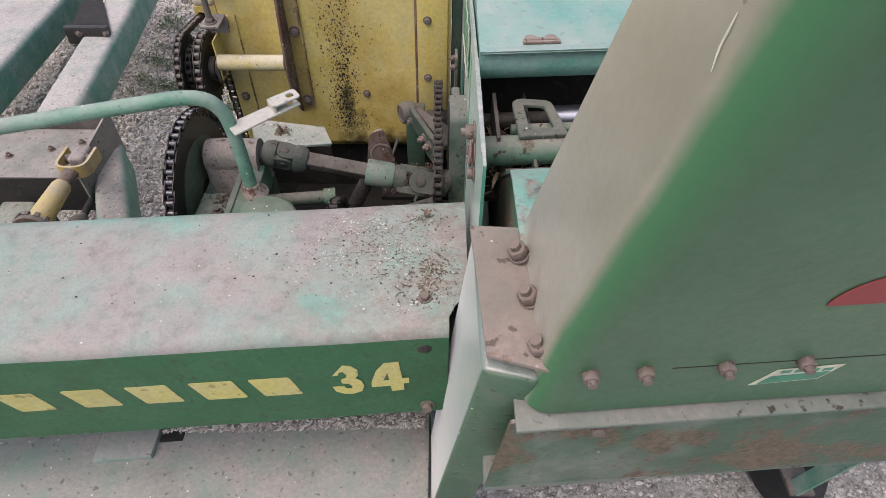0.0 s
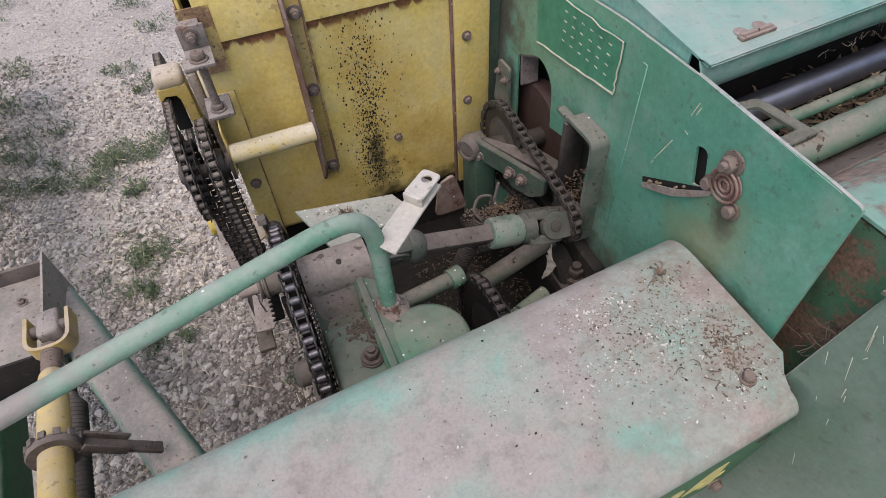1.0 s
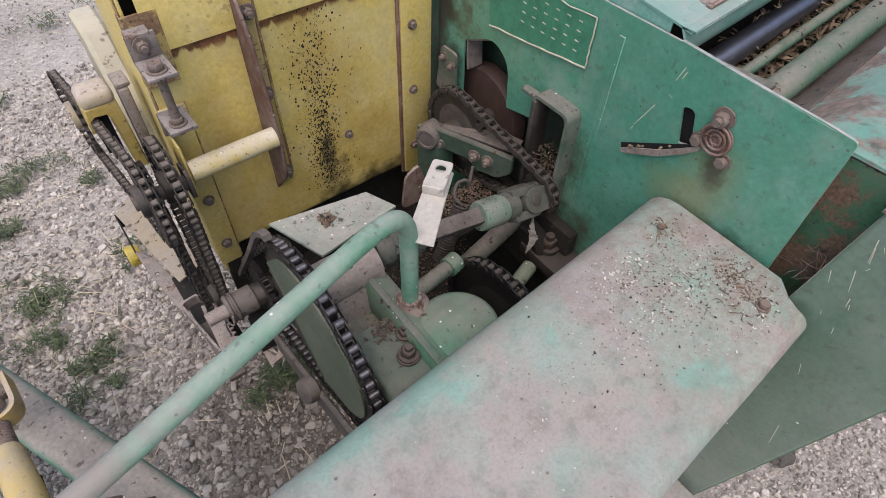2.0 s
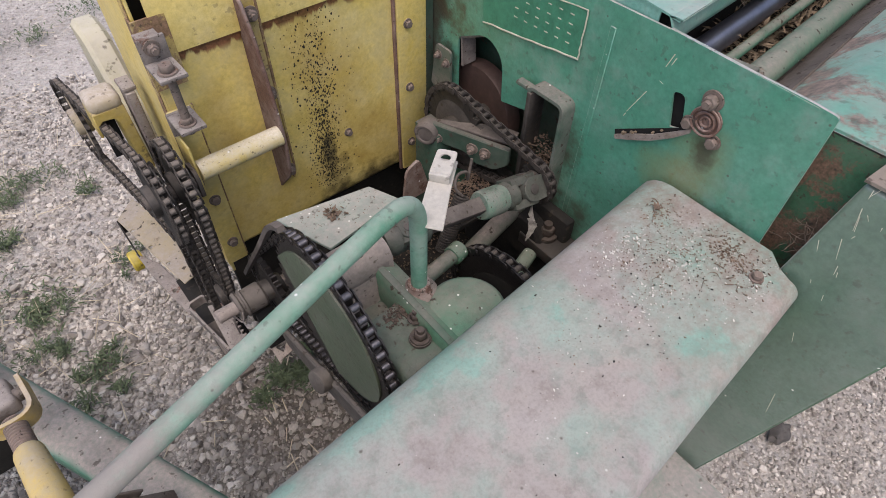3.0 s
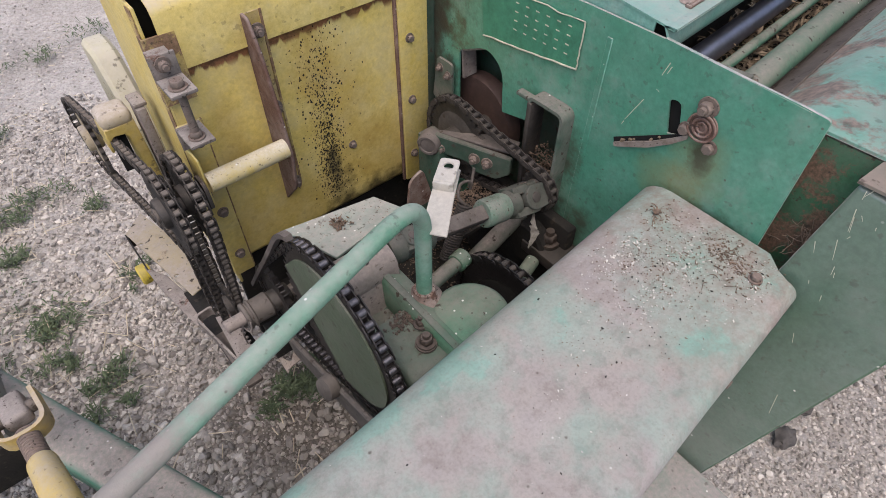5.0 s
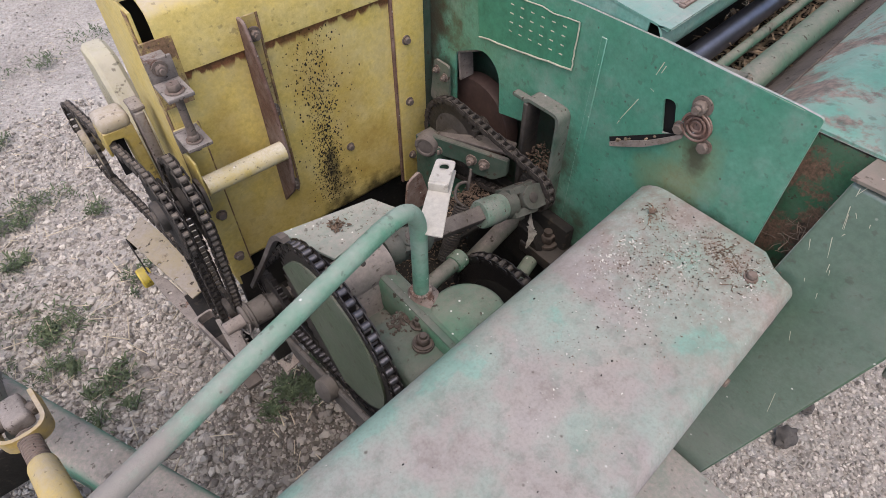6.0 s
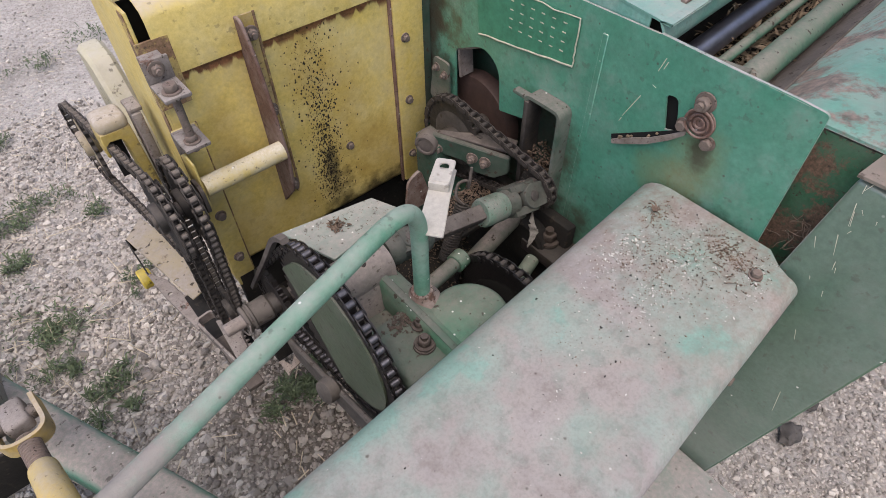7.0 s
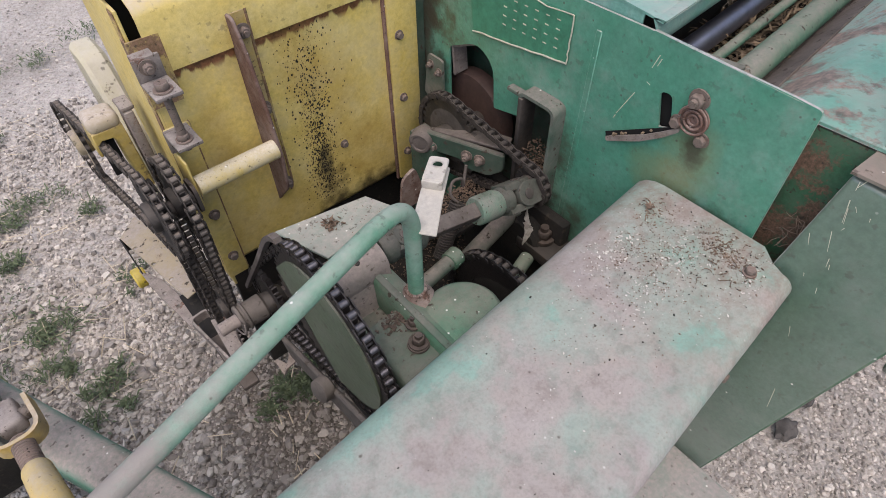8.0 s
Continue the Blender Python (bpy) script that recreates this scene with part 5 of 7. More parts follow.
    slope = [(0.452, 0.983), (0.560, 0.980), (0.585, 0.974), (0.662, 0.904), (0.668, 0.897)]
    part("plate", turned(ribbon(slope, 0.004, 1.27, Matrix(((0, 0, 1, 0.082), (1, 0, 0, 0), (0, 1, 0, 0), (0, 0, 0, 1))))), mat_deck, deck)
    part("dirt_ledge", turned(ribbon([(0.634, 0.9360), (0.665, 0.9078)], 0.0035, 1.265, Matrix(((0, 0, 1, 0.084), (1, 0, 0, 0), (0, 1, 0, 0), (0, 0, 0, 1))))), mat_caststeel, deck, "grimy ledge along the deck")
    part("lip", turned(box(0.083, 1.35, 0.6695, 0.678, 0.870, 0.903, 0.002)), mat_caststeel, deck)
    part("side_skirt", turned(sheet([(0.465, 0.72), (0.465, 0.979), (0.560, 0.976), (0.585, 0.970), (0.662, 0.899), (0.80, 0.894), (0.80, 0.72)], 0.004, on_yz(0.0835))), mat_rustgreen, deck, "green side skirt eaten by brown rust")
    trough = thing("feed_trough", (0.6, 0.75, 0.85), "dark trough under the rollers full of dry stalks", "trough")
    part("floor", turned(box(0.052, 1.4, 0.672, 0.832, 0.850, 0.858, 0.001)), mat_grimeshade, trough)
    bm = bmesh.new()
    for _ in range(2400):
        x, y, z = rng.uniform(0.07, 1.0), rng.uniform(0.680, 0.825), 0.860 + 0.045 * rng.random() ** 1.5
        a, ln = rng.uniform(0, 6.28), rng.uniform(0.008, 0.035)
        d = Vector((math.cos(a), math.sin(a), rng.uniform(-0.3, 0.5))) * ln
        s = Vector((-math.sin(a), math.cos(a), 0.4)) * rng.uniform(0.0008, 0.003)
        p = Vector((x, y, z))
        q = [bm.verts.new(v) for v in (p - s, p + d * 0.5 - s * 1.2 + Vector((0, 0, 0.003)), p + d, p + d * 0.5 + s, p + s)]
        bm.faces.new(q)
    whole("stalk_litter", turned(bm), mat_litter, "dry brown stalks and husks packed under the feed rollers", "debris", kind="stuff")
    # fibrous roots and stalks caught under the hood's lip, and a tuft at the deck's corner
    bm = bmesh.new()

    def fibre(p, d, r):
        pts = [Vector(p)]
        for _ in range(5):
            d = (d + Vector((rng.uniform(-0.5, 0.5), rng.uniform(-0.5, 0.5), rng.uniform(-0.5, 0.45)))).normalized()
            pts.append(pts[-1] + d * r * 1.7)
        s = sweep(pts, r * 0.16, 4)
        me = bpy.data.meshes.new("tmp")
        s.to_mesh(me)
        s.free()
        bm.from_mesh(me)
        bpy.data.meshes.remove(me)
    for _ in range(230):
        fibre((0.24 + 0.64 * rng.random() ** 0.8, rng.uniform(0.764, 0.774), 0.987 + rng.uniform(-0.004, 0.010)), Vector((rng.uniform(-1, 1), rng.uniform(-0.3, 0.1), rng.uniform(-0.6, 0.1))), rng.uniform(0.0006, 0.0019))
    whole("root_fibres", turned(bm), mat_fibre, "dry fibrous stalks caught under the hood's lip", "debris", kind="stuff")
    bm = bmesh.new()
    for _ in range(26):
        fibre((rng.uniform(0.058, 0.072), rng.uniform(0.49, 0.53), rng.uniform(0.82, 0.87)), Vector((rng.uniform(-0.2, 0.2), rng.uniform(-1, 1), rng.uniform(-0.6, 0.4))), rng.uniform(0.0015, 0.004))
    whole("straw_tuft", turned(bm), mat_litterdark, "tuft of dry straw jammed beside the deck skirt", "debris", kind="stuff")


# ---- chute and its leg at the end of the cover ----
def build_chute():
    root = thing("chute", (0.45, 0.4, 0.9), "tall drab green sheet-metal chute with a rounded front edge", "chute")

    def section(z):
        x, lean = 0.0895 + 0.14 * (z - 1), max(0.0, z - 1)
        R, front, back = 0.026 + 0.06 * max(0.0, z - 0.95), 0.297 - 0.17 * lean, 0.482 - 0.24 * lean
        pts = [(x, back)]
        for i in range(13):
            a = radians(180 + 90 * i / 12)
            pts.append((x + R + R * math.cos(a), front + R + R * math.sin(a)))
        return pts + [(0.95, front), (0.95, back)]
    bm = bmesh.new()
    rows = []
    for k in range(13):
        z = 0.917 + 0.738 * k / 12
        rows.append([bm.verts.new((x, y, z)) for x, y in section(z)])
    n = len(rows[0])
    for a, b in zip(rows, rows[1:]):
        for i in range(n):
            bm.faces.new((a[i], a[(i + 1) % n], b[(i + 1) % n], b[i]))
    bm.faces.new(rows[0])
    bm.faces.new(rows[-1])
    turned(bm)
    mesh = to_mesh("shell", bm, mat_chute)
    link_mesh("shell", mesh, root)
    for x in (0.127, 0.175, 0.247, 0.319, 0.41, 0.50):
        bolt(root, YAW @ Vector((x, 0.297, 0.988)), (0, -1, 0), STUD, 0.85)
    part("seam", turned(box(0.20, 0.95, 0.2955, 0.2965, 0.9868, 0.9880, 0.0003)), mat_grimeshade, root)
    # red oval decal
    oval = [(0.362 + 0.081 * math.copysign(abs(math.cos(a)) ** 0.8, math.cos(a)), 1.093 + 0.046 * max(-0.12, math.sin(a))) for a in (2 * math.pi * i / 40 for i in range(40))]
    tilt = Matrix(((1, 0, 0, 0), (0, 1, -0.17, 0.17), (0, 0, 1, 0), (0, 0, 0, 1)))
    part("decal", turned(turned(sheet(oval, 0.0006, on_xz(0.2958)), tilt)), mat_red, root, "plain red oval decal")
    lab = [(0.284, 0.948), (0.302, 0.972), (0.364, 0.975), (0.349, 0.952)]
    label = part("label", turned(sheet(lab, 0.0006, on_xz(0.2960))), mat_cream, root, "small green label with a cream rim")
    part("label_field", turned(sheet([(0.291, 0.950), (0.300, 0.962), (0.355, 0.965), (0.347, 0.954)], 0.0005, on_xz(0.2954))), mat_labelgreen, label)
    for i in range(4):
        x = 0.306 + 0.013 * i
        part("print_bar", turned(sheet([(x, 0.9665), (x + 0.009, 0.967), (x + 0.010, 0.971), (x + 0.001, 0.9705)], 0.0004, on_xz(0.2955))), mat_labelgreen, label)
    line = curve_points([(0.0888 + 0.14 * (z - 1), y, z) for y, z in ((0.2903, 1.3087), (0.29, 1.3013), (0.2899, 1.2915), (0.2864, 1.2808))], 4)
    part("scratch", turned(sweep(line, 0.0007, 6, [0.0005 * math.sin(math.pi * (i + 0.5) / len(line)) + 0.0002 for i in range(len(line))])), mat_cream, root, "pale scratch through the paint")
    # ledge and lower plate
    low = thing("lower_plate", (0.45, 0.32, 0.7), "dusty green lower apron plate with a pale top ledge", "apron plate")
    part("ledge", turned(box(0.070, 0.97, 0.284, 0.330, 0.9045, 0.9105, 0.002)), mat_ledge, low)
    part("plate", turned(sheet([(0.050, 0.747), (0.066, 0.9035), (0.97, 0.9035), (0.97, 0.735)], 0.004, on_xz(0.296))), mat_apron, low)
    part("bottom_flange", turned(box(0.050, 0.97, 0.297, 0.335, 0.731, 0.747, 0.003)), mat_ledge, low)
    # added dark sheet fills the shaded gap between leg and apron
    part("gap_shade_sheet", turned(sheet([(0.040, 0.745), (0.060, 0.903), (0.30, 0.903), (0.30, 0.745)], 0.004, on_xz(0.385))), mat_grimeshade, low, "added dark sheet painting the shaded gap behind the plate")
    bolt(low, YAW @ Vector((0.155, 0.296, 0.884)), (0, -1, 0), BOLT, 0.9)
    # leg with its bolted top strip
    leg = thing("support_leg", (0.0, 0.42, 0.3), "folded green sheet leg, chalky with scratches", "leg")
    bm = bmesh.new()
    top = [(0.033, 0.492, 0.972), (0.036, 0.322, 0.964), (0.088, 0.312, 0.960), (0.090, 0.486, 0.975)]
    bot = [(-0.028, 0.575, 0.21), (-0.026, 0.440, 0.21), (0.045, 0.440, 0.21), (0.045, 0.575, 0.21)]
    va, vb = [bm.verts.new(p) for p in top], [bm.verts.new(p) for p in bot]
    for i in range(4):
        bm.faces.new((va[i], va[(i + 1) % 4], vb[(i + 1) % 4], vb[i]))
    bm.faces.new(va)
    bm.faces.new(vb)
    bmesh.ops.recalc_face_normals(bm, faces=bm.faces)
    bevel(bm, 0.006, 3)
    fold = to_mesh("folded_sheet", bm, mat_leg)
    fold.materials.append(mat_legshade)
    # faces turned to the front take the shaded paint copy
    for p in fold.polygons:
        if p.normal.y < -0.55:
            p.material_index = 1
    link_mesh("folded_sheet", fold, leg)
    for y0, z0, dy, dz in ((0.4784, 0.9460, -0.0067, -0.0299), (0.4808, 0.9705, -0.0009, -0.0115), (0.4476, 0.7431, -0.0055, -0.0158), (0.4135, 0.6291, -0.0076, -0.0432), (0.4929, 0.8831, -0.0056, -0.0150), (0.4596, 0.8663, -0.0022, -0.0132), (0.4512, 0.9376, -0.0008, -0.0046), (0.4724, 0.8294, -0.0018, -0.0049), (0.4752, 0.9360, -0.0052, -0.0200), (0.4744, 0.9774, 0.0055, -0.0145), (0.4746, 0.9001, -0.0087, -0.0276), (0.4554, 0.8588, -0.0021, -0.0074), (0.4508, 0.8200, -0.0021, -0.0090), (0.4700, 0.9420, -0.0040, -0.0060), (0.4660, 0.9120, 0.0020, -0.0050)):
        x = 0.0335 - 0.0775 * (0.968 - z0) - 0.0010
        x2 = 0.0335 - 0.0775 * (0.968 - z0 - dz) - 0.0010
        bm = bmesh.new()
        bm.faces.new([bm.verts.new(p) for p in ((x, y0, z0), (x, y0 + 0.0011, z0), (x2, y0 + dy + 0.0005, z0 + dz), (x2, y0 + dy, z0 + dz))])
        part("scratch", bm, mat_cream, leg, "pale scratch through the paint")
    strip = [(0.030, 0.494), (0.040, 0.330), (0.096, 0.312), (0.094, 0.4), (0.085, 0.490)]
    bm = sheet(strip, 0.004, Matrix.Translation((0, 0, 0.976)))
    for v in bm.verts:
        v.co.z += -0.03 * max(0, 0.40 - v.co.y) + 0.10 * max(0, v.co.x - 0.075)
    cap = part("top_strip", bm, mat_dustpink, leg, "pinkish dust-covered bolted strip")
    for p in ((0.080, 0.446, 0.985), (0.085, 0.390, 0.983), (0.090, 0.335, 0.980)):
        bolt(cap, p, (-0.45, -0.1, 1), STUD, 1.15)


# ---- gearbox, shafts and sprockets ----
def casting_top():
    """The gearbox's upper face: a round bearing hump, a steep pocket below it and a flat pad with a filleted edge."""
    def height(x, y):
        pad = 0.738 - 0.006 * min(1, max(0, (y - 0.64) / 0.18))
        dx, dy = (x + 0.389) / 0.037, (y - 0.850) / 0.026
        q = dx ** 4 + dy ** 4
        hollow = 0.048 * (1 - q) ** 0.35 if q < 1 else 0.0
        hump = 0.752 + math.sqrt(0.033 ** 2 - (y - 0.905) ** 2) if abs(y - 0.905) < 0.033 else 0.0
        edge = min(1, max(0, (x + 0.427) / 0.012))
        return max(pad - hollow, hump) - 0.012 * (1 - math.sqrt(max(0, 1 - (1 - edge) ** 2))) + 0.0012 * noise.noise((x * 60, y * 60, 2))
    nx, ny = 30, 96
    bm = bmesh.new()
    grid = [[bm.verts.new((x, y, height(x, y))) for y in (0.642 + 0.306 * j / ny for j in range(ny + 1))] for x in (-0.427 + 0.094 * i / nx for i in range(nx + 1))]
    for i in range(nx):
        for j in range(ny):
            bm.faces.new((grid[i][j], grid[i + 1][j], grid[i + 1][j + 1], grid[i][j + 1]))
    rim = [e for e in bm.edges if len(e.link_faces) == 1]
    skirt = bmesh.ops.extrude_edge_only(bm, edges=rim)["geom"]
    for v in skirt:
        if isinstance(v, bmesh.types.BMVert):
            v.co.z = 0.688
    return bm


def build_drive():
    g = thing("gearbox", (-0.36, 0.8, 0.45), "cast gearbox with bearing hub, green paint under caked dust", "gearbox")
    part("hub", lathe((-0.429, 0.905, 0.752), (1, 0.905, 0.752), [(0, 0.012), (0, 0.0305), (0.004, 0.032), (0.088, 0.032), (0.095, 0.027), (0.095, 0.012)], 32), mat_hubdust, g)
    part("oil_hole", cyl((-0.375, 0.893, 0.7775), (-0.375, 0.891, 0.784), 0.004, seg=12, edge=0), mat_grimeshade, g)
    o = rounded([(0.64, 0.46), (0.64, 0.69), (0.95, 0.69), (0.96, 0.46)], [0, 0.01, 0.01, 0])
    part("casting", sheet(o, 0.095, on_yz(-0.425), r=0.006), mat_cast, g)
    ridge = [(-0.364, 0.690), (-0.364, 0.750), (-0.360, 0.756), (-0.353, 0.756), (-0.326, 0.738), (-0.322, 0.690)]
    part("rib", sheet(ridge, 0.285, on_xz(0.622), r=0.003), mat_castgreen, g, "green cast ridge with a dusty crest")
    part("rib_crest", box(-0.361, -0.350, 0.640, 0.880, 0.7540, 0.7575, 0.002), mat_casttop, g, "pink dust lying on the ridge")
    top = to_mesh("cast_top", casting_top(), mat_casttop)
    top.materials.append(mat_hubdust)
    for p in top.polygons:
        p.material_index = 1 if p.center.y > 0.868 else 0
    pad = link_mesh("cast_top", top, g, "hollowed top of the casting caked with dust")
    part("stud_washer", lathe((-0.376, 0.757, 0.737), (-0.376, 0.757, 1), [(0, 0.004), (0, 0.0155), (0.003, 0.015), (0.004, 0.004)], 24), mat_caststeel, pad)
    bolt(pad, (-0.376, 0.757, 0.741), (0.05, 0, 1), GREASY_NUT, 1.15)
    bolt(pad, (-0.362, 0.785, 0.739), (0.05, 0.1, 1), GREASY_NUT, 0.95)
    part("boss", lathe((-0.331, 0.817, 0.735), (-0.331, 0.817, 1), [(0, 0.010), (0, 0.026), (0.006, 0.027), (0.014, 0.020), (0.026, 0.0155), (0.026, 0.009)], 28), mat_rust, g, "rusty pipe socket")
    part("side_case", lathe((-0.300, 0.752, 0.50), (-0.300, 0.752, 1), [(0, 0.058), (0.232, 0.058), (0.242, 0.055), (0.247, 0.048), (0.249, 0.004)], 40), mat_castgreen, g, "rounded light green side case")
    part("web", box(-0.335, -0.300, 0.69, 0.815, 0.5, 0.735, 0.006), mat_castgreen, g)
    part("lower_case", box(-0.42, -0.19, 0.64, 0.95, 0.36, 0.47, 0.01), mat_grimeshade, g)
    # caked dirt on the pad
    rng = random.Random(2)
    bm = bmesh.new()
    for _ in range(240):
        x, y = rng.gauss(-0.372, 0.014), rng.gauss(0.808, 0.008)
        s = 0.0012 + 0.004 * rng.random() ** 2
        bmesh.ops.create_icosphere(bm, subdivisions=1, radius=s * 0.55, matrix=Matrix.Translation((x, y, 0.733 + rng.uniform(0, 0.004))) @ Matrix.Diagonal((1, rng.uniform(0.5, 1.6), 0.6, 1)))
    whole("caked_dirt", bm, mat_crumbs, "crumbled dry dirt caked on the gearbox", "dirt", kind="stuff")
    # pipe handle with its white tab
    h = thing("control_pipe", (-0.331, 0.817, 0.76), "long chalky green bent pipe rising from the gearbox", "pipe handle")
    pts = curve_points([(-0.331, 0.817, 0.745), (-0.331, 0.816, 0.80), (-0.332, 0.814, 0.865)], 5)[:-1]
    bend = curve_points([(-0.332, 0.814, 0.865), (-0.336, 0.811, 0.905), (-0.352, 0.806, 0.933), (-0.384, 0.797, 0.944), (-0.44, 0.783, 0.943)], 7)[:-1]
    rest = curve_points([(-0.44, 0.783, 0.943), (-0.56, 0.752, 0.938), (-0.72, 0.711, 0.932), (-1.0, 0.64, 0.925), (-1.45, 0.525, 0.91)], 6)
    part("pipe", sweep(pts + bend + rest, 0.0112, 18), mat_pipe, h)
    part("tab", tab_plate(), mat_white, h, "bent pale painted steel tab with a hole")
    # shelf plate
    s = thing("shelf_plate", (-0.32, 1.04, 0.69), "flat dusty grey-green steel shelf plate", "plate")
    part("plate", sheet([(-0.408, 1.098), (-0.372, 0.990), (-0.222, 1.012), (-0.245, 1.068)], 0.006, on_xy(0.697), r=0.001), mat_shelf, s)
    part("apron", sheet([(-0.368, 0.60), (-0.368, 0.697), (-0.225, 0.697), (-0.225, 0.60)], 0.004, on_xz(1.008)), mat_grimeshade, s)
    bm = bmesh.new()
    for _ in range(60):
        crumb(bm, (rng.gauss(-0.328, 0.007), rng.gauss(1.05, 0.008), 0.704 + rng.uniform(0, 0.006)), rng.uniform(0.0012, 0.0034), rng)
    for _ in range(9):
        ang = rng.uniform(0, 6.28)
        tip = Vector((math.cos(ang) * 0.012, math.sin(ang) * 0.012, rng.uniform(0.004, 0.018)))
        o = Vector((-0.328 + rng.uniform(-0.004, 0.004), 1.05 + rng.uniform(-0.004, 0.004), 0.706))
        side = Vector((-math.sin(ang), math.cos(ang), 0.3)) * rng.uniform(0.0015, 0.0035)
        bm.faces.new([bm.verts.new(p) for p in (o, o + tip * 0.5 + side, o + tip, o + tip * 0.55 - side)])
    for _ in range(70):
        crumb(bm, (-0.32 + rng.uniform(-0.06, 0.08), 1.04 + rng.uniform(-0.03, 0.03), 0.7035), rng.uniform(0.0005, 0.0012), rng)
    whole("dirt_clump", bm, mat_litterdark, "brown clump of dry leaf and dirt on the shelf plate", "dirt")
    # telescoping drive shaft with two universal joints
    sh = thing("drive_shaft", (-0.16, 0.9, 0.72), "dusty telescoping drive shaft with two universal joints", "drive shaft")
    a, b = Vector((-0.288, 0.908, 0.750)), Vector((-0.040, 0.897, 0.700))
    d = (b - a).normalized()
    part("input_stub", cyl((-0.336, 0.905, 0.752), (-0.300, 0.907, 0.751), 0.017), mat_steel, sh)

    def yoke(c, ax, side, k):
        q = ax.to_track_quat("Z", "Y").to_matrix().to_4x4()
        m = Matrix.Translation(c) @ q @ Matrix.Rotation(side, 4, "Z") @ Matrix.Scale(k, 4)
        arms = []
        for sgn in (-1, 1):
            o = [(-0.042, -0.019)] + [(0.022 * math.sin(t), -0.022 * math.cos(t)) for t in (math.pi * i / 12 for i in range(13))] + [(-0.042, 0.019)]
            arms.append(sheet(o, 0.014, m @ Matrix(((0, 0, 1, sgn * 0.0195 - 0.007), (0, 1, 0, 0), (1, 0, 0, 0), (0, 0, 0, 1))), r=0.0010))
        arms.append(lathe(m @ Vector((0, 0, -0.054)), m @ Vector((0, 0, 1)), [(0, 0.004), (0, 0.018), (0.006, 0.023), (0.018, 0.0265), (0.025, 0.024), (0.026, 0.004)], 24))
        return join(*arms), m
    for c, ax, s1, k in ((a, d, 0.3, 0.76), (b, d, 0.9, 1.0)):
        for sgn, turn in ((1, s1), (-1, s1 + math.pi / 2)):
            bm, m = yoke(c, ax * sgn, turn if sgn > 0 else -turn, k)
            part("yoke", bm, mat_fork, sh)
        q = ax.to_track_quat("Z", "Y").to_matrix()
        cross = []
        for h in range(2):
            e = q @ Vector((math.cos(s1 + h * math.pi / 2), math.sin(s1 + h * math.pi / 2), 0))
            cross.append(cyl(c - e * 0.0285 * k, c + e * 0.0285 * k, 0.0095 * k, seg=16))
        part("cross", join(*cross, cyl(c - ax * 0.014 * k, c + ax * 0.014 * k, 0.016 * k, seg=18)), mat_steel, sh)
    mid0, mid1 = a + d * 0.040, a + d * 0.150
    part("square_shaft", box(-0.013, 0.013, -0.013, 0.013, 0, 0.120, 0.003, frame_on(mid0, b)[0] @ Matrix.Rotation(0.5, 4, "Z")), mat_caststeel, sh)
    part("sleeve", lathe(mid1, b, [(0, 0.012), (0, 0.023), (0.004, 0.025), (0.045, 0.025), (0.052, 0.022), (0.052, 0.010)], 26), mat_sleeve, sh, "dusty green sleeve")
    # big drive sprocket and its chain loop
    sprocket(-0.443, 0.873, 0.695, 0.143, 50, 0.010, 0.010, "large greasy drive sprocket on the gearbox shaft", web=mat_webgreen)
    plate = thing("web_shield", (-0.469, 0.93, 0.55), "flat dusty grey-green plate filling the drive chain loop", "plate")
    o = hull([(round(p, 5), round(q, 5)) for y, z, r in ((0.873, 0.695, 0.124), (1.115, 0.530, 0.046)) for p, q in circle2(y, z, r, 48)])
    keep, cut = [], lambda p: (p[0] - 1.03) * (0.53 - 0.77) - (p[1] - 0.77) * (0.85 - 1.03)
    for p, q in zip(o, o[1:] + o[:1]):
        if cut(p) > 0:
            keep.append(p)
        if cut(p) * cut(q) < 0:
            t = cut(p) / (cut(p) - cut(q))
            keep.append((p[0] + t * (q[0] - p[0]), p[1] + t * (q[1] - p[1])))
    part("plate", sheet(keep, 0.003, on_yz(-0.4515)), mat_webgreen, plate)
    guard = thing("chain_guard", (-0.462, 1.05, 0.75), "rusty brown dust-caked strip over the drive chain's back run", "chain guard")
    run = [tuple(p[:2]) for p in curve_points([(0.948, 0.846, 0), (0.968, 0.836, 0), (0.996, 0.808, 0), (1.036, 0.750, 0), (1.095, 0.665, 0), (1.175, 0.552, 0), (1.232, 0.470, 0)], 5)]
    part("strip", ribbon(run, -0.008, 0.011, Matrix(((0, 0, 1, -0.459), (1, 0, 0, 0), (0, 1, 0, 0), (0, 0, 0, 1)))), mat_caststeel, guard)
    chain(-0.443, [(0.873, 0.695, 0.147), (1.120, 0.525, 0.066)], 0.0170, 0.021, (mat_chain, mat_roller), "oily roller chain with bright worn rollers round the drive sprocket")
    sprocket(-0.443, 1.120, 0.525, 0.062, 22, 0.010, 0.04, "small dark driven sprocket", bore=0.010)
    # lower shaft carrying the rear chains, with its end
    st = thing("stub_shaft", (-0.5, 1.12, 0.525), "dusty stub shaft with a locking collar", "shaft")
    part("shaft", lathe((-0.553, 1.12, 0.525), (1, 1.12, 0.525), [(0, 0.003), (0, 0.0105), (0.002, 0.0125), (0.040, 0.0125), (0.152, 0.0125)], 24), mat_shaftend, st, "pale dusty shaft end")
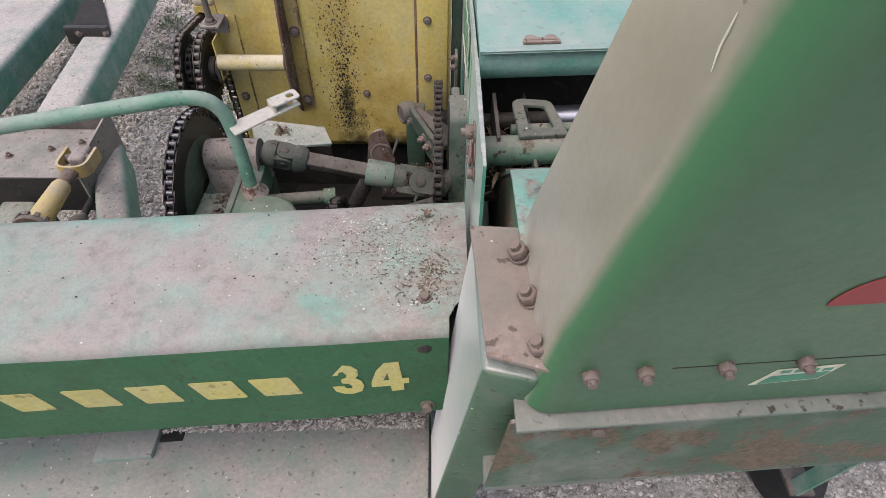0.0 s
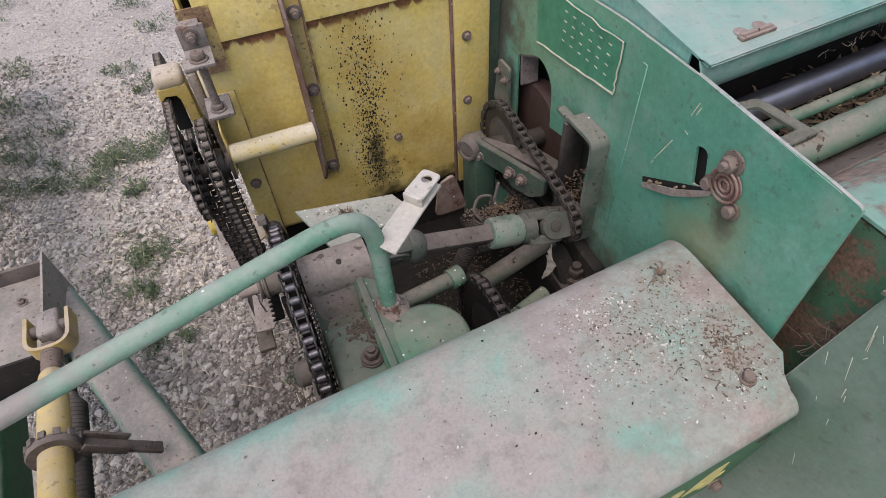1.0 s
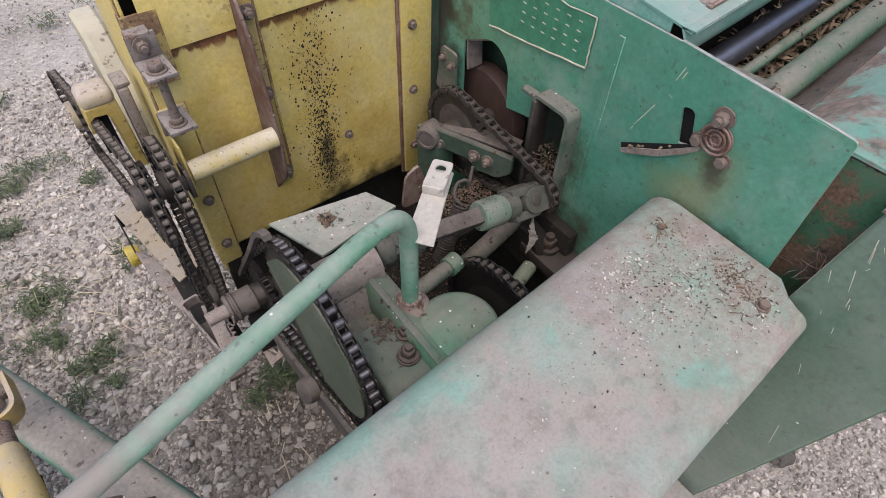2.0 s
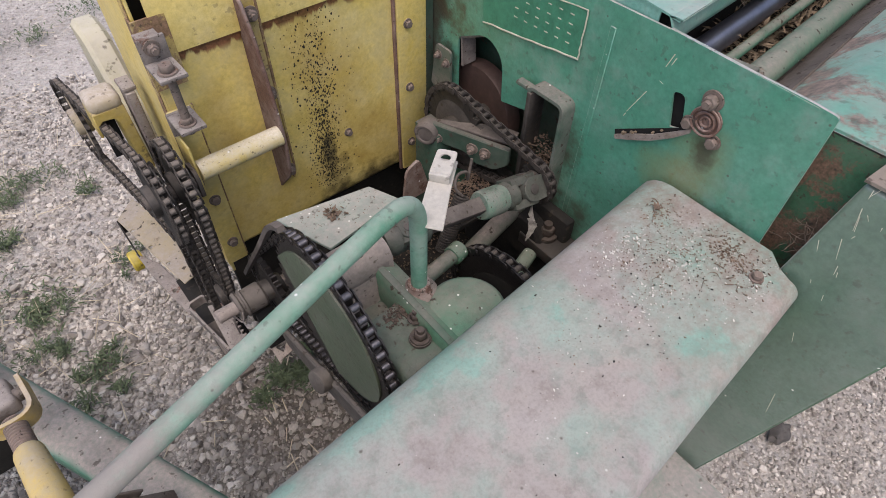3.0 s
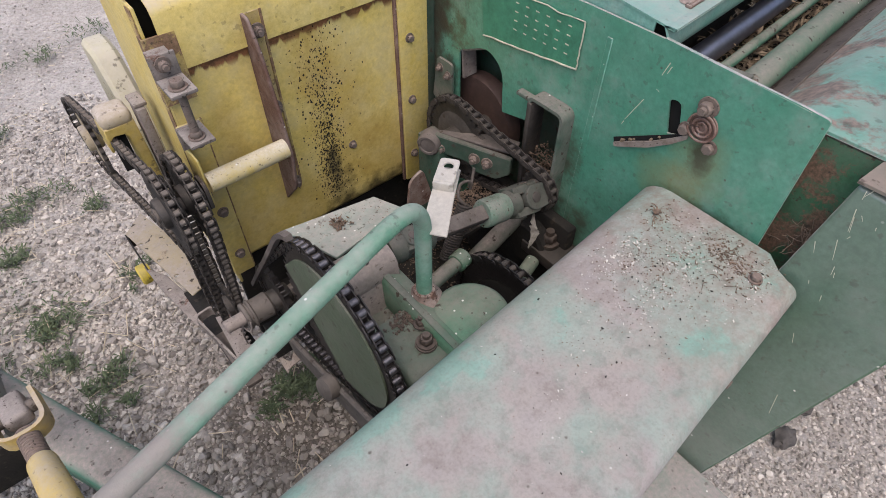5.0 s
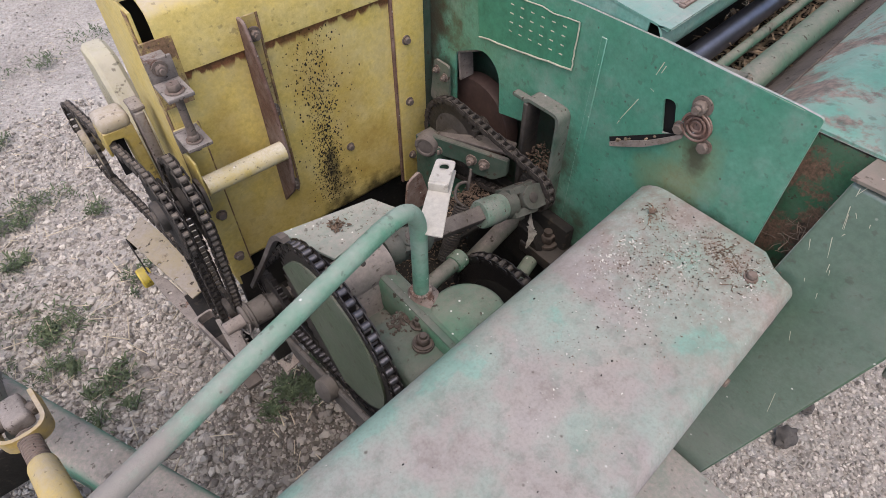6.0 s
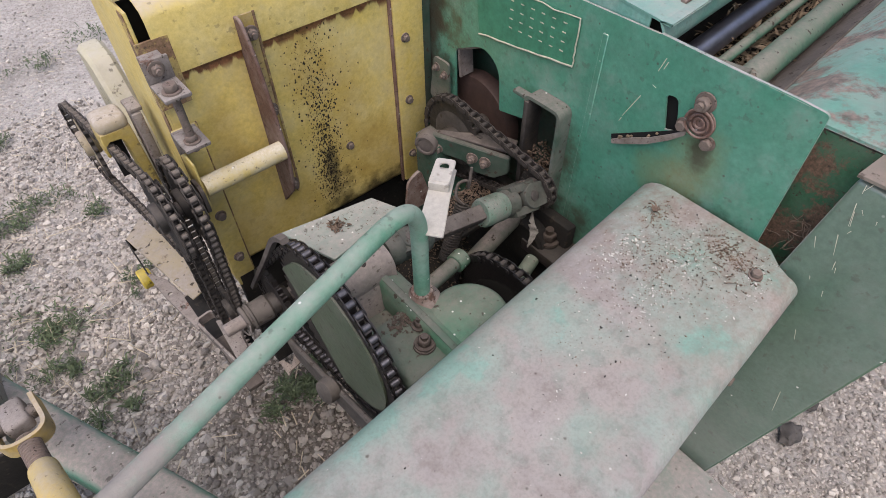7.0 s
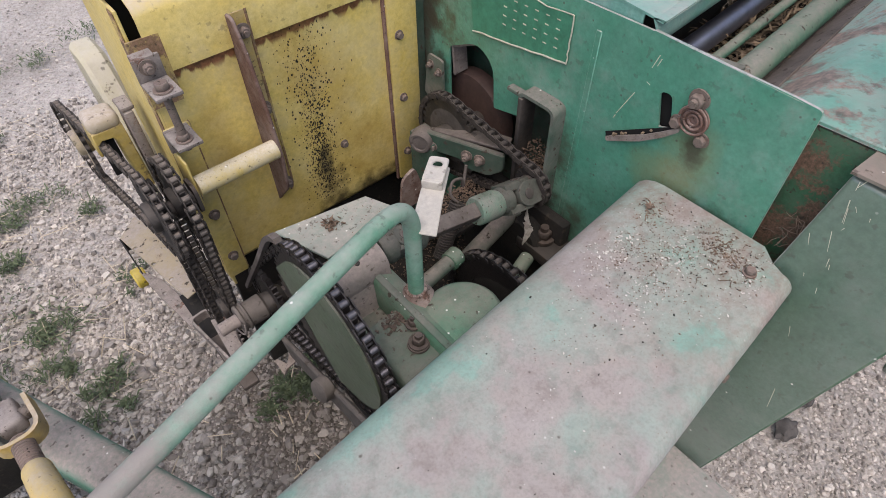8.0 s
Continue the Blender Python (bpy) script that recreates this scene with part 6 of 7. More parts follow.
    part("collar", lathe((-0.516, 1.12, 0.525), (1, 1.12, 0.525), [(0, 0.0125), (0, 0.024), (0.003, 0.0265), (0.006, 0.0265), (0.008, 0.0235), (0.011, 0.0235), (0.013, 0.0275), (0.016, 0.0275), (0.018, 0.024), (0.050, 0.025), (0.054, 0.021), (0.054, 0.0125)], 32), mat_armdust, st)
    wire = [Vector((-0.514 - 0.0012 * i, 1.12 - 0.029 * math.cos(0.28 * i - 0.4), 0.525 - 0.029 * math.sin(0.28 * i - 0.4))) for i in range(9)]
    part("wire", sweep(wire + [wire[-1] + Vector((-0.004, 0.004, -0.030)), wire[-1] + Vector((-0.002, 0.012, -0.075))], 0.0016, 8), mat_clip, st, "thin bent wire hanging from the collar")
    sk = thing("skid_plate", (-0.47, 0.93, 0.44), "grey-brown flat arm under the drive chain with a round boss", "arm")
    part("arm", sheet(rounded([(1.075, 0.478), (1.045, 0.440), (0.93, 0.476), (0.80, 0.520), (0.70, 0.565), (0.70, 0.625), (0.775, 0.590)], 0.010), 0.010, on_yz(-0.470), r=0.003), mat_armdust, sk)
    part("boss", lathe((-0.490, 0.887, 0.552), (-0.43, 0.895, 0.535), [(0, 0.003), (0.001, 0.016), (0.003, 0.020), (0.007, 0.021), (0.020, 0.0215), (0.024, 0.018)], 28), mat_armdust, sk)
    flap = thing("hanging_flap", (-0.47, 1.10, 0.33), "torn brown sheet-metal flap hanging below the stub shaft", "flap")
    part("sheet", sheet([(-0.486, 1.132), (-0.489, 1.074), (-0.470, 1.090)], 0.003, on_xy(0.350)), mat_fliplip, flap)
    part("fold", sheet([(-0.469, 1.090), (-0.487, 1.074), (-0.452, 1.080), (-0.446, 1.118)], 0.003, on_xy(0.362)), mat_fliplip, flap)
    part("hanger", box(-0.488, -0.446, 1.116, 1.134, 0.352, 0.460, 0.003), mat_grimeshade, flap, "dark hanger plate")
    # rear chains by the yellow housing
    chain(-0.504, [(1.205, 0.757, 0.074), (1.255, 0.410, 0.050)], 0.0165, 0.020, (mat_chaindusty, mat_chainworn), "dusty brown roller chain beside the yellow housing")
    sprocket(-0.504, 1.205, 0.757, 0.070, 27, 0.008, 0.03, "dark dusty sprocket beside the yellow housing", mat_chaindusty, mat_grimeshade)
    sprocket(-0.504, 1.255, 0.410, 0.046, 17, 0.008, 0.03, "small dusty sprocket at the foot of the rear chain", mat_chaindusty, mat_grimeshade)
    chain(-0.545, [(1.198, 0.757, 0.076), (1.590, 0.680, 0.080)], 0.0165, 0.016, (mat_chaindusty, mat_chainworn), "dusty outer roller chain running back to a pale sprocket", 0.3, -0.06)
    sprocket(-0.545, 1.198, 0.757, 0.072, 28, 0.007, 0.03, "second dark sprocket on the same shaft", mat_chaindusty, mat_grimeshade)
    sprocket(-0.566, 1.590, 0.680, 0.076, 29, 0.007, 0.03, "pale dusty outer sprocket", mat_chaindusty, mat_guard, boss=mat_guard)
    chain(-0.534, [(1.205, 0.757, 0.046), (1.255, 0.410, 0.040)], 0.0165, 0.014, (mat_chaindusty, mat_chaindusty), "narrow dusty chain running down beside the housing")
    cs = thing("countershaft", (-0.5, 1.198, 0.757), "dusty countershaft carrying the rear sprockets", "shaft")
    part("shaft", cyl((-0.565, 1.198, 0.757), (-0.473, 1.198, 0.757), 0.012), mat_caststeel, cs)
    part("bearing_plate", sheet(rounded([(1.18, 0.73), (1.18, 0.785), (1.222, 0.785), (1.222, 0.73)], 0.015), 0.006, on_yz(-0.484)), mat_caststeel, cs)
    # cast yellow idler block
    blk = thing("idler_block", (-0.53, 1.36, 0.75), "dusty yellow arched idler block", "idler block")
    part("cap", bevel(box(-0.562, -0.511, 1.342, 1.392, 0.830, 0.857, 0), 0.011, 4), mat_capdust, blk, "dust-covered rounded cap")
    face = [(-0.562, 0.834), (-0.512, 0.834), (-0.508, 0.70), (-0.526, 0.70), (-0.530, 0.806), (-0.534, 0.815), (-0.551, 0.817), (-0.557, 0.812), (-0.559, 0.790), (-0.564, 0.790)]
    part("arch", sheet(face, 0.048, on_xz(1.344), r=0.002), mat_archyellow, blk, "ochre face with a chain notch")
    # black plate paints the shade inside the chain notch
    part("dark_gap", box(-0.556, -0.532, 1.362, 1.366, 0.735, 0.812, 0.001), mat_void, blk)
    part("side_bar", box(-0.505, -0.489, 1.334, 1.370, 0.66, 0.853, 0.004), mat_clip, blk, "dusty steel side bar")
    part("bar_lug", box(-0.506, -0.484, 1.338, 1.378, 0.853, 0.861, 0.003), mat_clip, blk)
    fen = thing("rear_box", (-0.52, 1.75, 0.5), "pale dusty yellow box behind the housing", "box")
    part("box", sheet(rounded([(1.49, 0.55), (1.49, 0.72), (1.58, 0.84), (1.66, 0.842), (1.66, 0.55)], 0.02), 0.046, on_yz(-0.500), r=0.008), mat_creamplate, fen)
    # yellow foot guard with its roller
    fg = thing("foot_guard", (-0.54, 1.5, 0.33), "bent pale yellow guard plate low beside the chains", "guard")
    part("plate", sheet([(-0.602, 1.640), (-0.548, 1.690), (-0.486, 1.40), (-0.518, 1.375), (-0.556, 1.364)], 0.004, on_xy(0.372), [circle2(x, y, 0.005, 8) for x, y in ((-0.586, 1.585), (-0.572, 1.51), (-0.560, 1.44))], r=0.0008), mat_guard, fg)
    part("end_flange", join(sheet([(1.640, 0.374), (1.56, 0.373), (1.50, 0.372), (1.55, 0.345), (1.64, 0.335)], 0.003, on_yz(-0.6045)), box(-0.602, -0.545, 1.638, 1.642, 0.33, 0.372, 0.001)), mat_grimeshade, fg, "dark folded flange")
    part("side", sloped_side(), mat_clip, fg, "dusty grey lower strip")
    # added dark plate stands in for the dark rods beside the chains
    part("dark_filler", box(-0.566, -0.50, 1.18, 1.42, 0.326, 0.336, 0.002), mat_grimeshade, fg)
    part("roller", lathe((-0.625, 1.585, 0.285), (1, 1.585, 0.285), [(0, 0.006), (0, 0.022), (0.004, 0.026), (0.02, 0.026), (0.03, 0.020), (0.03, 0.006)], 22), mat_brightyellow, fg, "bright yellow roller")
    ck = thing("latch_bracket", (-0.56, 1.27, 0.40), "rusty bent bracket under the rear chains", "bracket")
    loop = rounded([(-0.553, 1.150), (-0.574, 1.300), (-0.540, 1.304), (-0.532, 1.268)], [0, 0.010, 0.008, 0], 5)
    part("loop", ribbon(loop, 0.005, 0.024, on_xy(0.358)), mat_clip, ck)
    edge = [(-0.516, 1.250)]
    for k in range(9):
        y = 1.238 - 0.0125 * k
        edge += [(-0.514 + 0.001 * (k % 2), y), (-0.520, y - 0.003), (-0.520, y - 0.008), (-0.514, y - 0.0105)]
    part("notched_plate", sheet([(-0.545, 1.262)] + edge + [(-0.522, 1.115), (-0.556, 1.118)], 0.005, on_xy(0.390), [circle2(-0.538, y, 0.004, 8) for y in (1.24, 1.215)]), mat_clip, ck, "dusty notched plate")
    part("foot", box(-0.566, -0.532, 1.10, 1.255, 0.340, 0.352, 0.003), mat_caststeel, ck)
    # chain and sprocket by the green panel
    chain(-0.006, [(1.118, 0.682, 0.084), (0.900, 0.699, 0.036)], 0.0165, 0.019, (mat_chaindusty, mat_chaindusty), "caked brown roller chain by the green side panel")
    sprocket(-0.006, 1.118, 0.682, 0.080, 31, 0.008, 0.05, "dark caked sprocket by the side panel", mat_steel, mat_armdust)
    sprocket(-0.006, 0.900, 0.699, 0.032, 13, 0.008, 0.05, "small caked sprocket on the drive shaft's end", mat_grimeshade, mat_grimeshade, bore=0.010)
    rd = thing("brown_disc", (0.08, 1.14, 0.68), "round rust-brown disc behind the panel cut-out", "disc")
    part("disc", lathe((0.072, 1.145, 0.675), (1, 1.145, 0.675), [(0, 0.004), (0, 0.092), (0.006, 0.095), (0.03, 0.095), (0.03, 0.004)], 48), mat_reddisc, rd)
    part("shaft", cyl((-0.05, 1.118, 0.682), (0.08, 1.118, 0.682), 0.018), mat_steel, rd)
    # tension arm
    arm = thing("chain_tensioner", (-0.06, 1.04, 0.66), "green chain tensioner with a round capped pivot", "tensioner")
    ax, nrm = Vector((0.43, -0.903, 0)), Vector((0.903, 0.43, 0))
    base = Vector((-0.078, 1.128, 0.700))
    plane = Matrix(((ax.x, 0, nrm.x, base.x), (ax.y, 0, nrm.y, base.y), (0, 1, 0, base.z), (0, 0, 0, 1)))
    bar = part("bar", sheet(rounded([(0.0, -0.014), (0.0, 0.026), (0.172, 0.016), (0.172, -0.020), (0.145, -0.040), (0.105, -0.038), (0.085, -0.018)], 0.006), 0.012, plane, r=0.002), mat_tension, arm)
    part("top_flange", sheet([(0.02, 0.0125), (0.172, 0.0125), (0.172, 0.050), (0.13, 0.055), (0.06, 0.030), (0.02, 0.022)], 0.005, Matrix(((ax.x, nrm.x, 0, base.x), (ax.y, nrm.y, 0, base.y), (0, 0, 1, base.z + 0.018), (0, 0, 0, 1))), r=0.001), mat_caststeel, arm, "dust-filled top flange")
    part("cap", lathe(base + ax * 0.008 - nrm * 0.014 + Vector((0, 0, 0.004)), base + ax * 0.008 + nrm + Vector((0, 0, 0.004)), [(0, 0.004), (0.002, 0.014), (0.0, 0.016), (0, 0.020), (0.004, 0.023), (0.030, 0.023), (0.032, 0.01)], 28), mat_caststeel, arm)
    bolt(bar, plane @ Vector((0.030, -0.004, 0.0)), -nrm, BOLT, 0.9)
    for u, v in ((0.100, -0.004), (0.126, -0.006)):
        bolt(bar, plane @ Vector((u, v, 0.0)), -nrm, NUT, 0.95)
    part("post", box(-0.075, -0.035, 1.095, 1.16, 0.46, 0.705, 0.004), mat_tension, arm)
    # springs
    sp = thing("tension_spring", (-0.14, 0.97, 0.58), "rusty coil spring hooked to the tension arm", "spring", "springs")
    part("coil", coil((-0.130, 0.955, 0.695), (-0.180, 0.945, 0.595), 0.0125, 0.0024, 22), mat_chaindusty, sp)
    part("hook", sweep(curve_points([(-0.130, 0.955, 0.695), (-0.138, 0.965, 0.712), (-0.125, 0.975, 0.726), (-0.105, 0.975, 0.722), (-0.098, 0.978, 0.70), (-0.085, 0.985, 0.735)], 6), 0.0028, 8), mat_caststeel, sp)
    # lower shaft, pipe and chain
    lp = thing("lower_pipe", (-0.26, 0.87, 0.66), "short dusty green pipe with a collar", "pipe")
    part("pipe", cyl((-0.325, 0.858, 0.683), (-0.205, 0.876, 0.680), 0.0125), mat_cast, lp)
    part("collar", cyl((-0.222, 0.873, 0.680), (-0.200, 0.877, 0.680), 0.0165), mat_castgreen, lp)
    chain(-0.190, [(0.765, 0.600, 0.128)], 0.0165, 0.020, (mat_chain, mat_chaindusty), "dark chain wrapped on the lower sprocket")
    sprocket(-0.190, 0.765, 0.600, 0.124, 46, 0.008, 0.04, "dark lower sprocket under the cover", mat_chain, mat_grimeshade)
    ls = thing("lower_shaft", (-0.05, 0.95, 0.55), "round dark green lower shaft", "shaft")
    part("shaft", cyl((-0.150, 0.93, 0.555), (0.00, 0.935, 0.610), 0.017), mat_cast, ls)
    tr = thing("tie_bolt", (-0.09, 0.80, 0.66), "short green threaded tie bolt", "bolt")
    part("rod", cyl((-0.120, 0.822, 0.600), (-0.066, 0.838, 0.604), 0.013), mat_castgreen, tr)
    part("thread", lathe((-0.156, 0.812, 0.597), (-0.066, 0.838, 0.604), [(i * 0.003, 0.0135 if i % 2 else 0.011) for i in range(12)], 14), mat_castgreen, tr)
    bp = thing("bearing_plate", (0.0, 0.88, 0.54), "dirty steel bearing plate with a big nut", "plate")
    part("plate", box(-0.024, 0.044, 0.800, 0.905, 0.548, 0.574, 0.003), mat_oilplate, bp)
    part("nut_washer", lathe((0.010, 0.866, 0.574), (0.010, 0.866, 1), [(0, 0.005), (0, 0.022), (0.004, 0.0215), (0.005, 0.005)], 24), mat_steel, bp)
    bolt(bp, (0.010, 0.866, 0.579), (0, 0, 1), GREASY_NUT, 1.8)
    part("bearing_lobe", lathe((-0.020, 0.905, 0.560), (1, 0.905, 0.560), [(0, 0.01), (0, 0.044), (0.006, 0.050), (0.030, 0.050), (0.034, 0.04)], 28), mat_grimeshade, bp, "dark round bearing housing")
    rg = thing("rag_strip", (-0.05, 0.88, 0.63), "torn strip of brown rag caught on the joint", "rag")
    pts = curve_points([(-0.043, 0.872, 0.692), (-0.052, 0.860, 0.668), (-0.049, 0.857, 0.645), (-0.060, 0.855, 0.622)], 6)
    bm = bmesh.new()
    rows = []
    for i, p in enumerate(pts):
        ang, w = 0.6 + 0.16 * i + 0.5 * noise.noise((i * 0.5, 2, 2)), 0.0075 + 0.005 * noise.noise((i * 0.8, 5, 1))
        s = Vector((math.cos(ang), math.sin(ang), 0.15)) * w
        rows.append((bm.verts.new(p - s), bm.verts.new(p + s), bm.verts.new(p + s + Vector((0.0006, 0.0006, 0))), bm.verts.new(p - s + Vector((0.0006, 0.0006, 0)))))
    for r, q in zip(rows, rows[1:]):
        for k in range(4):
            bm.faces.new((r[k], r[(k + 1) % 4], q[(k + 1) % 4], q[k]))
    part("strip", bm, mat_rag, rg)
    fl = thing("scoop_plate", (-0.13, 1.05, 0.6), "small dusty brown curved plate", "plate")
    part("plate", sheet(rounded([(-0.165, 0.60), (-0.155, 0.675), (-0.125, 0.69), (-0.10, 0.60)], 0.012), 0.006, on_xz(1.08)), mat_rust, fl)
    # added dark panels that close off the shaded space under and behind the drive
    body = thing("drive_recess_backing", (-0.1, 1.15, 0.2), "added dark panels backing the shaded drive recess", "machine housing")
    part("rear_wall", box(-0.21, 0.043, 1.30, 1.33, 0.10, 0.56, 0.004), mat_grimeshade, body)
    part("floor_pan", box(-0.40, 0.043, 0.66, 1.30, 0.33, 0.35, 0.004), mat_grimeshade, body)
    part("rear_pan", box(-0.46, -0.200, 1.303, 1.32, 0.20, 0.50, 0.004), mat_grimeshade, body)
    part("corner_post", box(0.0225, 0.0440, 1.25, 1.29, 0.40, 1.10, 0.002), mat_tension, body, "dark green corner post")
    bm = bmesh.new()
    for _ in range(900):
        x, y = rng.uniform(-0.2, 0.035), rng.uniform(0.88, 1.18)
        crumb(bm, (x, y, 0.353 + rng.uniform(0, 0.008)), rng.uniform(0.0010, 0.0030), rng)
    whole("grain_litter", bm, mat_grain, "brown grain and dirt lying in the pan", "debris", kind="stuff")
    bm = bmesh.new()
    for _ in range(420):
        x, y = rng.uniform(0.02, 0.075), rng.gauss(0.932, 0.018)
        crumb(bm, (x, min(0.955, max(0.90, y)), 0.680 + rng.random() * (0.012 + 0.9 * (min(0.95, y) - 0.90))), rng.uniform(0.0012, 0.0026), rng)
    whole("grain_heap", bm, mat_grain, "heap of brown grain in the channel bracket", "debris", kind="stuff")
    part("ledge", box(0.016, 0.08, 0.897, 0.96, 0.660, 0.676, 0.002), mat_grimeshade, body)
    # added dark plate stands in for the dark machinery below the panel
    part("carrier_plate", box(0.018, 0.042, 0.83, 1.10, 0.36, 0.625, 0.006), mat_grimeshade, body)
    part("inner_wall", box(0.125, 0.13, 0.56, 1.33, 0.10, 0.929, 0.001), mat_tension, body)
    # added dark plate hides the bright ground behind the cut-out
    part("back_plate", box(0.0465, 0.124, 1.322, 1.330, 0.40, 0.985, 0.001), mat_grimeshade, body)
    part("ledge", box(-0.125, 0.016, 0.965, 1.06, 0.590, 0.600, 0.002), mat_grimeshade, body)
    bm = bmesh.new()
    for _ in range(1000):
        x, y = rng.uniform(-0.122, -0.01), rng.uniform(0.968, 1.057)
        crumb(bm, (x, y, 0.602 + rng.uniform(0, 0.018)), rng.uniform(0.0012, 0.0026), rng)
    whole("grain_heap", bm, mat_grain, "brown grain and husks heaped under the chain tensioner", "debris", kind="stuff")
    # added unseen lid keeps light out of the recess behind the panel
    part("light_block_lid", box(0.0495, 0.125, 0.84, 1.33, 0.93, 0.935, 0.001), mat_grimeshade, body)


def sloped_side():
    """The flat strip below the guard, running down beside the chains."""
    return sheet([(-0.606, 1.560), (-0.575, 1.50), (-0.545, 1.325), (-0.580, 1.318), (-0.600, 1.46)], 0.005, on_xy(0.326), [circle2(-0.586, 1.455, 0.005, 8), circle2(-0.578, 1.40, 0.005, 8)], r=0.001)


def tab_plate():
    """A U-clip: an arm from the pipe, its end folded up and over with a hole."""
    a = math.atan2(0.062, 0.085)
    m = Matrix.Translation((-0.330, 0.800, 0.884)) @ Matrix.Rotation(a, 4, "Z") @ Matrix.Rotation(radians(-3), 4, "Y")
    lower = sheet([(0.0, -0.020), (0.0, 0.014), (0.070, 0.018), (0.118, 0.018), (0.118, -0.010), (0.070, -0.013)], 0.004, m, [circle2(0.105, 0.004, 0.006, 14)], r=0.001)
    m2 = m @ Matrix.Translation((0, 0, 0.013))
    upper = sheet(rounded([(0.078, -0.010), (0.078, 0.018), (0.122, 0.018), (0.122, -0.009)], [0.002, 0.002, 0.006, 0.006]), 0.004, m2, [circle2(0.108, 0.004, 0.0065, 14)], r=0.001)
    web = box(0.073, 0.0785, -0.010, 0.018, 0.0, 0.017, 0.0022, m)
    return join(lower, upper, web)


# ---- drawbar and jack at the far left ----
def beam(name, p0, p1, w, h, mat, label):
    root = thing(name, (*p0[:2], p0[2] - h), label, "drawbar beam", "drawbar")
    a, b = Vector(p0), Vector(p1)
    d = b - a
    m = Matrix.Translation(a) @ Matrix.Rotation(math.atan2(d.y, d.x) - math.pi / 2, 4, "Z") @ Matrix.Rotation(math.atan2(d.z, math.hypot(d.x, d.y)), 4, "X")
    part("tube", bevel(box(-w, 0, 0, d.length, -h, 0, 0, m), 0.024, 5), mat, root)
    return root


def build_drawbar():
    beam("drawbar_beam", (-0.587, 0.67, 0.405), (-0.930, 1.44, 0.400), 0.083, 0.13, mat_beam, "dusty teal box-section drawbar beam with worn edges")
    beam("drawbar_beam", (-1.136, 1.44, 0.365), (-1.315, 3.0, 0.365), 0.13, 0.13, mat_beamgrey, "pale dusty box-section drawbar beam reaching ahead")
    beam("drawbar_beam", (-1.52, 1.44, 0.36), (-1.58, 3.0, 0.36), 0.34, 0.13, mat_beamgrey, "pale dusty box-section drawbar beam beside its twin")
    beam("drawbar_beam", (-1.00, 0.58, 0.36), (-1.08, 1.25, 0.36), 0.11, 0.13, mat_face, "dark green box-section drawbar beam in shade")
    tray = thing("cross_channel", (-1.1, 1.32, 0.40), "dusty brown open cross channel with bolt holes", "channel")
    part("floor", box(-1.36, -0.930, 1.212, 1.425, 0.432, 0.438, 0.001), mat_cover2, tray)
    part("back_flange", box(-1.36, -0.930, 1.4255, 1.432, 0.40, 0.475, 0.0015), mat_caststeel, tray)
    # front flange coloured near-black for the dark void below the tray
    part("front_flange", box(-1.36, -0.930, 1.205, 1.2115, 0.33, 0.440, 0.0015), mat_grimeshade, tray)
    part("end_fin", sheet([(1.20, 0.36), (1.20, 0.475), (1.432, 0.495), (1.432, 0.36)], 0.005, on_yz(-0.9295)), mat_cover2, tray)
    for x, y in ((-1.06, 1.33), (-0.99, 1.36), (-1.16, 1.30)):
        bolt(tray, (x, y, 0.438), (0, 0, 1), NUT, 0.9)
    blk = thing("stop_bracket", (-1.27, 2.15, 0.45), "black bolted stop bracket foot with a black triangle painting the dark gap between the drawbar beams", "bracket")
    # flat black triangle paints the dark gap where the beams converge
    part("beam_gap_shade", sheet([(-1.392, 2.137), (-1.49, 2.62), (-1.48, 2.62), (-1.234, 2.131)], 0.006, on_xy(0.369)), mat_grimeshade, blk)
    foot = part("foot", box(-1.392, -1.234, 2.108, 2.130, 0.335, 0.400, 0.002), mat_oilplate, blk)
    for x in (-1.34, -1.24):
        bolt(foot, (x, 2.108, 0.378), (0, -1, 0.3), NUT, 1.0)
    # screw jack
    j = thing("screw_jack", (-0.88, 1.0, 0.42), "yellow screw jack with clevis and ratchet lever", "jack")
    c, e = Vector((-0.886, 1.168, 0.522)), Vector((-0.830, 0.62, 0.575))
    d = (e - c).normalized()
    part("screw", lathe(c + d * 0.030, e, [(i * 0.002, (0.0168, 0.0168, 0.0135)[i % 3]) for i in range(50)], 22), mat_bolt, j)
    part("cylinder", lathe(c + d * 0.092, e, [(0, 0.010), (0, 0.016), (0.005, 0.0195), (0.012, 0.021), (0.10, 0.0235), (0.44, 0.0245), (0.44, 0.012)], 32), mat_jack, j)
    q = d.to_track_quat("Z", "Y").to_matrix().to_4x4()
    m = Matrix.Translation(c) @ q
    u = rounded([(-0.032, -0.050), (-0.032, 0.036), (0.032, 0.036), (0.032, -0.050)], [0, 0.026, 0.026, 0])
    # clevis opened away from the cylinder, seen from above
    side = Vector((1, 0, 0))
    mm = Matrix.Translation(c) @ Matrix((( side.x, d.x, 0, 0), (side.y, d.y, 0, 0), (0, d.z, 1, 0), (0, 0, 0, 1)))
    part("clevis", ribbon(u, 0.007, 0.034, mm @ Matrix.Translation((0, 0, -0.017))), mat_jackyellow, j, "yellow clevis fork")
    part("pin", cyl(c - side * 0.032 - d * 0.02, c + side * 0.032 - d * 0.02, 0.012), mat_caststeel, j)
    part("screw_eye", bevel(box(-0.020, 0.020, -0.016, 0.016, -0.060, 0.004, 0, m), 0.008, 3), mat_clip, j, "worn grey screw eye")
    r0 = c + d * 0.250
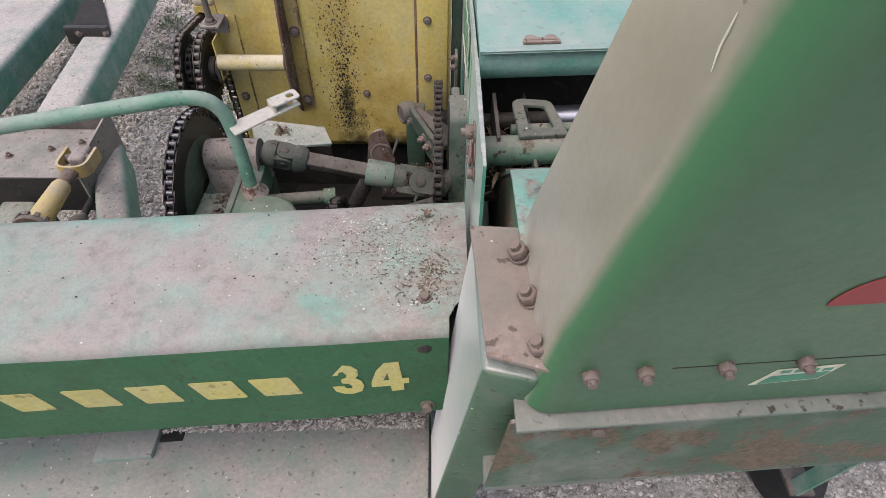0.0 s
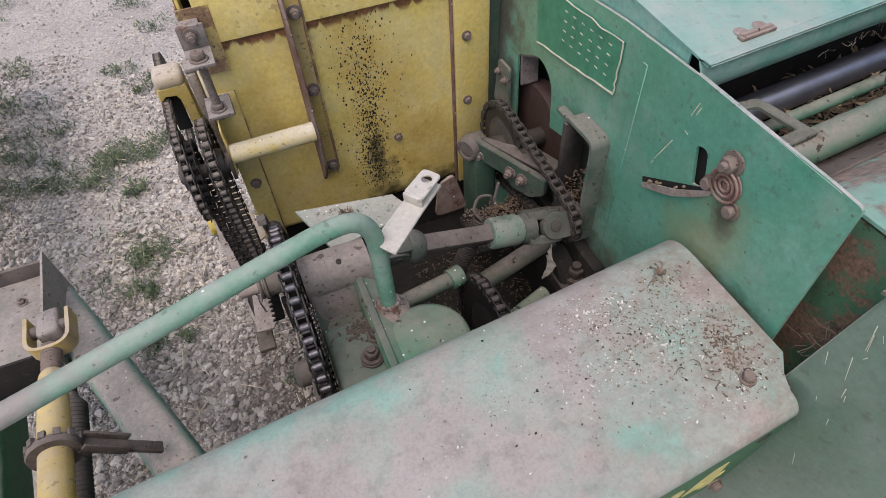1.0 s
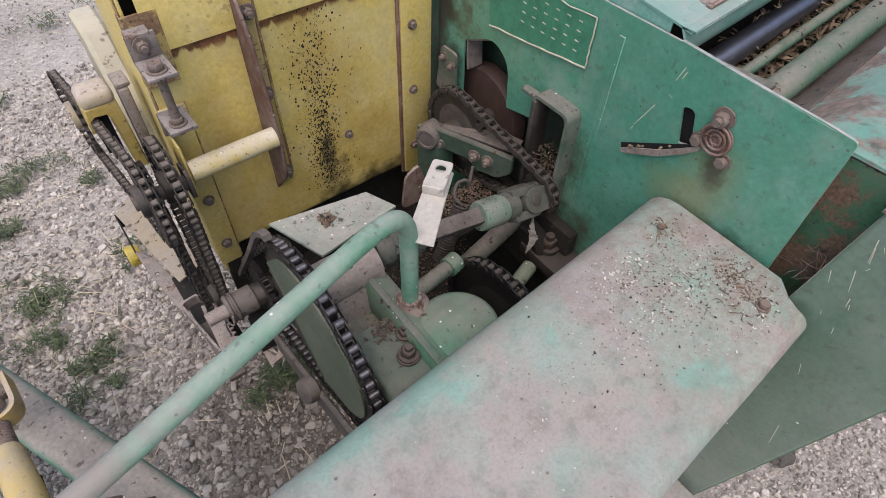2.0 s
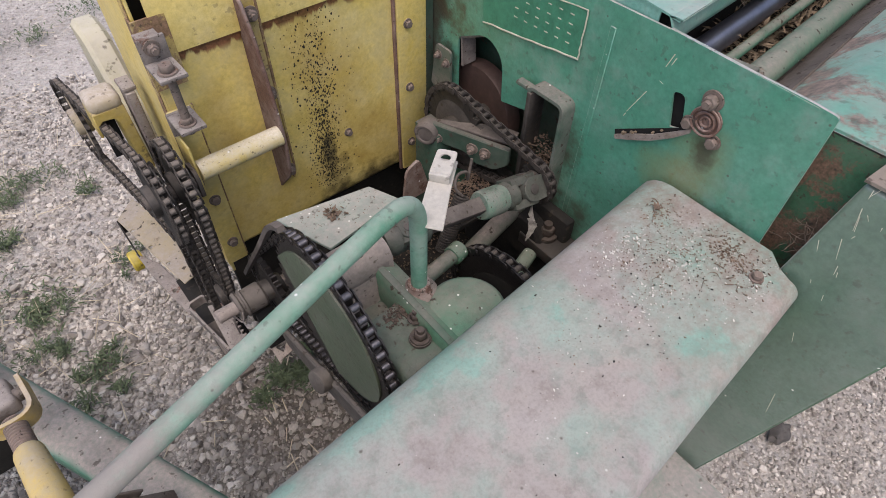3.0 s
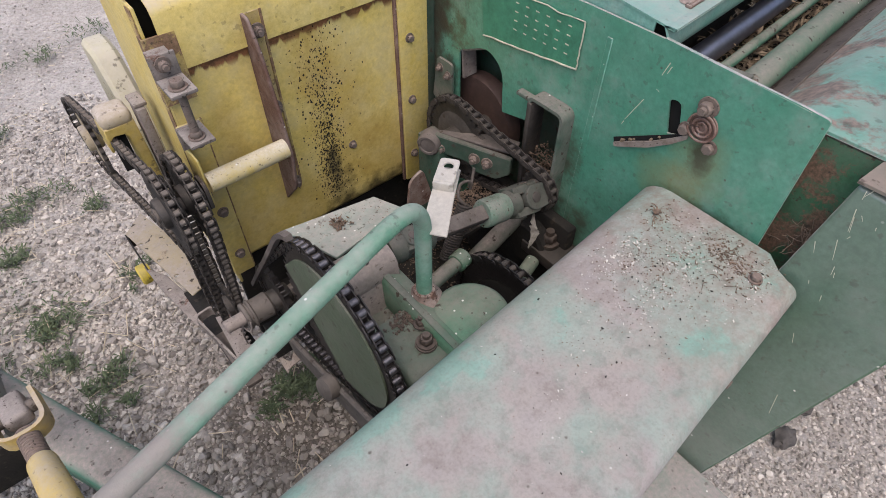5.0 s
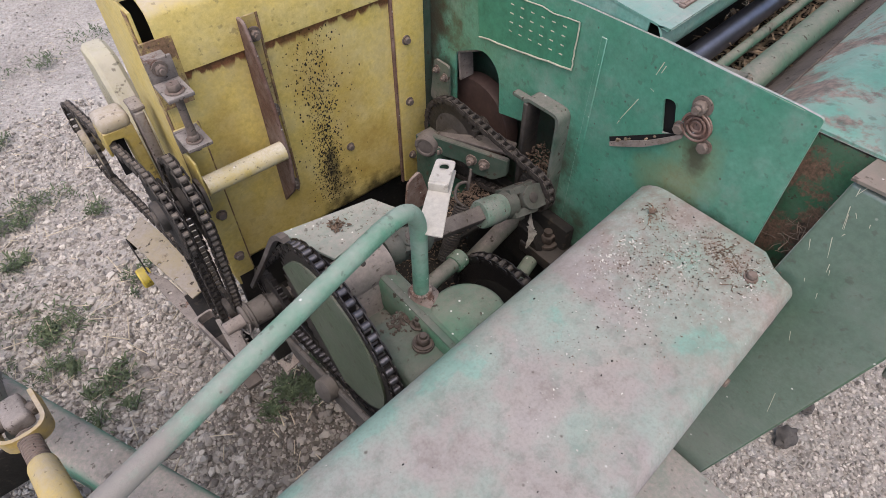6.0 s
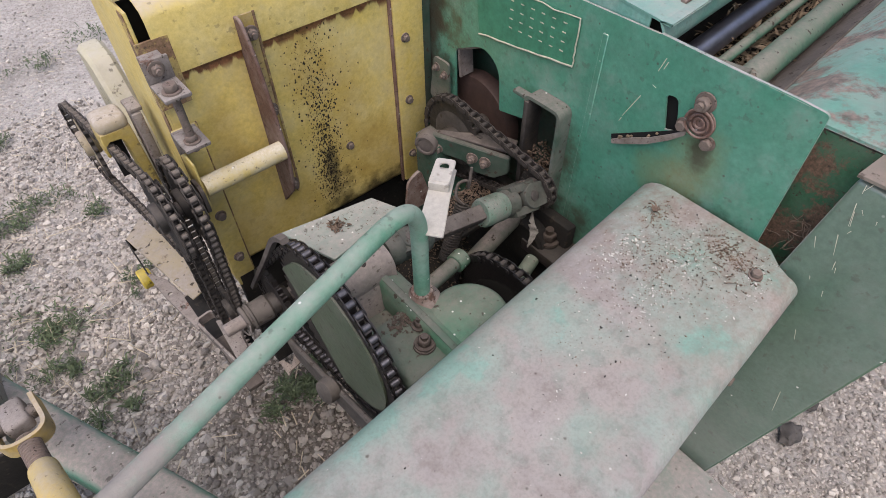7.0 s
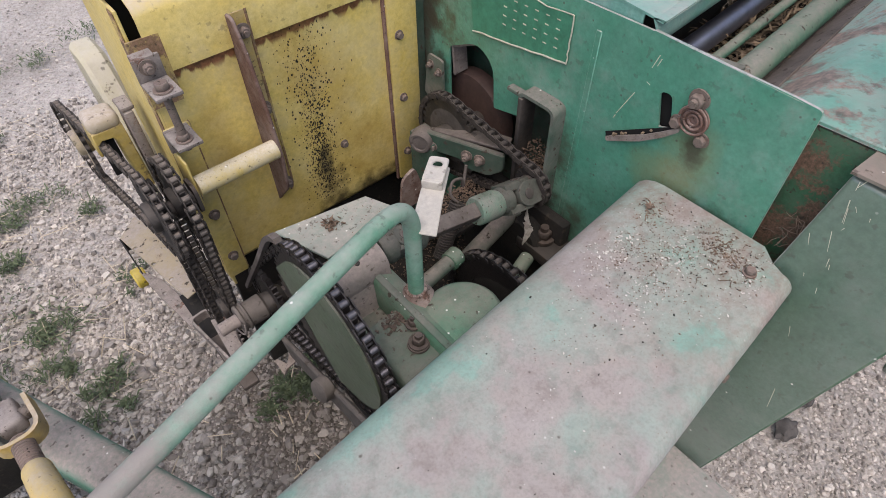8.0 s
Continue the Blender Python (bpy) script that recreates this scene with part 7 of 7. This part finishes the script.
    ring = part("ratchet_ring", lathe(r0, e, [(0, 0.027), (0, 0.037), (0.010, 0.039), (0.014, 0.037), (0.014, 0.027)], 32), mat_leverrust, j)
    teeth = []
    for k in range(12):
        a = 2 * math.pi * k / 12
        w = Matrix.Translation(r0) @ q @ Matrix.Rotation(a, 4, "Z")
        teeth.append(box(0.033, 0.040, -0.005, 0.005, -0.009, 0.004, 0.001, w))
    part("ratchet_teeth", join(*teeth), mat_leverrust, ring)
    lev, reach = frame_on(r0 + Vector((0.03, 0, -0.01)), (-0.746, 0.922, 0.433))
    part("lever", join(box(-0.010, 0.010, -0.004, 0.004, 0, reach, 0.0015, lev), box(-0.014, -0.009, -0.004, 0.016, 0, reach * 0.55, 0.0015, lev), box(0.009, 0.014, -0.004, 0.016, 0, reach * 0.55, 0.0015, lev)), mat_leverrust, j)
    sp = thing("rubber_bellows", (-0.92, 1.0, 0.375), "ribbed dark dusty rubber bellows under the screw jack", "bellows")
    part("rod", cyl((-0.926, 1.215, 0.375), (-0.921, 1.12, 0.375), 0.009), mat_grimeshade, sp)
    ribs = [(0, 0.009), (0.012, 0.013), (0.022, 0.020)] + [(0.026 + 0.0045 * i, 0.0255 if i % 2 else 0.0222) for i in range(86)] + [(0.42, 0.009)]
    part("ribbed_sleeve", lathe((-0.922, 1.14, 0.375), (-0.90, 0.70, 0.375), ribs, 28), mat_bellows, sp)


# ---- wheel parts low at the right ----
def build_low_right():
    w = thing("ground_wheel", (0.80, 0.62, 0.12), "small black rubber gauge wheel low under the chute", "wheel")
    part("tyre", lathe((0.75, 0.62, 0.14), (1, 0.62, 0.14), [(0, 0.08), (0.004, 0.12), (0.02, 0.138), (0.05, 0.138), (0.066, 0.12), (0.07, 0.08)], 40), mat_rubber, w)
    part("rim", lathe((0.755, 0.62, 0.14), (1, 0.62, 0.14), [(0, 0.01), (0, 0.079), (0.06, 0.079), (0.06, 0.01)], 32), mat_caststeel, w)
    part("bracket", ribbon(rounded([(0.59, 0.42), (0.745, 0.42), (0.70, 0.26)], [0, 0.01, 0]), 0.006, 0.03, on_xz(0.47)), mat_beamgrey, w, "bent pale steel bracket")
    part("fork", join(box(0.69, 0.74, 0.47, 0.63, 0.255, 0.265, 0.003), box(0.735, 0.745, 0.58, 0.66, 0.12, 0.265, 0.003), cyl((0.735, 0.62, 0.14), (0.83, 0.62, 0.14), 0.012)), mat_caststeel, w)


mat_hubdust = paint("pink_dust_caked_casting", (0.10, 0.11, 0.09), (0.16, 0.15, 0.13), dust=0.62, up=0.25, rust=0.12, rough=0.9, dustcol=(0.285, 0.240, 0.218), scale=1.3, grime=0.4)
mat_casttop = paint("dust_filmed_green_casting", (0.055, 0.110, 0.078), (0.095, 0.145, 0.108), dust=0.34, up=0.25, rust=0.25, rough=0.8, worn=0.6, specks=0.05, dustcol=(0.195, 0.168, 0.148), grime=0.75)
mat_strapyellow = paint("dull_rust_dotted_yellow_paint", (0.46, 0.33, 0.09), (0.44, 0.33, 0.13), dust=0.0, up=0.5, rust=0.62, rough=0.7, rustcol=(0.12, 0.055, 0.03), dustcol=(0.42, 0.36, 0.28), scale=1.6, grime=0.3)
mat_straprib = paint("dust_speckled_rust", (0.12, 0.060, 0.042), (0.20, 0.125, 0.10), dust=0.15, up=0.4, rust=0.5, rough=0.85, specks=0.35, rustcol=(0.07, 0.03, 0.018), dustcol=(0.35, 0.29, 0.265), scale=2.2, grime=0.45)
mat_capdust = paint("cream_dust_coated_cast", (0.42, 0.34, 0.16), (0.44, 0.38, 0.24), dust=0.55, up=0.4, rust=0.2, rough=0.9, dustcol=(0.45, 0.40, 0.355), grime=0.3)
mat_archyellow = paint("ochre_cast_paint", (0.43, 0.32, 0.075), (0.46, 0.37, 0.14), dust=0.0, up=0.5, rust=0.3, rough=0.7, rustcol=(0.13, 0.065, 0.035), dustcol=(0.40, 0.34, 0.27), grime=0.3)
mat_pivotrust = paint("red_brown_rusted_steel", (0.17, 0.095, 0.072), (0.27, 0.17, 0.14), dust=0.0, up=0.5, rust=0.45, rough=0.8, specks=0.12, rustcol=(0.085, 0.04, 0.028), dustcol=(0.36, 0.29, 0.26), scale=2.5, grime=0.45)
mat_uppersheet = paint("dust_topped_yellow_paint", (0.62, 0.475, 0.12), (0.64, 0.54, 0.24), dust=-0.05, up=1.1, rust=0.14, rough=0.55, worn=0.9, dustcol=(0.52, 0.45, 0.385), rustcol=(0.165, 0.062, 0.027), grime=0.2)
mat_cornerrust = paint("rust_bitten_corner_paint", (0.50, 0.37, 0.12), (0.45, 0.36, 0.18), dust=-0.1, up=0.4, rust=0.98, rough=0.85, rustcol=(0.155, 0.085, 0.06), dustcol=(0.40, 0.34, 0.29), scale=1.7, grime=0.4)
mat_channel = paint("dusty_grey_green_bracket_paint", (0.055, 0.105, 0.075), (0.10, 0.145, 0.115), dust=0.25, up=0.3, rust=0.2, rough=0.8, specks=0.08, dustcol=(0.25, 0.215, 0.195), scale=1.4, grime=0.6)
mat_fliplip = paint("brown_dusty_sheet_edge", (0.20, 0.16, 0.13), (0.32, 0.28, 0.25), dust=0.2, up=0.4, rust=0.35, rough=0.8, dustcol=(0.42, 0.365, 0.33), rustcol=(0.13, 0.07, 0.05), scale=3.0, grime=0.4)
mat_chainworn = paint("dusty_chain_roller", (0.13, 0.115, 0.10), (0.2, 0.17, 0.15), dust=0.1, up=0.4, rust=0.2, rough=0.5, metal=0.4, scale=3, dustcol=(0.27, 0.23, 0.2))
mat_rustgreen = paint("green_paint_eaten_by_rust", (0.03, 0.12, 0.06), (0.06, 0.17, 0.095), dust=0.14, up=0.5, rust=0.92, rough=0.85, rustcol=(0.135, 0.072, 0.050), dustcol=(0.135, 0.115, 0.098), scale=1.5, grime=0.75)
mat_dustpink = paint("pink_dusty_strip_paint", (0.16, 0.17, 0.135), (0.24, 0.20, 0.165), dust=0.42, up=0.4, rust=0.42, rough=0.8, specks=0.06, dustcol=(0.262, 0.205, 0.176), rustcol=(0.16, 0.095, 0.068))
mat_shelf = paint("dusty_shelf_paint", (0.20, 0.33, 0.28), (0.30, 0.38, 0.34), dust=0.3, up=0.4, rust=0.12, rough=0.8, specks=0.25, dustcol=(0.38, 0.34, 0.315))
mat_caststeel = paint("dust_caked_steel", (0.062, 0.051, 0.044), (0.12, 0.104, 0.092), dust=0.2, up=0.42, rust=0.26, rough=0.85, dustcol=(0.195, 0.164, 0.146), grime=0.7)
mat_webgreen = paint("dull_grey_green_plate", (0.085, 0.115, 0.07), (0.12, 0.145, 0.10), dust=0.10, up=0.4, rust=0.1, rough=0.65, dustcol=(0.2, 0.19, 0.165))
mat_bellows = paint("dusty_bellows_rubber", (0.03, 0.029, 0.028), (0.06, 0.055, 0.05), dust=0.1, up=0.45, rust=0.0, rough=0.8, dustcol=(0.17, 0.15, 0.135), grime=0.3)
mat_beamdust = paint("dust_coated_beam_paint", (0.14, 0.33, 0.25), (0.25, 0.36, 0.30), dust=0.62, up=0.28, rust=0.04, rough=0.85, specks=0.06, dustcol=(0.36, 0.315, 0.30), grime=0.25)
mat_leverrust = paint("dark_rusty_lever_steel", (0.085, 0.066, 0.055), (0.15, 0.125, 0.108), dust=0.1, up=0.4, rust=0.4, rough=0.85, dustcol=(0.25, 0.215, 0.19), rustcol=(0.08, 0.045, 0.03), scale=2.0, grime=0.6)
mat_rag = plain("dirty_brown_rag", (0.36, 0.335, 0.30), 0.95, 0, 0.4, 120)
mat_guard = paint("dusty_guard_paint", (0.44, 0.35, 0.14), (0.42, 0.36, 0.22), dust=0.52, up=0.35, rust=0.42, rough=0.85, rustcol=(0.10, 0.065, 0.045), dustcol=(0.345, 0.305, 0.275), grime=0.5)
mat_creamplate = paint("bleached_cream_paint", (0.52, 0.48, 0.30), (0.58, 0.55, 0.44), dust=0.35, up=0.4, rust=0.05, rough=0.7, dustcol=(0.55, 0.51, 0.45), grime=0.3)
mat_tension = paint("dark_green_dusty_casting", (0.024, 0.066, 0.042), (0.045, 0.085, 0.06), dust=0.08, up=0.7, rust=0.25, rough=0.8, dustcol=(0.15, 0.128, 0.112), grime=0.7)
mat_fork = paint("pale_dust_coated_fork", (0.045, 0.062, 0.048), (0.085, 0.098, 0.080), dust=0.12, up=0.30, rust=0.20, rough=0.9, dustcol=(0.165, 0.142, 0.128), scale=1.6, grime=0.8)
mat_sleeve = paint("patchy_green_sleeve_paint", (0.06, 0.24, 0.15), (0.12, 0.28, 0.19), dust=0.74, up=0.15, rust=0.2, rough=0.85, dustcol=(0.215, 0.196, 0.178), scale=2.4, grime=0.7)
mat_feedpipe = paint("dust_topped_pipe_paint", (0.075, 0.19, 0.125), (0.14, 0.25, 0.18), dust=-0.05, up=0.8, rust=0.40, rough=0.7, dustcol=(0.27, 0.235, 0.212), rustcol=(0.12, 0.08, 0.06), specks=0.05, grime=0.7)
mat_brightyellow = paint("bright_yellow_paint", (0.62, 0.47, 0.03), (0.6, 0.5, 0.12), dust=-0.2, up=0.3, rust=0.1, rough=0.5)
mat_cover2 = paint("brown_dusty_channel_paint", (0.12, 0.16, 0.13), (0.2, 0.22, 0.19), dust=0.45, up=0.4, rust=0.2, rough=0.8, dustcol=(0.33, 0.285, 0.26))
mat_jack = paint("worn_jack_paint", (0.62, 0.43, 0.06), (0.60, 0.47, 0.16), dust=0.26, up=0.30, rust=0.1, rough=0.65, worn=0.8, dustcol=(0.38, 0.345, 0.30), scale=1.4, grime=0.2)
mat_jackyellow = paint("clevis_yellow_paint", (0.50, 0.34, 0.06), (0.46, 0.36, 0.16), dust=0.05, up=0.4, rust=0.15, rough=0.6)

build_cover()
build_frame_beam()
build_beam_litter()
build_panel()
build_yellow()
build_feed()
build_chute()
build_drive()
build_drawbar()
build_low_right()
build_ground()
build_gravel()
build_lumps()
build_plants()
